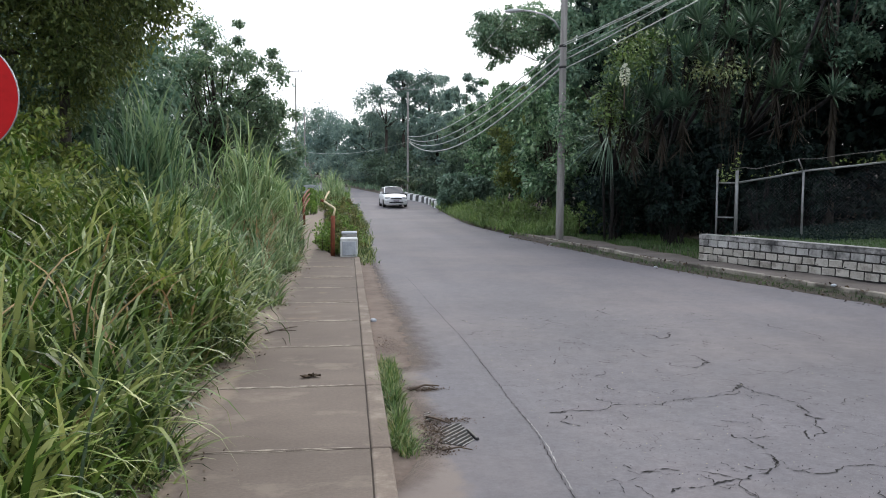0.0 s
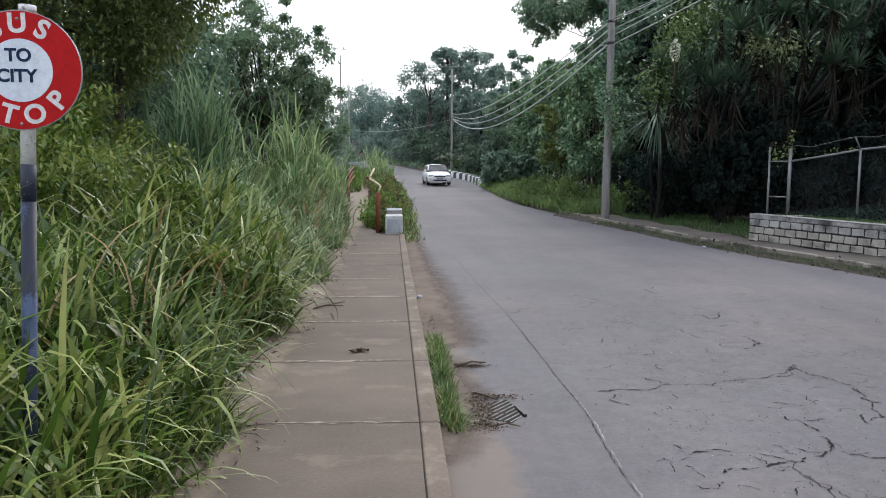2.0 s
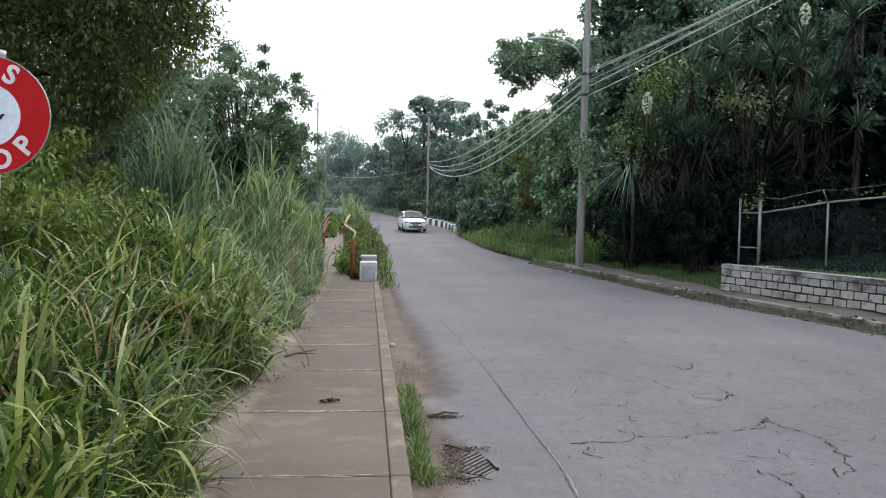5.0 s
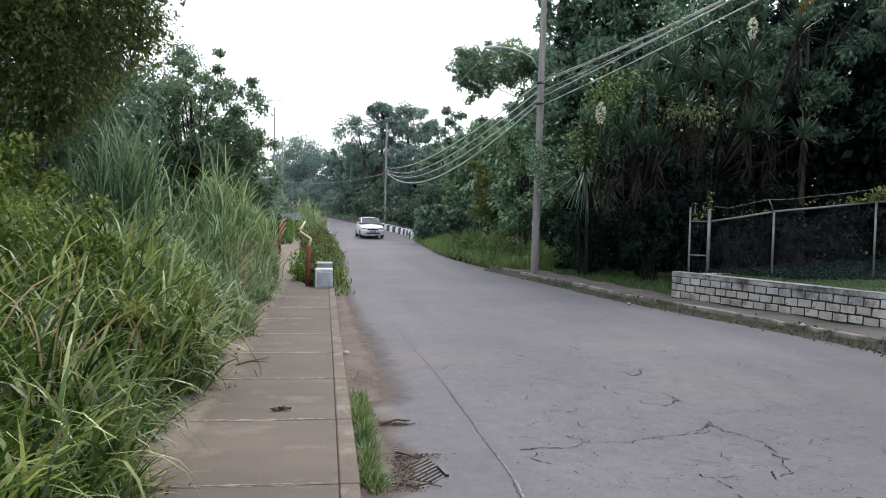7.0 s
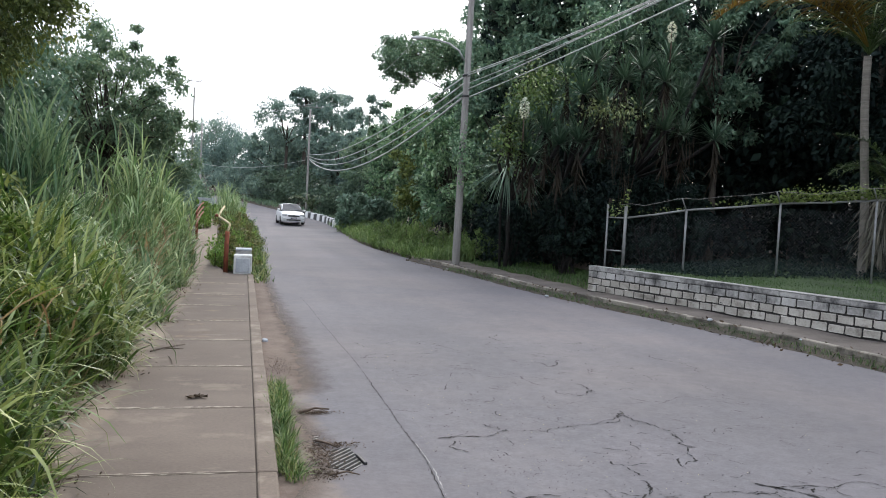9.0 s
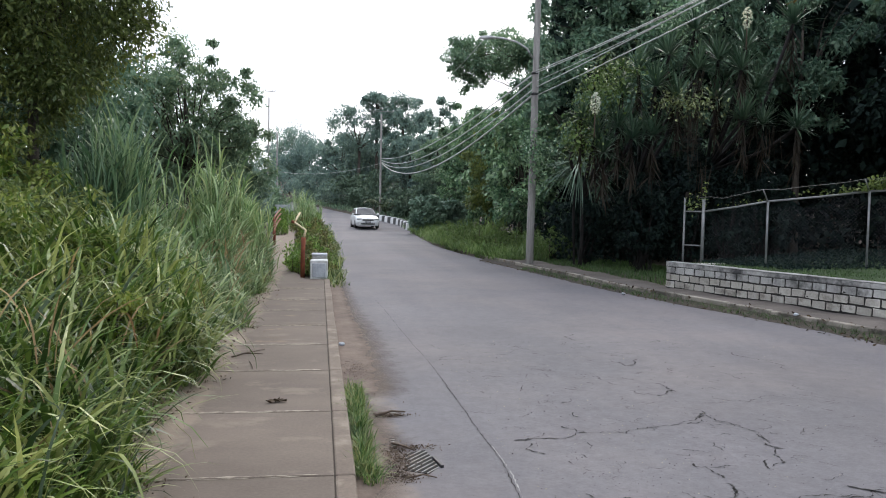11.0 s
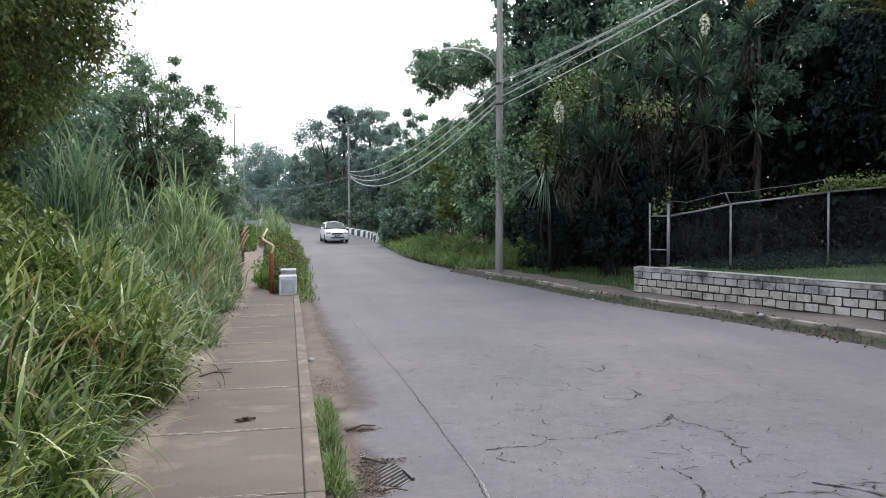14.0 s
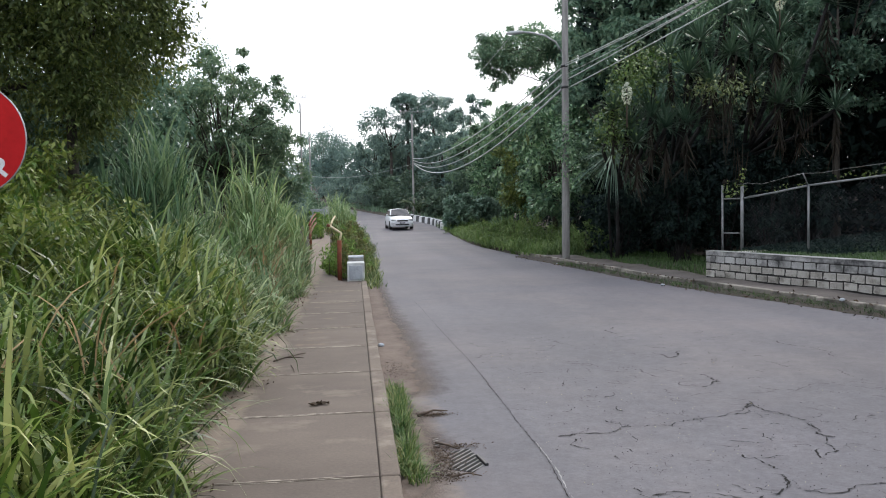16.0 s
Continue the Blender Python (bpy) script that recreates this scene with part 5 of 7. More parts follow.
tx = grass_edge(ty) - 0.1 - rng.uniform(0, 1, n) ** 1.2 * 2.4
up = rng.uniform(0.1, 0.75, n) * np.clip((grass_edge(ty) - tx) / 0.7, 0.15, 1.25)
tagged(part("long_grass_blades", tuft_blades("long_grass_blades", np.stack([tx, ty, ground_z(tx, ty) + up], 1), 7, rng.uniform(0.6, 1.05, n), 0.021, L_GRASS, rng, 0.1, (0.1, 0.7), (0.9, 2.9), 7)),
       "long pale green blades arching over the grass", "grass", kind="stuff")
n = 260
ty = rng.uniform(4.0, 18, n)
tx = grass_edge(ty) - rng.uniform(0, 1, n) * 2.2
tagged(part("dry_grass", tuft_blades("dry_grass", np.stack([tx, ty, ground_z(tx, ty)], 1), 6, rng.uniform(0.5, 1.3, n), 0.016, L_DRY, rng, 0.1, (0.2, 0.9), (0.4, 2.2), 5, 0.75)),
       "straw-coloured dead blades among the grass", "grass", kind="stuff")
n = 130
ty = rng.uniform(2, 17, n)
tx = grass_edge(ty) + rng.uniform(-0.15, 0.08, n)
tagged(part("edge_grass", tuft_blades("edge_grass", np.stack([tx, ty, np.full(n, -0.02)], 1), 22, rng.uniform(0.2, 0.5, n), 0.014, L_GRASS, rng, 0.05, (0.3, 1.2))),
       "low ragged grass creeping over the pavement edge", "grass", kind="stuff")
for yk, sc, nk in ((4.98, 0.19, 12), (5.32, 0.16, 7), (5.75, 0.15, 7), (6.05, 0.2, 10), (6.4, 0.19, 10), (6.85, 0.17, 9), (7.15, 0.13, 6)):
    n = nk
    b3 = np.stack([rng.normal(0.3, 0.024, n), rng.normal(yk, 0.1, n), np.full(n, ROAD_Z)], 1)
    tagged(part("grass_tuft", tuft_blades("grass_tuft", b3, 42, sc * rng.uniform(0.5, 1.25, n), 0.0075, L_TUFT, rng, 0.03, (0.02, 0.75), (0.4, 2.4))),
           "bright green grass tuft growing out of the gutter", "grass tuft", "gutter grass tufts")


def cane_clump(x, y, h, r, stems, mat, label, seed, plume=0, dry=0, bend=2.5):
    rng = np.random.default_rng(seed)
    z = float(ground_z(x, y))
    ob = tagged(empty("cane_grass"), label, "cane grass", "cane grass clumps")
    bx, by = x + rng.normal(0, r * 0.45, stems), y + rng.normal(0, r * 0.5, stems)
    hs = h * rng.uniform(0.45, 1.05, stems)
    la = rng.uniform(0, 6.28, stems)
    ln = rng.uniform(0.02, 0.16, stems) * hs
    st = []
    for i in range(stems):
        st.append(([(bx[i], by[i], z), (bx[i] + ln[i] * 0.35 * math.cos(la[i]), by[i] + ln[i] * 0.35 * math.sin(la[i]), z + hs[i] * 0.45),
                    (bx[i] + ln[i] * math.cos(la[i]), by[i] + ln[i] * math.sin(la[i]), z + hs[i] * 0.88)], [0.011, 0.009, 0.004]))
    part("stem_tangle", tubes("stem_tangle", st, mat, 4), None, ob)
    per = 12
    f = np.repeat(np.ones(stems), per) * np.tile(np.linspace(0.12, 0.92, per), stems) + rng.normal(0, 0.03, stems * per)
    i = np.repeat(np.arange(stems), per)
    base = np.stack([bx[i] + ln[i] * f * f * np.cos(la[i]), by[i] + ln[i] * f * f * np.sin(la[i]), z + hs[i] * 0.88 * f], 1)
    n = len(base)
    part("foliage", blade_mesh("foliage", base, rng.uniform(0, 6.28, n), rng.uniform(0.55, 1.0, n) * (0.36 * h), rng.uniform(0.05, 0.42, n), rng.uniform(0.3, bend, n),
                              rng.uniform(0.022, 0.038, n), mat, rng, 6), None, ob)
    if dry:
        b4 = base[rng.choice(n, dry)] * [1, 1, 0.6]
        part("dry_foliage", blade_mesh("dry_foliage", b4, rng.uniform(0, 6.28, dry), rng.uniform(0.3, 0.7, dry), rng.uniform(0.3, 1.3, dry), rng.uniform(0.5, 2.3, dry),
                                       rng.uniform(0.012, 0.024, dry), L_DRY, rng, 4), None, ob, "dry reddish-brown leaves")
    if plume:
        t = rng.choice(stems, plume)
        b3 = np.repeat(np.stack([bx[t] + ln[t] * np.cos(la[t]), by[t] + ln[t] * np.sin(la[t]), z + hs[t] * 0.95], 1), 40, 0)
        b3[:, 2] += np.tile(np.linspace(0, 0.32, 40), plume)
        part("plume", blade_mesh("plume", b3, rng.uniform(0, 6.28, len(b3)), rng.uniform(0.04, 0.09, len(b3)), rng.uniform(0.3, 1.2, len(b3)), rng.uniform(0, 0.6, len(b3)),
                                  np.full(len(b3), 0.006), L_PLUME, rng, 2), None, ob, "pale feathery flower plumes")


cane_clump(-2.75, 11.5, 2.95, 0.4, 90, L_CANEDARK, "tall dark blue-green cane grass clump", 41, 0, 0, 1.5)
cane_clump(-3.2, 12.0, 2.8, 0.4, 56, L_CANEDARK, "tall dark blue-green cane grass clump", 42, 0, 0, 1.6)
cane_clump(-2.62, 13.6, 2.75, 0.22, 9, L_CANE, "few tall pale cane grass stalks", 39, 0, 60)
cane_clump(-2.55, 15.2, 3.0, 0.12, 4, L_CANEDARK, "single flowering cane grass stalks", 40, 3, 0)
cane_clump(-2.1, 15.0, 2.45, 0.34, 44, L_CANE, "tall pale arching cane grass clump", 43, 0, 300)
cane_clump(-2.02, 14.6, 3.3, 0.3, 9, L_CANE, "few tall pale cane grass stalks", 38, 0)
cane_clump(-1.75, 16.0, 2.35, 0.36, 44, L_CANE, "tall pale arching cane grass clump", 44, 0, 260)
cane_clump(-1.7, 13.2, 1.7, 0.35, 40, L_CANE, "pale arching cane grass clump", 45, 0, 320)
cane_clump(-1.6, 18.5, 2.05, 0.4, 46, L_CANE, "pale arching cane grass clump", 46)
cane_clump(-2.3, 18.8, 2.2, 0.4, 40, L_CANE, "pale arching cane grass clump", 47)
cane_clump(-1.95, 22.0, 2.0, 0.45, 40, L_CANE, "pale arching cane grass clump", 48)
cane_clump(-2.2, 9.8, 1.6, 0.4, 34, L_CANEDARK, "dark arching cane grass clump", 49)


def leaf_clumps(centres, radii, per, rng, shell=0.55, squash=0.8):
    """Leaf places and outward directions, thick near the skin of each clump."""
    n = len(centres) * per
    d = unit(rng.normal(0, 1, (n, 3)))
    r = shell + (1 - shell) * rng.uniform(0, 1, n) ** 0.7
    r *= np.where(rng.uniform(0, 1, n) < 0.15, rng.uniform(1.0, 1.3, n), 1)
    c = np.repeat(centres, per, 0)
    rr = np.repeat(radii, per)
    return c + d * (r * rr)[:, None] * [1, 1, squash], d


def shrub(x, y, rx, ry, h, n_clumps, per, leaf, mat, label, seed, aspect=0.42, name="shrub", group="", z=None, clump=None):
    rng = np.random.default_rng(seed)
    z0 = float(ground_z(x, y)) if z is None else z
    ob = tagged(empty(name), label, "shrub", group)
    u = unit(rng.normal(0, 1, (n_clumps, 3)))
    rad = rng.uniform(0.35, 0.9, n_clumps)[:, None]
    c = np.array([x, y, z0 + h * 0.5]) + u * rad * [rx, ry, h * 0.48]
    cr = (clump or 0.3 * min(rx, h)) * rng.uniform(0.6, 1.25, n_clumps)
    st = []
    for q in c[:: max(1, n_clumps // 14)]:
        st.append(([(x + rng.normal(0, rx * 0.15), y + rng.normal(0, ry * 0.15), z0 - 0.05), tuple((np.array([x, y, z0]) + q) / 2 + rng.normal(0, 0.05, 3)), tuple(q)], [0.02, 0.014, 0.005]))
    part("stem_tangle", tubes("stem_tangle", st, M_SHADEBARK if mat is L_SHADE else M_BARK, 5), None, ob)
    p, d = leaf_clumps(c, cr, per, rng, 0.3)
    part("foliage", leaf_mesh("foliage", p, d, rng.uniform(0.65, 1.25, len(p)) * leaf, mat, rng, aspect), None, ob)
    return ob


def weeds(x, y, rx, ry, h, leaf, mat, label, seed, group, n_clumps=70, per=34):
    """Straggling low plants of uneven height, with gaps."""
    rng = np.random.default_rng(seed)
    ob = tagged(empty("verge_shrub"), label, "shrub", group)
    a = rng.uniform(0, 6.28, n_clumps)
    r = rng.uniform(0, 1, n_clumps) ** 0.5
    cx, cy = x + rx * r * np.cos(a), y + ry * r * np.sin(a)
    top = h * (0.45 + 0.55 * rng.uniform(0, 1, n_clumps)) * (1.05 - 0.5 * r ** 2)
    cz = ground_z(cx, cy) + top * rng.uniform(0.25, 1.0, n_clumps)
    c = np.stack([cx, cy, cz], 1)
    st = [([(q[0] + rng.normal(0, 0.05), q[1] + rng.normal(0, 0.05), float(ground_z(q[0], q[1])) - 0.05), tuple(q - [0, 0, 0.3 * (q[2] + 0.1)]), tuple(q)], [0.012, 0.009, 0.004]) for q in c[::3]]
    part("stem_tangle", tubes("stem_tangle", st, M_TWIG, 4), None, ob)
    p, d = leaf_clumps(c, rng.uniform(0.07, 0.2, n_clumps) * (0.6 + leaf * 4), per, rng, 0.2, 1.1)
    part("foliage", leaf_mesh("foliage", p, d + [0, 0, 0.8], rng.uniform(0.6, 1.3, len(p)) * leaf, mat, rng, 0.4, 0.25, 0.1), None, ob)


shrub(-2.75, 5.9, 0.7, 1.0, 2.0, 50, 140, 0.085, L_SHRUB, "yellow-green leafy shrub rising out of tall grass", 51, 0.36)
shrub(-3.1, 7.2, 0.95, 1.2, 2.2, 60, 140, 0.088, L_SHRUB, "yellow-green leafy shrub rising out of tall grass", 52, 0.36)
shrub(-1.55, 6.3, 0.36, 0.5, 1.15, 24, 110, 0.065, L_SHRUB, "low yellow-green leafy plant at the grass edge", 56, 0.36)
shrub(-2.12, 7.6, 0.48, 0.7, 1.72, 36, 120, 0.075, L_SHRUB, "yellow-green leafy shrub rising out of tall grass", 53, 0.36)
shrub(-4.05, 10.4, 0.9, 0.9, 2.75, 34, 120, 0.11, L_SHRUB, "yellow-green leafy shrub below the tall trees", 57, 0.4)
shrub(-3.0, 9.2, 0.9, 0.9, 2.3, 30, 100, 0.09, L_TREEOLIVE, "dark green leafy shrub behind the grass", 54, 0.45)
shrub(-4.6, 9.5, 1.2, 1.4, 2.6, 36, 120, 0.1, L_TREEOLIVE, "dark green leafy shrub behind the grass", 55, 0.45)
shrub(-6.1, 11.2, 1.5, 0.9, 3.4, 44, 110, 0.11, L_TREEOLIVE, "dark green leafy shrub below the tall trees", 58, 0.45)
shrub(-4.1, 11.8, 0.7, 0.6, 3.1, 40, 110, 0.1, L_TREEOLIVE, "dark green leafy shrub below the tall trees", 59, 0.42)
for i, (x, y, rx, ry, h) in enumerate(((0.0, 19.4, 0.38, 0.9, 0.85), (-0.05, 21.5, 0.45, 1.2, 0.95), (-0.05, 24.5, 0.5, 1.5, 0.9), (-0.15, 28.5, 0.6, 2.2, 0.95), (-0.2, 33.5, 0.6, 2.6, 1.0),
                                         (-0.4, 39.5, 0.7, 3.2, 1.1), (-0.7, 47, 0.9, 4.0, 1.3), (-1.2, 56, 1.1, 5.0, 1.5))):
    weeds(x - 0.08, y, rx * 1.15, ry * 1.2, h * 1.15, 0.085 + 0.0022 * (y - 19), L_HEDGE if i % 3 == 1 else L_OLIVEWEED, "low olive-green weeds between path and road", 60 + i, "weeds beside the road", 64 + 3 * i, 30)
weeds(-2.95, 57.5, 0.7, 1.0, 1.75, 0.22, L_HEDGE, "green bush before the path's far end", 74, "weeds beside the road", 50)
weeds(-2.3, 43.5, 0.4, 1.2, 1.2, 0.16, L_HEDGE, "green bush beside the rusty railing", 73, "weeds beside the road", 40)
for i, (x, y, rx, h) in enumerate(((-0.62, 19.6, 0.28, 0.6), (-0.7, 21.6, 0.3, 0.7))):
    weeds(x, y, rx, 0.7, h, 0.09, L_HEDGE, "low green weeds at the path's edge", 75 + i, "weeds beside the road", 40)
rng = np.random.default_rng(77)
n = 170
ty = 16.6 + rng.uniform(0, 1, n) ** 1.2 * 43
tx = road_left(ty) - 0.05 - np.abs(rng.normal(0, 0.18, n)) * np.interp(ty, [15, 20], [0.5, 1])
tagged(part("verge_weeds", tuft_blades("verge_weeds", np.stack([tx, ty, rise(ty) - 0.12], 1), 18, rng.uniform(0.15, 0.42, n), 0.016, L_GRASS, rng, 0.1)),
       "straggly green weeds along the near road edge", "grass", kind="stuff")

# right verge: weeds between road and trees
n = 900
ty = 24.5 + rng.uniform(0, 1, n) ** 1.2 * 36
tx = road_right(ty) + 0.15 + rng.uniform(0, 1, n) ** 1.1 * np.interp(ty, [24, 28], [1.4, 2.4])
hv = rng.uniform(0.35, 0.95, n) * np.interp(tx - road_right(ty), [0, 1, 2], [0.55, 1.0, 1.5])
tagged(part("verge_weeds", tuft_blades("verge_weeds", np.stack([tx, ty, rise(ty) - 0.06], 1), 16, hv * 0.8, 0.028, L_WEED, rng, 0.14, (0.05, 0.6), (0.3, 1.8), 4, 0.3)),
       "rough yellow-green weeds on the far verge", "grass", kind="stuff")
for i, (x, y, r, h) in enumerate(((6.4, 27.5, 0.9, 1.5), (6.3, 30.5, 0.9, 1.3), (6.2, 33, 0.9, 1.2), (6.6, 37, 1.0, 1.3), (7.0, 41, 1.0, 1.3), (7.6, 25.8, 0.8, 1.4), (6.9, 50, 1.2, 1.5))):
    weeds(x, y, r * 1.2, r * 1.4, h * (0.85 + 0.15 * math.sin(3 * i)), 0.11, L_WEED if i % 2 else L_CREEPER, "rough dull green bush on the far verge", 80 + i, "bushes on the far verge", 90)
cane_clump(6.2, 29.3, 1.35, 0.4, 34, L_WEED, "rough tall grass clump on the far verge", 88)
cane_clump(6.3, 33.5, 1.3, 0.4, 34, L_WEED, "rough tall grass clump on the far verge", 89)
shrub(6.75, 50.5, 1.7, 1.4, 2.6, 60, 70, 0.34, L_BIG, "broad-leaved grey-green shrub at the bend", 90, 0.42, clump=0.5)
shrub(8.3, 50.5, 1.4, 1.4, 2.3, 40, 60, 0.34, L_BIG, "broad-leaved grey-green shrub at the bend", 91, 0.42, clump=0.5)
# verges beyond the bend
rng = np.random.default_rng(93)
n = 560
ty = rng.uniform(56, 112, n)
right = rng.uniform(0, 1, n) < 0.6
tx = np.where(right, road_right(ty) + 0.7 + rng.uniform(0, 3, n), road_left(ty) - 0.2 - rng.uniform(0, 4, n))
tagged(part("far_verge_grass", tuft_blades("far_verge_grass", np.stack([tx, ty, ground_z(tx, ty)], 1), 7, rng.uniform(0.4, 0.9, n), 0.07, L_MID, rng, 0.3)),
       "rough green grass along the verges of the bend", "grass", kind="stuff")
cane_clump(-0.75, 41.0, 1.9, 0.5, 34, L_CANE, "pale cane grass clump beside the path", 94)
cane_clump(-1.0, 47.0, 2.5, 0.6, 40, L_CANE, "pale cane grass clump beside the path", 95)
cane_clump(-1.5, 54.0, 2.8, 0.8, 44, L_CANE, "pale cane grass clump beside the path", 96)
cane_clump(-0.6, 58.0, 2.0, 0.7, 36, L_CANE, "pale cane grass clump beside the road", 97)


# ---- trees ----
def tree(x, y, h, crown_z, rx, ry, rz, clumps, clump_r, per, leaf, mat, label, seed, trunk_r=0.2, inner=None, name="tree", group="", aspect=0.45, lean=(0, 0), limbs=14, shell=0.35, core=True, fill=0):
    """Trunk with limbs, and a crown of leaf clumps on the limb ends."""
    rng = np.random.default_rng(seed)
    z0 = float(ground_z(x, y))
    ob = tagged(empty(name), label, "tree", group)
    u = unit(rng.normal(0, 1, (clumps, 3)))
    rad = rng.uniform(0.25, 1.0, clumps)[:, None] ** 0.6
    cc = np.array([x + lean[0], y + lean[1], z0 + crown_z])
    c = cc + u * rad * [rx, ry, rz]
    cr = clump_r * rng.uniform(0.55, 1.3, clumps)
    fork = np.array([x + lean[0] * 0.4, y + lean[1] * 0.4, z0 + max(crown_z - rz * 0.7, 0.3 * h)])
    wood = [(np.array([[x, y, z0 - 0.2], (np.array([x, y, z0]) + fork) / 2 + rng.normal(0, 0.08, 3), fork, (fork + cc) / 2, cc]), np.array([1.15, 0.95, 0.8, 0.55, 0.3]) * trunk_r)]
    far_first = np.argsort(-np.linalg.norm((c - cc) / [rx, ry, rz], axis=1))[:limbs]
    for q in c[far_first]:
        mid = fork + (q - fork) * 0.5 + np.array([0, 0, 0.12 * np.linalg.norm(q - fork)]) + rng.normal(0, 0.12, 3)
        q = fork + (q - fork) * 0.85
        wood.append((np.array([fork, fork + (mid - fork) * 0.5 + rng.normal(0, 0.06, 3), mid, q]), np.array([0.38, 0.28, 0.18, 0.05]) * trunk_r))
    part("trunk", tubes("trunk", wood, M_BARK, 7), None, ob)
    p, d = leaf_clumps(c, cr, per, rng, shell)
    s = rng.uniform(0.65, 1.25, len(p)) * leaf
    if core:
        # larger shaded leaves deep inside each clump
        m_ = max(6, per // 7)
        p2, d2 = leaf_clumps(c, cr * 0.55, m_, rng, 0.1)
        p, d, s = np.vstack([p, p2]), np.vstack([d, d2]), np.concatenate([s, np.full(len(p2), leaf * 1.8)])
    if fill:
        u = unit(rng.normal(0, 1, (fill, 3)))
        p2 = cc + u * rng.uniform(0.1, 0.8, fill)[:, None] ** 0.5 * [rx, ry, rz]
        p, d, s = np.vstack([p, p2]), np.vstack([d, u]), np.concatenate([s, np.full(fill, leaf * 1.15)])
    part("crown", leaf_mesh("crown", p, d, s, mat, rng, aspect), None, ob)
    return ob


# near side
tree(-4.55, 12.8, 10, 5.7, 1.75, 2.0, 2.9, 120, 0.6, 250, 0.088, L_TREEOLIVE, "tall olive-green tree leaning over the cane grass", 100, 0.09, aspect=0.42, lean=(0.6, 0), fill=16000)
tree(-6.4, 12.6, 9, 6.0, 3.3, 3.2, 4.2, 160, 0.85, 260, 0.09, L_TREEOLIVE, "tall dense olive-green tree beside the pavement", 101, 0.2, aspect=0.4, fill=14000)
tree(-8.3, 9.4, 9, 5.0, 3.4, 3.2, 3.8, 104, 0.95, 220, 0.1, L_TREEOLIVE, "tall dense olive-green tree beside the pavement", 102, 0.2, aspect=0.4, fill=8000)
tree(-6.2, 15.5, 6.5, 3.4, 2.6, 2.2, 2.9, 80, 0.75, 200, 0.15, L_TREE, "dark green tree behind the cane grass", 103, 0.15)
tree(-9.5, 15.0, 9, 4.8, 3.2, 3.2, 4.2, 44, 1.0, 130, 0.24, L_SHADE, "shaded dark tree behind the cane grass", 104, 0.22)
tree(-11.5, 10.5, 9, 4.4, 3.2, 3.2, 4.2, 40, 1.0, 130, 0.24, L_SHADE, "shaded dark tree behind the cane grass", 105, 0.22)
tree(-4.5, 27.5, 8, 4.6, 2.4, 2.2, 2.6, 120, 0.42, 150, 0.13, L_MID, "open-branched dark green tree behind the grass", 106, 0.1, shell=0.2, limbs=40)
tree(-6.1, 29, 6.6, 4.1, 1.7, 1.8, 2.5, 70, 0.5, 130, 0.14, L_MID, "dark green tree behind the grass", 113, 0.1)
tree(-3.2, 28.5, 5.0, 3.2, 1.5, 1.6, 2.1, 64, 0.4, 120, 0.13, L_MID, "small dark green tree behind the grass", 107, 0.1)
tree(-7.5, 24.0, 7.0, 3.6, 2.6, 2.4, 3.0, 50, 0.8, 150, 0.2, L_TREE, "dark green tree behind the grass", 108, 0.16)
tree(-4.7, 36, 4.6, 2.6, 1.7, 2.6, 2.1, 34, 0.7, 130, 0.24, L_MID, "dark green tree along the path", 109, 0.12)
tree(-6.5, 45, 5.5, 3.0, 2.2, 3.0, 2.6, 40, 0.85, 120, 0.3, L_MID, "dark green tree along the path", 110, 0.14)
tree(-5.6, 58, 4.8, 2.6, 1.8, 3.0, 2.2, 34, 0.85, 110, 0.34, L_HAZE, "green tree beyond the path", 111, 0.14)
tree(-9.0, 33, 8, 4.0, 3.0, 3.0, 3.6, 44, 1.0, 130, 0.28, L_TREE, "dark green tree behind the grass", 112, 0.16)

# far end of the road
FARG = "trees beyond the bend"
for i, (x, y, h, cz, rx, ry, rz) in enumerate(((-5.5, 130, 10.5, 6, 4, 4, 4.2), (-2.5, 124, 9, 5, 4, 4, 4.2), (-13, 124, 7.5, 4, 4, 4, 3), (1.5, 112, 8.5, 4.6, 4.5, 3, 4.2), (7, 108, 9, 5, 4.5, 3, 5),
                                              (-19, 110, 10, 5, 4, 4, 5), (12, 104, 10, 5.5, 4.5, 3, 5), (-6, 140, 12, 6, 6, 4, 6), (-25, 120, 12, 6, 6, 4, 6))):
    tree(x, y, h, cz, rx, ry, rz, 60, 1.35, 110, 0.4, L_HAZE, "hazy green tree beyond the bend", 120 + i, 0.25, group=FARG, core=False)
tree(4.2, 97, 13.0, 9.2, 4.2, 3.4, 3.0, 60, 0.95, 130, 0.3, L_HAZE, "tall spreading tree with sky showing through", 131, 0.2, group=FARG, shell=0.2, limbs=11, core=False)
tree(9.3, 96, 14.2, 11.2, 3.4, 3.0, 2.5, 60, 0.85, 130, 0.3, L_HAZE, "tall spreading tree with sky showing through", 132, 0.2, group=FARG, shell=0.2, limbs=11, core=False)
tree(6.3, 98, 15.5, 12.6, 1.6, 1.6, 1.6, 16, 0.8, 80, 0.45, L_HAZE, "tall slender tree above the bend", 133, 0.22, group=FARG)
tree(6.0, 101, 7.6, 4.4, 4.6, 2.6, 3.2, 60, 1.1, 80, 0.45, L_HAZE, "hazy green tree beyond the bend", 135, 0.25, group=FARG)
tree(2.2, 104, 10, 6.2, 2.8, 2.6, 3.0, 30, 1.1, 80, 0.5, L_HAZE, "hazy green tree beyond the bend", 134, 0.25, group=FARG)

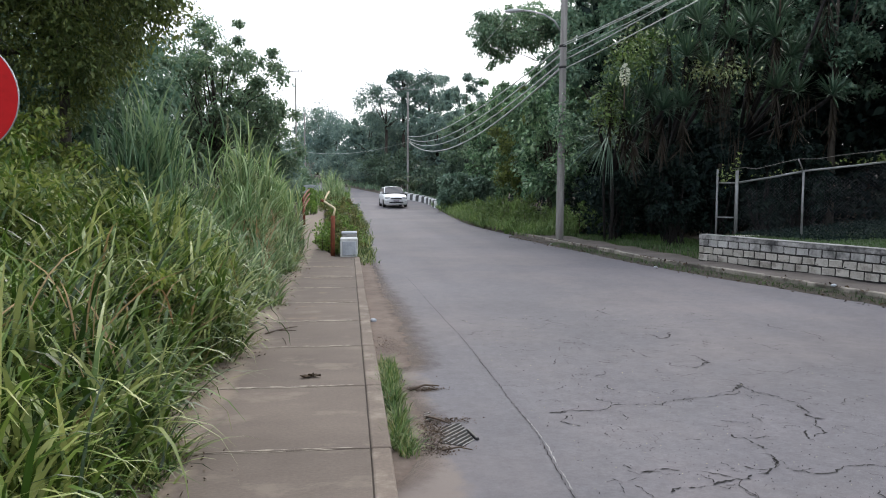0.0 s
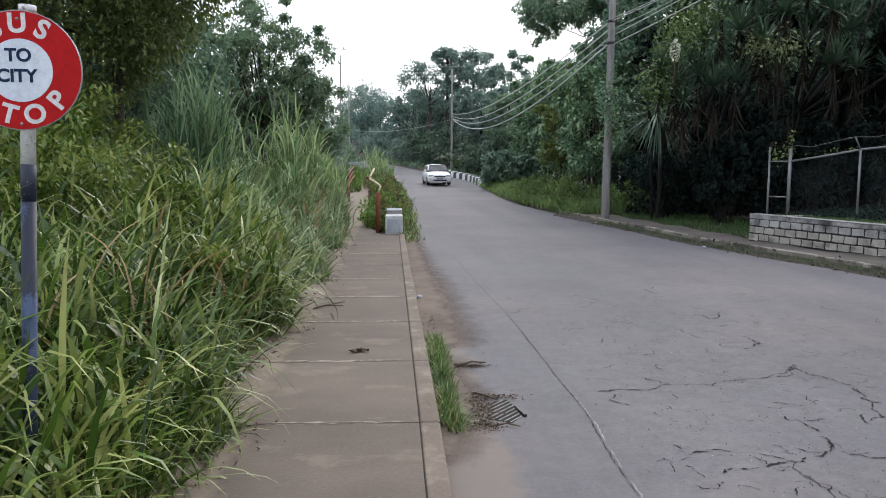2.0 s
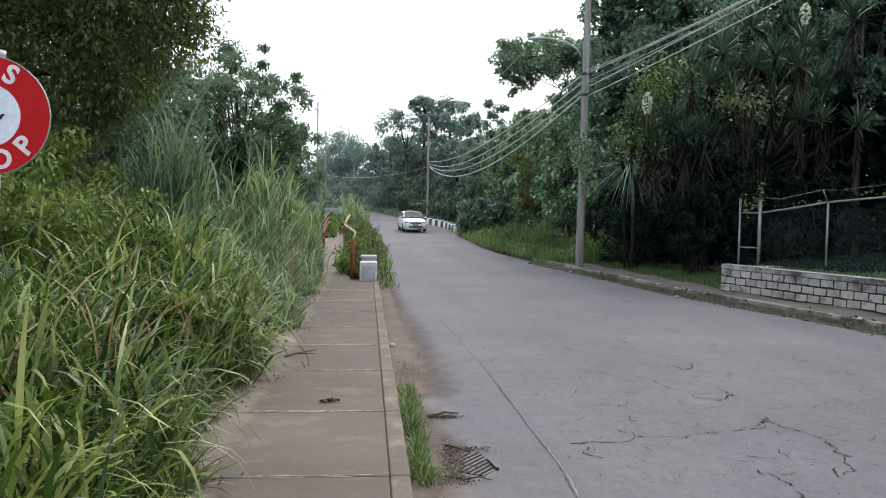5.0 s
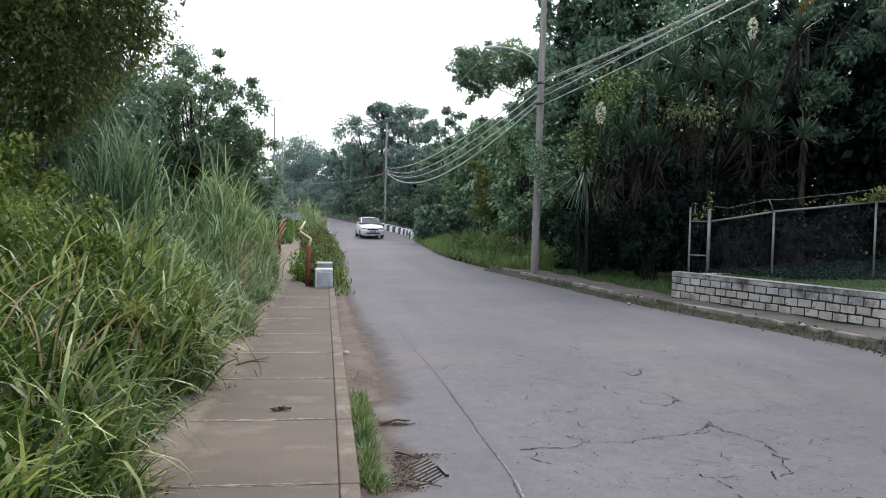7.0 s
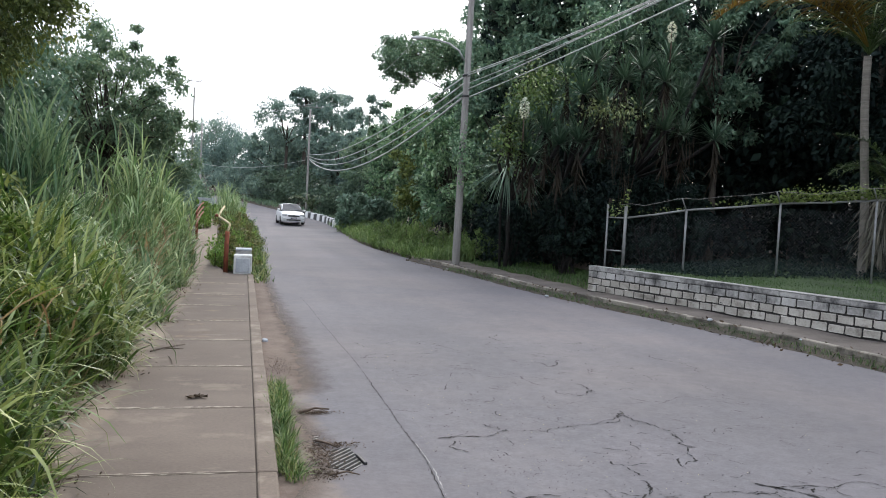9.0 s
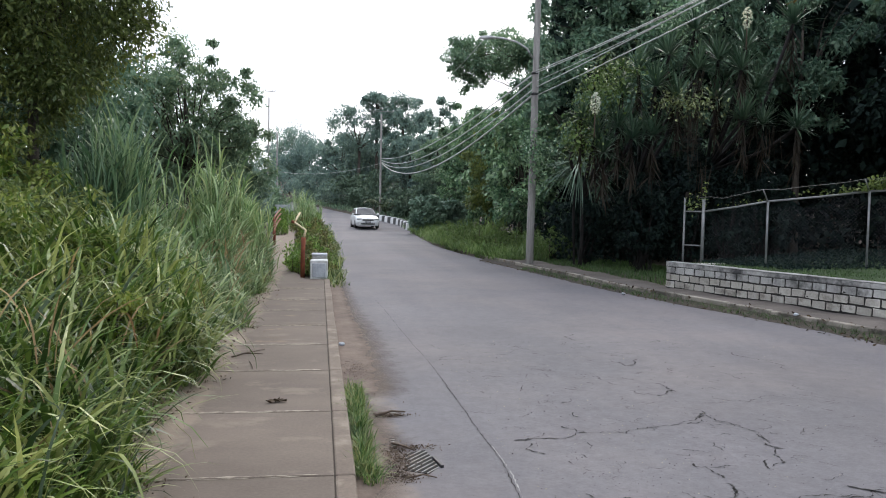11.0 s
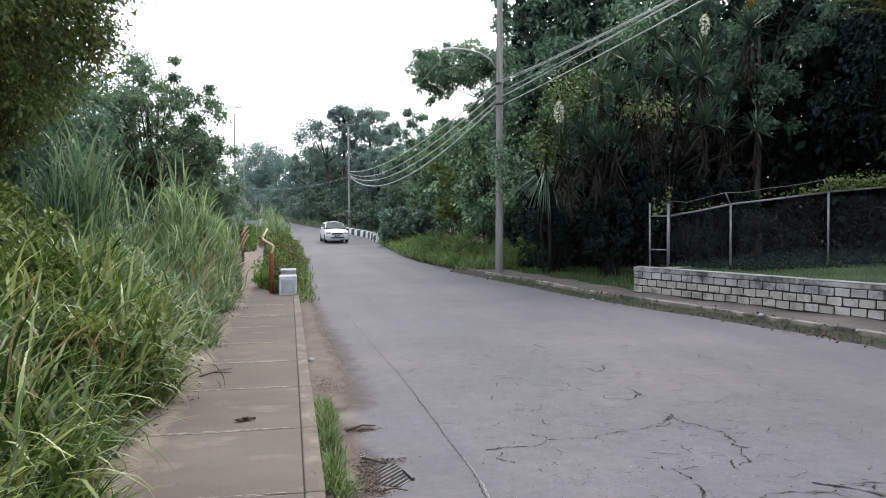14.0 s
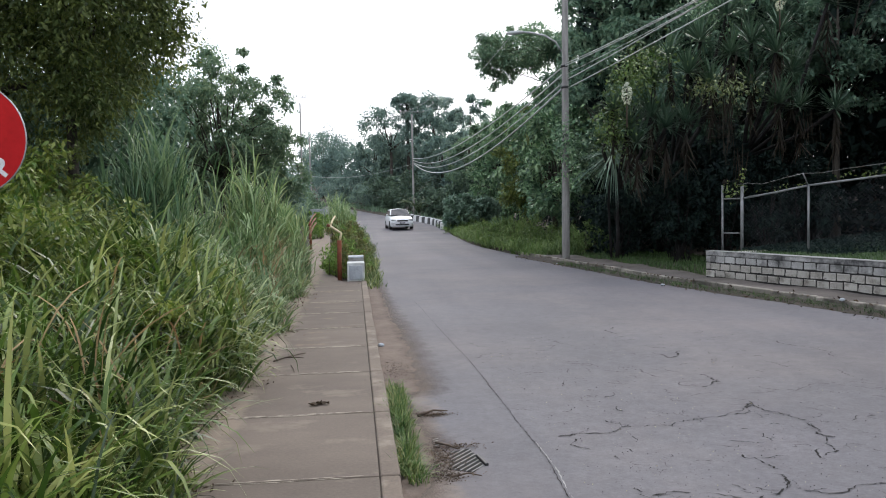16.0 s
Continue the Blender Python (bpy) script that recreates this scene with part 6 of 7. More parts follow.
# far side of the road, from the bend towards the fence
RG = "trees along the far side"
for i, (x, y, h, cz, rx, ry, rz, mt, lf) in enumerate((
        (9.0, 84, 10, 6, 3, 4, 5, L_HAZE, 0.42), (10.5, 76, 11, 6.5, 3, 3.6, 5, L_HAZE, 0.4), (10.0, 68, 7.5, 4, 2.6, 3.4, 3.8, L_MID, 0.36), (11.2, 60, 9.3, 5, 2.8, 3, 4.2, L_MID, 0.34),
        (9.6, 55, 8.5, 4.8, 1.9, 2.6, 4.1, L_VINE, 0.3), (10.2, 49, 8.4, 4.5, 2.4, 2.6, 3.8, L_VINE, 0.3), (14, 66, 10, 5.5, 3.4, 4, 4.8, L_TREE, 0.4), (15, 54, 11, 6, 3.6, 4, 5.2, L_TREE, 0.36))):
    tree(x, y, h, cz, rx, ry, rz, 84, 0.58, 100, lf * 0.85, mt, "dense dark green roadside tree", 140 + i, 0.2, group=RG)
tree(11.4, 41.0, 10.8, 6.4, 1.7, 2.0, 4.3, 56, 0.62, 130, 0.25, L_TREE, "dense dark green roadside tree", 151, 0.2, group=RG)
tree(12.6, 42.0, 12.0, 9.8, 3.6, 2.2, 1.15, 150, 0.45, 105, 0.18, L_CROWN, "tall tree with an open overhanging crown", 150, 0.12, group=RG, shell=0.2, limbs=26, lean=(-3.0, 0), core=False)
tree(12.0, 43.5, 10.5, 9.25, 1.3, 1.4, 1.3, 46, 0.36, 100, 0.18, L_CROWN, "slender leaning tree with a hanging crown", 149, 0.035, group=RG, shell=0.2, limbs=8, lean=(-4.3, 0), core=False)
for i, (x, y, h, cz, rx, ry, rz, mt, lf) in enumerate((
        (8.9, 40.5, 6.5, 3.4, 1.9, 2.4, 3.2, L_VINE, 0.25), (8.1, 36.0, 6.0, 3.2, 1.7, 2.0, 3.0, L_TREEOLIVE, 0.2), (8.0, 32.0, 6.6, 3.5, 1.8, 2.0, 3.3, L_VINE, 0.21), (7.6, 28.6, 6.2, 3.2, 1.4, 1.7, 3.1, L_VINE, 0.2),
        (10.2, 33.5, 8.6, 5.6, 2.4, 2.4, 3.2, L_TREE, 0.24), (9.6, 27.6, 9.4, 5.8, 2.4, 2.2, 3.8, L_TREE, 0.21), (12.2, 25.2, 10, 6.2, 2.6, 2.2, 3.8, L_TREE, 0.2),
        (12.8, 29.8, 10.5, 5.8, 2.8, 2.6, 4.8, L_SHADE, 0.25), (15.4, 24.2, 10.5, 7.4, 2.8, 2.4, 3.4, L_TREE, 0.2), (13.5, 36.5, 10.5, 5.6, 3, 3, 4.8, L_TREE, 0.28), (10.0, 28.8, 11.5, 9.2, 2.7, 2.4, 2.6, L_TREE, 0.22))):
    tree(x, y, h, cz, rx, ry, rz, 104 if mt in (L_TREE, L_SHADE) else 64, 0.47, 105, lf, mt, "dense dark vine-hung roadside tree", 160 + i, 0.12, group=RG)
# Trees with y under 12 are out of view, added to block sky light.
for i, (x, y, h, cz, rx, ry, rz) in enumerate((
        (18.5, 20.5, 10.5, 6.4, 3.0, 2.6, 4.4), (18.6, 27, 11, 5.6, 3.2, 3.0, 5.2), (22.5, 23, 12, 6.2, 3.4, 3.2, 5.8), (22.0, 16, 11, 6.2, 3.2, 3.0, 5.2), (18.5, 15.0, 10.5, 8.4, 2.6, 2.4, 2.4),
        (25.5, 18.5, 12, 6, 3.4, 3.4, 6), (17, 33, 12, 6, 3.4, 3.4, 6), (23, 30, 12, 6, 3.4, 3.4, 6), (20, 11, 11, 6.2, 3.2, 3.2, 5), (19.5, 5.5, 11, 6.2, 3.2, 3.2, 5), (17.5, -0.5, 11, 6.4, 3.4, 3.2, 5), (17.0, -7, 11, 6.4, 3.4, 3.4, 5), (25, 11, 12, 6, 3.6, 3.6, 6), (21, 40, 12, 6, 4, 4, 6))):
    tree(x, y, h, cz, rx, ry, rz, 64 if y > 12 else 30, 1.0, 125, 0.24 if y > 12 else 0.36, L_SHADE, "near-black tree keeping the wood behind the fence dark", 180 + i, 0.16, fill=3000 if y > 12 else 900, group="shaded trees behind the fence")
# bushes that fill the outer side of the bend and the path's end
for i, (x, y, r, h) in enumerate(((8.6, 58, 1.6, 3.0), (9.0, 64, 1.8, 3.4), (8.6, 70, 2.0, 3.4), (7.8, 76, 2.0, 3.2), (7.0, 82, 2.0, 3.6), (6.0, 88, 2.2, 4.0), (4.6, 94, 2.4, 4.2), (2.8, 99, 2.6, 4.4), (0.6, 104, 2.8, 4.4),
                                   (-2.5, 110, 3, 4.6), (-6.5, 116, 3, 4.6), (-11, 118, 3, 4.6), (8, 100, 3.4, 5.5), (12, 92, 3.4, 6), (-4.6, 66, 1.6, 2.6), (-4.6, 74, 1.8, 3.0), (-6, 82, 2.0, 3.4), (-8, 90, 2.2, 3.6), (-11, 98, 2.6, 4))):
    if x > 0 and 66 < y < 105:
        x -= 1.0 if y < 80 else 1.8
    h *= 1 + 0.3 * math.sin(y * 1.7)
    shrub(x, y, r * (1 + 0.15 * math.sin(y)), r, h, 40, 52, 0.34, L_BUSH if x > 0 and y < 96 else L_HAZE if y > 74 else L_MID, "dense green bush beyond the bend", 210 + i, 0.5, "roadside_bush", "bushes at the bend", clump=0.75)
# understorey that closes the wood behind, its deep shade put into near-black leaves
rng = np.random.default_rng(200)
n = 40000
px = rng.uniform(9, 36, n)
pyy = rng.uniform(18, 52, n) - (px > 14) * rng.uniform(0, 10, n)
ok = (pyy > 26.5 - 0.45 * np.clip(px - 13, 0, 30)) & (px > 8.8)
px, pyy = px[ok], pyy[ok]
n = len(px)
p = np.stack([px, pyy, ground_z(px, pyy) + rng.uniform(0, 4.5, n) ** 1.0], 1)
tagged(part("undergrowth", leaf_mesh("undergrowth", p, rng.normal(0, 1, p.shape), rng.uniform(0.13, 0.32, n), L_SHADE, rng, 0.6)), "tangled undergrowth in near-black leaf coloured as deep shade", "undergrowth", kind="stuff")
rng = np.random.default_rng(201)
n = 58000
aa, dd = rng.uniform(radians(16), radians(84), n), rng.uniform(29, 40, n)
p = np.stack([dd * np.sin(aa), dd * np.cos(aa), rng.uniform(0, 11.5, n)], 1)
tagged(part("undergrowth", leaf_mesh("undergrowth", p, rng.normal(0, 1, p.shape), rng.uniform(0.28, 0.5, n), L_SHADE, rng, 0.6)), "dense dark leaves deep in the wood", "undergrowth", kind="stuff")
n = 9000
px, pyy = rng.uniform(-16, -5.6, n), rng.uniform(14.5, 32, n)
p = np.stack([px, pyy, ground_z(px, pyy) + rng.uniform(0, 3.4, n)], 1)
tagged(part("undergrowth", leaf_mesh("undergrowth", p, rng.normal(0, 1, p.shape), rng.uniform(0.18, 0.4, n), L_SHADE, rng, 0.6)), "dark leafy undergrowth behind the cane grass", "undergrowth", kind="stuff")
rng = np.random.default_rng(202)
# near-black leaves laid at the wood's edge and behind the fence as painted shade
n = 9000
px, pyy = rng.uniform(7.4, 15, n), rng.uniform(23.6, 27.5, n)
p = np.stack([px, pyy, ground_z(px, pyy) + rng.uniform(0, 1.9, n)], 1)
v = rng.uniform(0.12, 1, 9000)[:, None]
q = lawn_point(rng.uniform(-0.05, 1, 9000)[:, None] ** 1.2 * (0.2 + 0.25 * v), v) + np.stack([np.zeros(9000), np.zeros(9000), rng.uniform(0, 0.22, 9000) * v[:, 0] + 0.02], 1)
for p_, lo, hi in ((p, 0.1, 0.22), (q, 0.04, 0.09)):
    tagged(part("shade_cover", leaf_mesh("shade_cover", p_, rng.normal(0, 1, p_.shape), rng.uniform(lo, hi, len(p_)), L_SHADE, rng, 0.6)), "low near-black leaf cover standing in for shade", "ground cover", kind="stuff")


# ---- yuccas ----
def rosette(parent, c, r, rng, n=84, dead=34, name="rosette"):
    """Stiff sword leaves all round a head, with a skirt of dead ones below."""
    base = np.tile(np.array(c, float), (n, 1))
    az = rng.uniform(0, 6.28, n)
    tilt = rng.uniform(0.1, 2.0, n) * rng.uniform(0.85, 1.0)
    part(name, blade_mesh(name, base, az, rng.uniform(0.75, 1.05, n) * r, tilt, rng.uniform(0.0, 0.75, n), rng.uniform(0.035, 0.058, n), L_YUCCA, rng, 4, 0.35), None, parent)
    if dead:
        az = rng.uniform(0, 6.28, dead)
        b = np.tile(np.array(c, float) - [0, 0, 0.12], (dead, 1)) - [0, 0, 1] * rng.uniform(0, 0.9, (dead, 1))
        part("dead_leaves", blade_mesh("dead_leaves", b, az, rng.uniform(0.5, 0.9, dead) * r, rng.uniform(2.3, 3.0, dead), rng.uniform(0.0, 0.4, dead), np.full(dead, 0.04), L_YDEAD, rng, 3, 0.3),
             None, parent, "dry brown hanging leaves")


def yucca(root, heads, label, seed, flowers=()):
    rng = np.random.default_rng(seed)
    ob = tagged(empty("yucca"), label, "yucca", "yuccas")
    z0 = float(ground_z(root[0], root[1]))
    r0 = np.array([root[0], root[1], z0])
    low_head = min(h[2] for h in heads)
    fork = r0 + [0, 0, max(1.2, low_head - z0 - 1.1)]
    part("trunk", tubes("trunk", [(np.array([r0, (r0 + fork) / 2 + rng.normal(0, 0.05, 3), fork + [0, 0, 0.1]]), np.array([0.06, 0.05, 0.045]))], M_SHADEBARK, 9), None, ob)
    for h in heads:
        h = np.array(h[:3])
        mid = np.array([fork[0] * 0.35 + h[0] * 0.65, fork[1] * 0.35 + h[1] * 0.65, (fork[2] + h[2]) / 2]) + rng.normal(0, 0.08, 3)
        part("branch", tubes("branch", [(np.array([fork, mid, h]), np.array([0.05, 0.05, 0.045]))], M_SHADEBARK, 7), None, ob)
    for h in heads:
        rosette(ob, h[:3], h[3] if len(h) > 3 else 0.85, rng)
    for f in flowers:
        f = np.array(f)
        n = 150
        t = rng.uniform(0, 1, n)
        rr = 0.14 * np.sin(np.pi * (0.12 + 0.8 * t)) * rng.uniform(0.6, 1, n)
        a = rng.uniform(0, 6.28, n)
        p = f + np.stack([rr * np.cos(a), rr * np.sin(a), (t - 0.5) * 0.52], 1)
        o = np.stack([np.cos(a), np.sin(a), np.zeros(n)], 1)
        fl = part("flower_spike", leaf_mesh("flower_spike", p, o, rng.uniform(0.05, 0.08, n), L_PETAL, rng, 0.8, 0.4, 0.6), None, ob, "creamy white flower spike")
        part("stalk", tubes("stalk", [([f - [0, 0, 0.8], f - [0, 0, 0.3], f + [0, 0, 0.2]], [0.022, 0.018, 0.01])], M_TWIG, 5), None, fl)


def at9(x, z, y=19.3):
    k = y / 18
    return (x * k, y, 1.55 + (z - 1.55) * k)


yucca((7.4, 22.2), [(*at9(6.3, 3.35), 0.9), (*at9(6.85, 3.55, 19.6), 0.9), (*at9(6.95, 4.35, 19.8), 0.8), (*at9(5.95, 3.75, 19.2), 0.6), (*at9(6.5, 2.95, 19.2), 0.8), (*at9(7.2, 3.3, 19.4), 0.9)],
      "many-headed yucca with a white flower spike", 301, [at9(6.27, 4.1, 18.5)])
yucca((9.1, 22.3), [(*at9(7.75, 4.55, 19.6), 0.9), (*at9(8.05, 5.3, 19.9), 0.9), (*at9(7.3, 4.95, 20), 0.85), (*at9(8.7, 5.9, 20.2), 0.9), (*at9(8.3, 4.3, 19.5), 0.85), (*at9(7.7, 3.4, 19.4), 0.9), (*at9(8.8, 5.0, 19.8), 0.9)],
      "tall many-headed yucca with hanging dead leaves", 302)
yucca((11.2, 22.2), [(*at9(9.3, 5.25, 19.8), 0.95), (*at9(10.0, 5.55, 19.6), 0.95), (*at9(9.9, 5.05, 19.3), 0.95), (*at9(10.0, 3.85, 19.2), 0.95), (*at9(10.5, 3.75, 19.5), 0.8), (*at9(11.4, 3.7, 19.5), 0.8),
                    (*at9(11.2, 6.2, 20), 0.9), (*at9(10.3, 4.6, 19.6), 0.9), (*at9(9.3, 4.3, 19.8), 0.85)],
      "tall many-headed yucca with a white flower spike", 303, [at9(10.0, 6.28, 19.0)])
# low plant with long arching leaves beside the pole
rng = np.random.default_rng(310)
low = tagged(empty("yucca"), "old yucca with long drooping pale leaves", "yucca", "yuccas")
n = 110
cpos = np.array([7.0, 21.2, 2.95])
part("foliage", blade_mesh("foliage", np.tile(cpos, (n, 1)), rng.uniform(0, 6.28, n), rng.uniform(1.2, 1.8, n), rng.uniform(1.1, 2.6, n), rng.uniform(0.2, 0.6, n), np.full(n, 0.045), L_BIG, rng, 5, 0.3), None, low)
part("trunk", tubes("trunk", [([(7.3, 22.4, -0.1), (7.1, 22.0, 1.6), tuple(cpos)], [0.04, 0.035, 0.035])], M_SHADEBARK, 8), None, low)
# hanging dry vines and leaf beards under the yuccas
rng = np.random.default_rng(312)
for x, z0, z1 in ((8.55, 4.6, 2.5), (10.75, 3.9, 2.6), (8.7, 4.3, 2.2), (9.0, 2.9, 1.4)):
    x2 = x * 1.072
    n = 11
    b = np.stack([x2 + rng.normal(0, 0.09, n), 19.2 + rng.normal(0, 0.12, n), z0 + rng.normal(0, 0.15, n)], 1)
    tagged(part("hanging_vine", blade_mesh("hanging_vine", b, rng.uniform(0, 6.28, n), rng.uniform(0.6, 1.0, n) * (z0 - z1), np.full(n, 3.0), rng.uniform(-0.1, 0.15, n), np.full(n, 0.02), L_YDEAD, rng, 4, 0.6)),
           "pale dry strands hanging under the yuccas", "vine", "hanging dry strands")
# leafy creepers on the yuccas
for i, (x, y, z, rx, h, mt) in enumerate(((6.7, 19.2, 4.1, 0.5, 0.8, L_CREEPER), (6.3, 19.2, 2.9, 0.5, 1.0, L_CREEPER), (7.3, 19.5, 4.6, 0.7, 0.8, L_CREEPER), (9.0, 19.1, 4.1, 1.0, 0.5, L_PALEVINE), (9.3, 20.3, 6.0, 0.9, 1.2, L_VINE),
                                          (6.0, 22.2, 2.6, 0.5, 1.2, L_VINE))):
    rng = np.random.default_rng(320 + i)
    n = 480 if mt is L_PALEVINE else 700
    p = np.array([x, y, z + h * 0.5]) + rng.normal(0, 1, (n, 3)) * [rx * 0.5, 0.3, h * 0.35]
    tagged(part("creeper", leaf_mesh("creeper", p, np.tile([-0.2, -1, 0.2], (n, 1)), rng.uniform(0.07, 0.15, n), mt, rng, 0.5)), "leafy creeper climbing through the yuccas", "vine", "creepers")


# ---- palm ----
def frond(name, base, az, length, tilt, curl, mat, rng, parent, leaflet=0.5, n=46, w=0.03, label=""):
    s = np.linspace(0, 1, 16)
    th = tilt + curl * s ** 1.3
    dx = np.concatenate([[0], np.cumsum(np.sin(th[1:]) * length / 15)])
    dz = np.concatenate([[0], np.cumsum(np.cos(th[1:]) * length / 15)])
    mid = np.array(base) + np.stack([dx * math.cos(az), dx * math.sin(az), dz], 1)
    fr = part(name, tubes(name, [(mid, np.linspace(0.03, 0.006, 16))], mat, 5), None, parent, label)
    q = np.linspace(0.12, 1.0, n)
    pts = np.stack([np.interp(q, s, mid[:, k]) for k in range(3)], 1)
    b = np.repeat(pts, 2, 0)
    side = np.tile([1.0, -1.0], n)
    az2 = az + side * rng.uniform(0.9, 1.3, 2 * n)
    ll = leaflet * np.repeat(np.sin(np.pi * np.clip(q * 0.9 + 0.1, 0, 1)) * 0.7 + 0.3, 2) * rng.uniform(0.85, 1.1, 2 * n)
    part("leaf_fringe", blade_mesh("leaf_fringe", b, az2, ll, np.full(2 * n, 1.2) + rng.normal(0, 0.15, 2 * n), rng.uniform(0.5, 1.1, 2 * n), np.full(2 * n, w), mat, rng, 3, 0.3), None, fr)


rng = np.random.default_rng(330)
palm = tagged(empty("palm_tree"), "slender grey-trunked palm with dark fronds on the lawn", "palm tree")
pz = np.linspace(0.3, 5.75, 14)
part("trunk", tubes("trunk", [(np.stack([14.38 - 0.25 * (pz / 6) + 0.06 * np.sin(pz), np.full(14, 16.1), pz], 1), np.interp(pz, [0.3, 0.8, 3, 5.8], [0.14, 0.1, 0.09, 0.095]) + 0.006 * np.sin(pz * 14))], M_PALMBARK, 14),
     None, palm, "smooth ringed grey trunk")
for k in range(13):
    frond("frond", (14.13, 16.1, 5.8), k * 2.4 + 0.4, rng.uniform(2.0, 2.6), rng.uniform(0.15, 0.8), rng.uniform(0.7, 1.5), L_PALM, rng, palm)
for az_, tl, ln in ((3.3, 0.7, 4.5), (3.05, 0.8, 4.3), (3.6, 0.75, 4.1)):
    frond("dry_frond", (14.0, 16.0, 5.95), az_, ln, tl, 1.5, L_PALMDRY, rng, palm, 0.8, 90, 0.04, "yellowed drooping palm frond")
palm_b = tagged(empty("palm_tree"), "low bushy palm with arching fronds behind the fence", "palm tree")
for k in range(11):
    frond("frond", (15.0, 15.9, 2.6), k * 2.4 + 0.2, rng.uniform(1.6, 2.2), rng.uniform(0.2, 0.7), rng.uniform(1.2, 2.0), L_PALM, rng, palm_b)
part("trunk", tubes("trunk", [([(15.0, 15.9, 0.3), (15.0, 15.9, 1.5), (15.0, 15.9, 2.65)], [0.07, 0.06, 0.06])], M_BARK, 10), None, palm_b)
n = 420
a_ = rng.uniform(0, 6.28, n)
rr = rng.uniform(0.1, 0.55, n)
zz = rng.uniform(0.9, 2.5, n)
p = np.stack([14.62 + rr * np.cos(a_), 15.7 + rr * 0.7 * np.sin(a_), zz], 1)
tagged(part("dead_frond", blade_mesh("dead_frond", p, a_, rng.uniform(0.3, 0.85, n) * np.clip(zz - 0.45, 0.2, 1.2), rng.uniform(2.3, 3.0, n), rng.uniform(-0.2, 0.5, n), rng.uniform(0.02, 0.045, n), L_FRONDDRY, rng, 3, 0.6)),
       "bleached dry fronds hanging round the palm's foot", "dead frond", kind="stuff")


# small palm at the bend
rng = np.random.default_rng(340)
palm_c = tagged(empty("palm_tree"), "small arching palm behind the barrier stones", "palm tree")
for k in range(9):
    frond("frond", (5.5, 72.0, 1.0), k * 2.4 + 2.6, rng.uniform(2.2, 3.0), rng.uniform(0.1, 0.6), rng.uniform(1.2, 1.9), L_PALM, rng, palm_c, 0.6, 30, 0.07)
part("trunk", tubes("trunk", [([(5.5, 72.0, 0.3), (5.5, 72.0, 0.7), (5.5, 72.0, 1.1)], [0.16, 0.14, 0.13])], M_PALMBARK, 8), None, palm_c)

# near-black bushes added under the yuccas, filling the dark there and hiding trunks
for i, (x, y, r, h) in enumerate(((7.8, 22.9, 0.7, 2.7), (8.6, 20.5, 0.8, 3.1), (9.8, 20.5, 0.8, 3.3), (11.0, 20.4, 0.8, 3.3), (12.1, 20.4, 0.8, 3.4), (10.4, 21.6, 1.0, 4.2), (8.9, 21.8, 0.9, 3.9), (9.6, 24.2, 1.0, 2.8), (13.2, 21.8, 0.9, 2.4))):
    shrub(x, y, r, r, h, 34, 70, 0.17, L_SHADE, "near-black bush added as dark shade under the yuccas", 350 + i, 0.45, "shade_shrub", "shaded bushes under the yuccas")


# ---- car ----
def loft(sections):
    """Skin over closed cross-sections of equal count."""
    bm = bmesh.new()
    rings = [[bm.verts.new(p) for p in s] for s in sections]
    n = len(rings[0])
    for a, c in zip(rings, rings[1:]):
        for i in range(n):
            j = (i + 1) % n
            bm.faces.new([a[i], a[j], c[j], c[i]])
    bm.faces.new(rings[0])
    bm.faces.new(rings[-1][::-1])
    return bm


def car_section(y, w, z0, z1, round_top=0.12, crown=0.03):
    pts = [(-w * 0.94, z0), (-w, z0 + 0.12), (-w, (z0 + z1) / 2), (-w * 0.97, z1 - round_top), (-w * 0.9, z1 - round_top * 0.3), (-w * 0.6, z1), (0, z1 + crown)]
    full = pts + [(-x, z) for x, z in pts[-2::-1]]
    return [(x, y, z) for x, z in full]


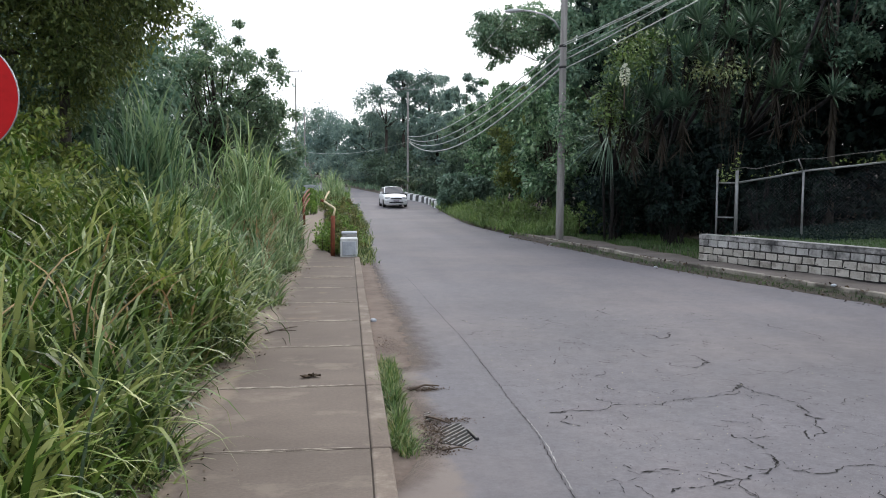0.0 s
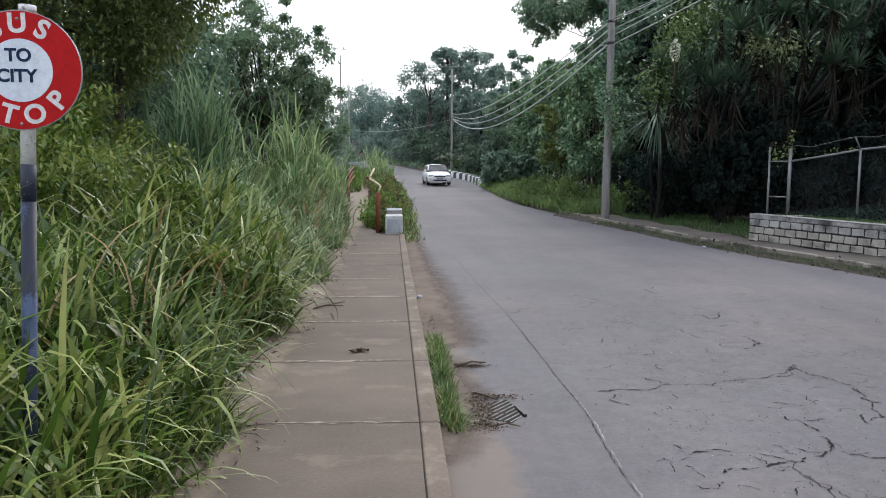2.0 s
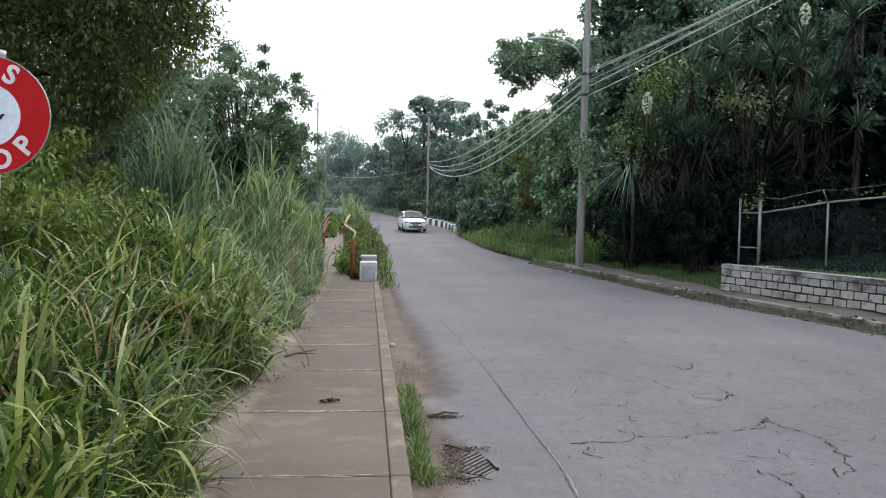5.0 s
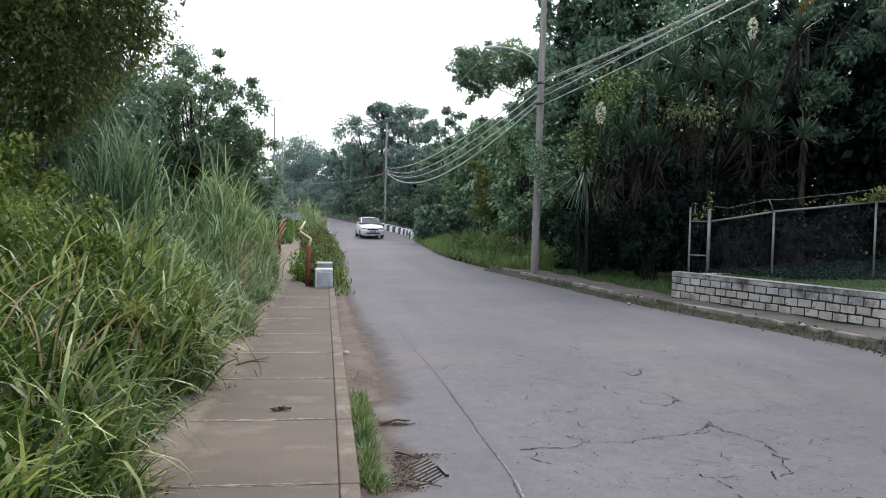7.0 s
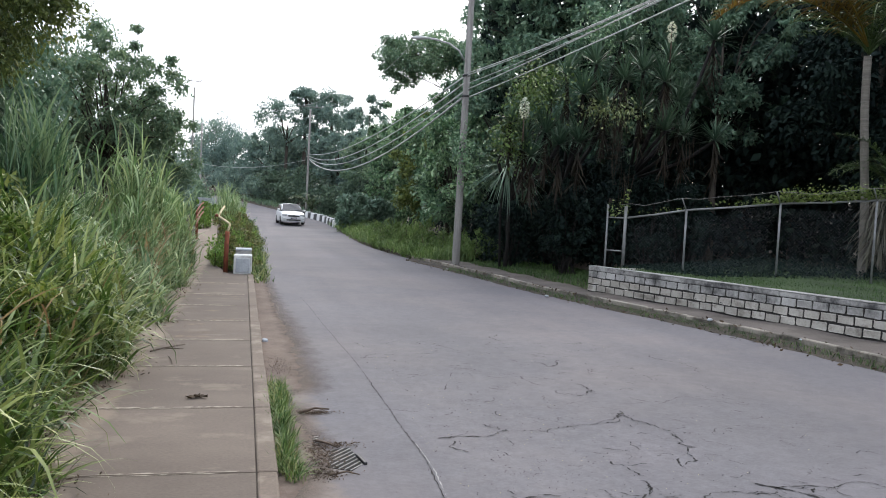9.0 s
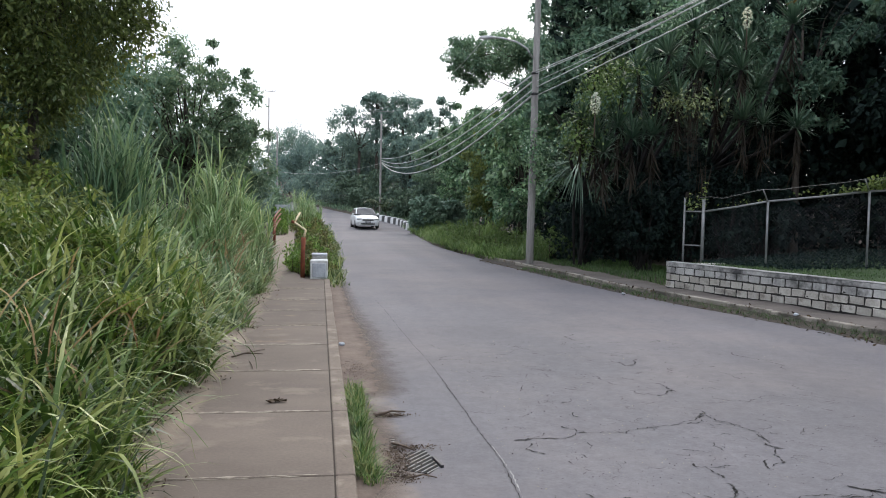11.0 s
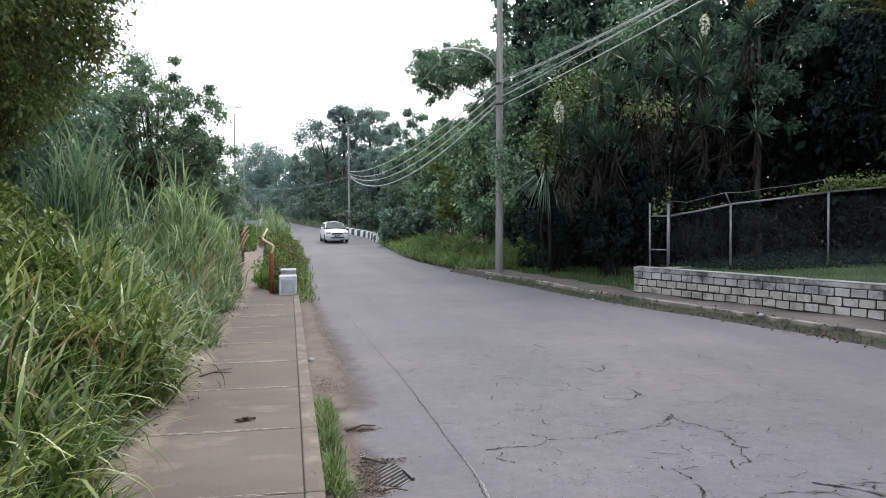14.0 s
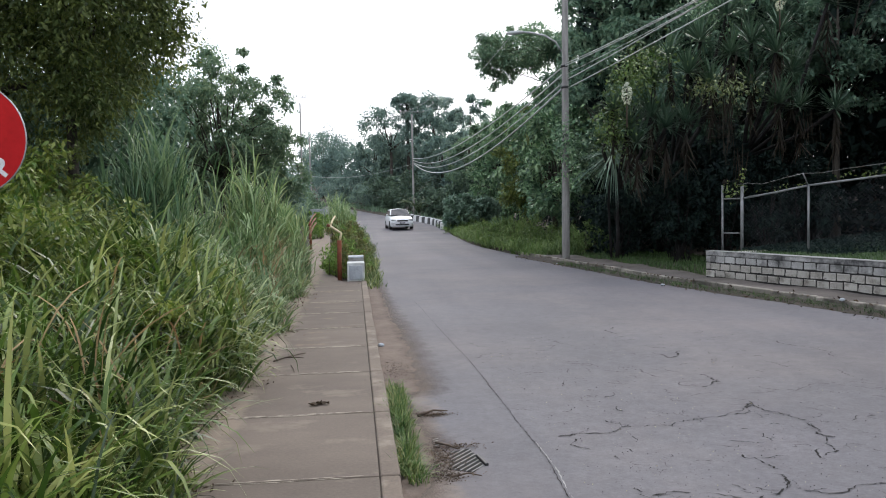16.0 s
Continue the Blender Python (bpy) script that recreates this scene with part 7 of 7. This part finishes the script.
def car(x, y, z, turn):
    ob = tagged(empty("car"), "white estate car with dark windows on the road", "car")
    body = loft([car_section(-2.2, 0.62, 0.28, 0.6), car_section(-2.14, 0.74, 0.22, 0.7), car_section(-1.9, 0.83, 0.2, 0.82), car_section(-1.3, 0.85, 0.2, 0.93), car_section(-0.95, 0.85, 0.2, 0.98),
                 car_section(0, 0.85, 0.2, 0.99), car_section(1.4, 0.85, 0.2, 1.0), car_section(2.0, 0.83, 0.22, 0.98), car_section(2.18, 0.76, 0.3, 0.9)])
    bmesh.ops.bevel(body, geom=[e for e in body.edges if e.is_boundary], offset=0.01, affect="EDGES")
    b = part("body", body, M_CARPAINT, ob)
    for f in b.data.polygons:
        f.use_smooth = True
    cab = loft([car_section(-0.98, 0.76, 0.93, 0.97, 0.02, 0.0), car_section(-0.55, 0.72, 0.93, 1.25, 0.1), car_section(-0.2, 0.68, 0.93, 1.44, 0.1), car_section(0.3, 0.67, 0.93, 1.49, 0.1),
                car_section(1.5, 0.66, 0.93, 1.47, 0.1), car_section(1.85, 0.68, 0.93, 1.3, 0.1), car_section(2.1, 0.72, 0.93, 1.0, 0.03)])
    c = part("cabin", cab, M_CARPAINT, ob)
    for f in c.data.polygons:
        f.use_smooth = True
    bm = bmesh.new()
    ws = [bm.verts.new(p) for p in ((-0.70, -0.97, 0.985), (0.70, -0.97, 0.985), (0.57, -0.27, 1.425), (0, -0.285, 1.455), (-0.57, -0.27, 1.425))]
    bm.faces.new(ws)
    r = bmesh.ops.extrude_face_region(bm, geom=bm.faces[:])
    bmesh.ops.translate(bm, verts=[v for v in r["geom"] if isinstance(v, bmesh.types.BMVert)], vec=(0, -0.03, 0.025))
    part("windscreen", bm, M_GLASS, ob, "dark glossy windscreen")
    for s in (-1, 1):
        for y0, y1, t0, t1 in ((-0.68, 0.22, -0.12, 0.22), (0.28, 1.15, 0.28, 1.12), (1.2, 1.8, 1.2, 1.55)):
            bm = bmesh.new()
            q = [bm.verts.new(p) for p in ((s * 0.775, y0, 1.0), (s * 0.775, y1, 1.0), (s * 0.70, t1, 1.36), (s * 0.70, t0, 1.36))]
            bm.faces.new(q)
            r = bmesh.ops.extrude_face_region(bm, geom=bm.faces[:])
            bmesh.ops.translate(bm, verts=[v for v in r["geom"] if isinstance(v, bmesh.types.BMVert)], vec=(s * -0.05, 0, 0))
            part("side_window", bm, M_GLASS, ob)
        part("headlight", box(s * 0.62 - 0.17, s * 0.62 + 0.17, -2.17, -2.0, 0.62, 0.76, 0.03, 2), M_LENS, ob)
        mir = part("mirror", box(s * 0.92 - 0.09, s * 0.92 + 0.09, -0.75, -0.62, 0.98, 1.1, 0.035, 2), M_CARPAINT, ob)
        for yw in (-1.32, 1.28):
            w = part("wheel", tubes("wheel", [([(s * 0.66, yw, 0.31), (s * 0.7, yw, 0.31), (s * 0.84, yw, 0.31), (s * 0.87, yw, 0.31)], [0.26, 0.31, 0.31, 0.27])], M_RUBBER, 22), None, ob)
            part("rim", tubes("rim", [([(s * 0.84, yw, 0.31), (s * 0.86, yw, 0.31), (s * 0.88, yw, 0.31)], [0.2, 0.2, 0.06])], M_RIM, 18), None, w)
    part("grille", box(-0.4, 0.4, -2.235, -2.1, 0.58, 0.69, 0.02, 2), M_TRIM, ob)
    part("badge", box(-0.06, 0.06, -2.24, -2.16, 0.66, 0.71, 0.01, 1), M_CHROME, ob)
    part("lower_grille", box(-0.5, 0.5, -2.225, -2.1, 0.31, 0.4, 0.02, 2), M_TRIM, ob)
    part("bumper", box(-0.78, 0.78, -2.21, -1.9, 0.4, 0.56, 0.06, 3), M_CARPAINT, ob)
    pl = part("number_plate", box(-0.2, 0.2, -2.24, -2.19, 0.43, 0.53, 0.006, 1), M_PLATE, ob)
    part("plate_bar", box(-0.14, 0.14, -2.244, -2.235, 0.465, 0.5, 0.0), M_LETTER, pl)
    ob.matrix_basis = pose(x, y, z, 0, 0, turn)
    return ob


car(3.0, 59.2, ROAD_Z + float(rise(59.2)), 4)
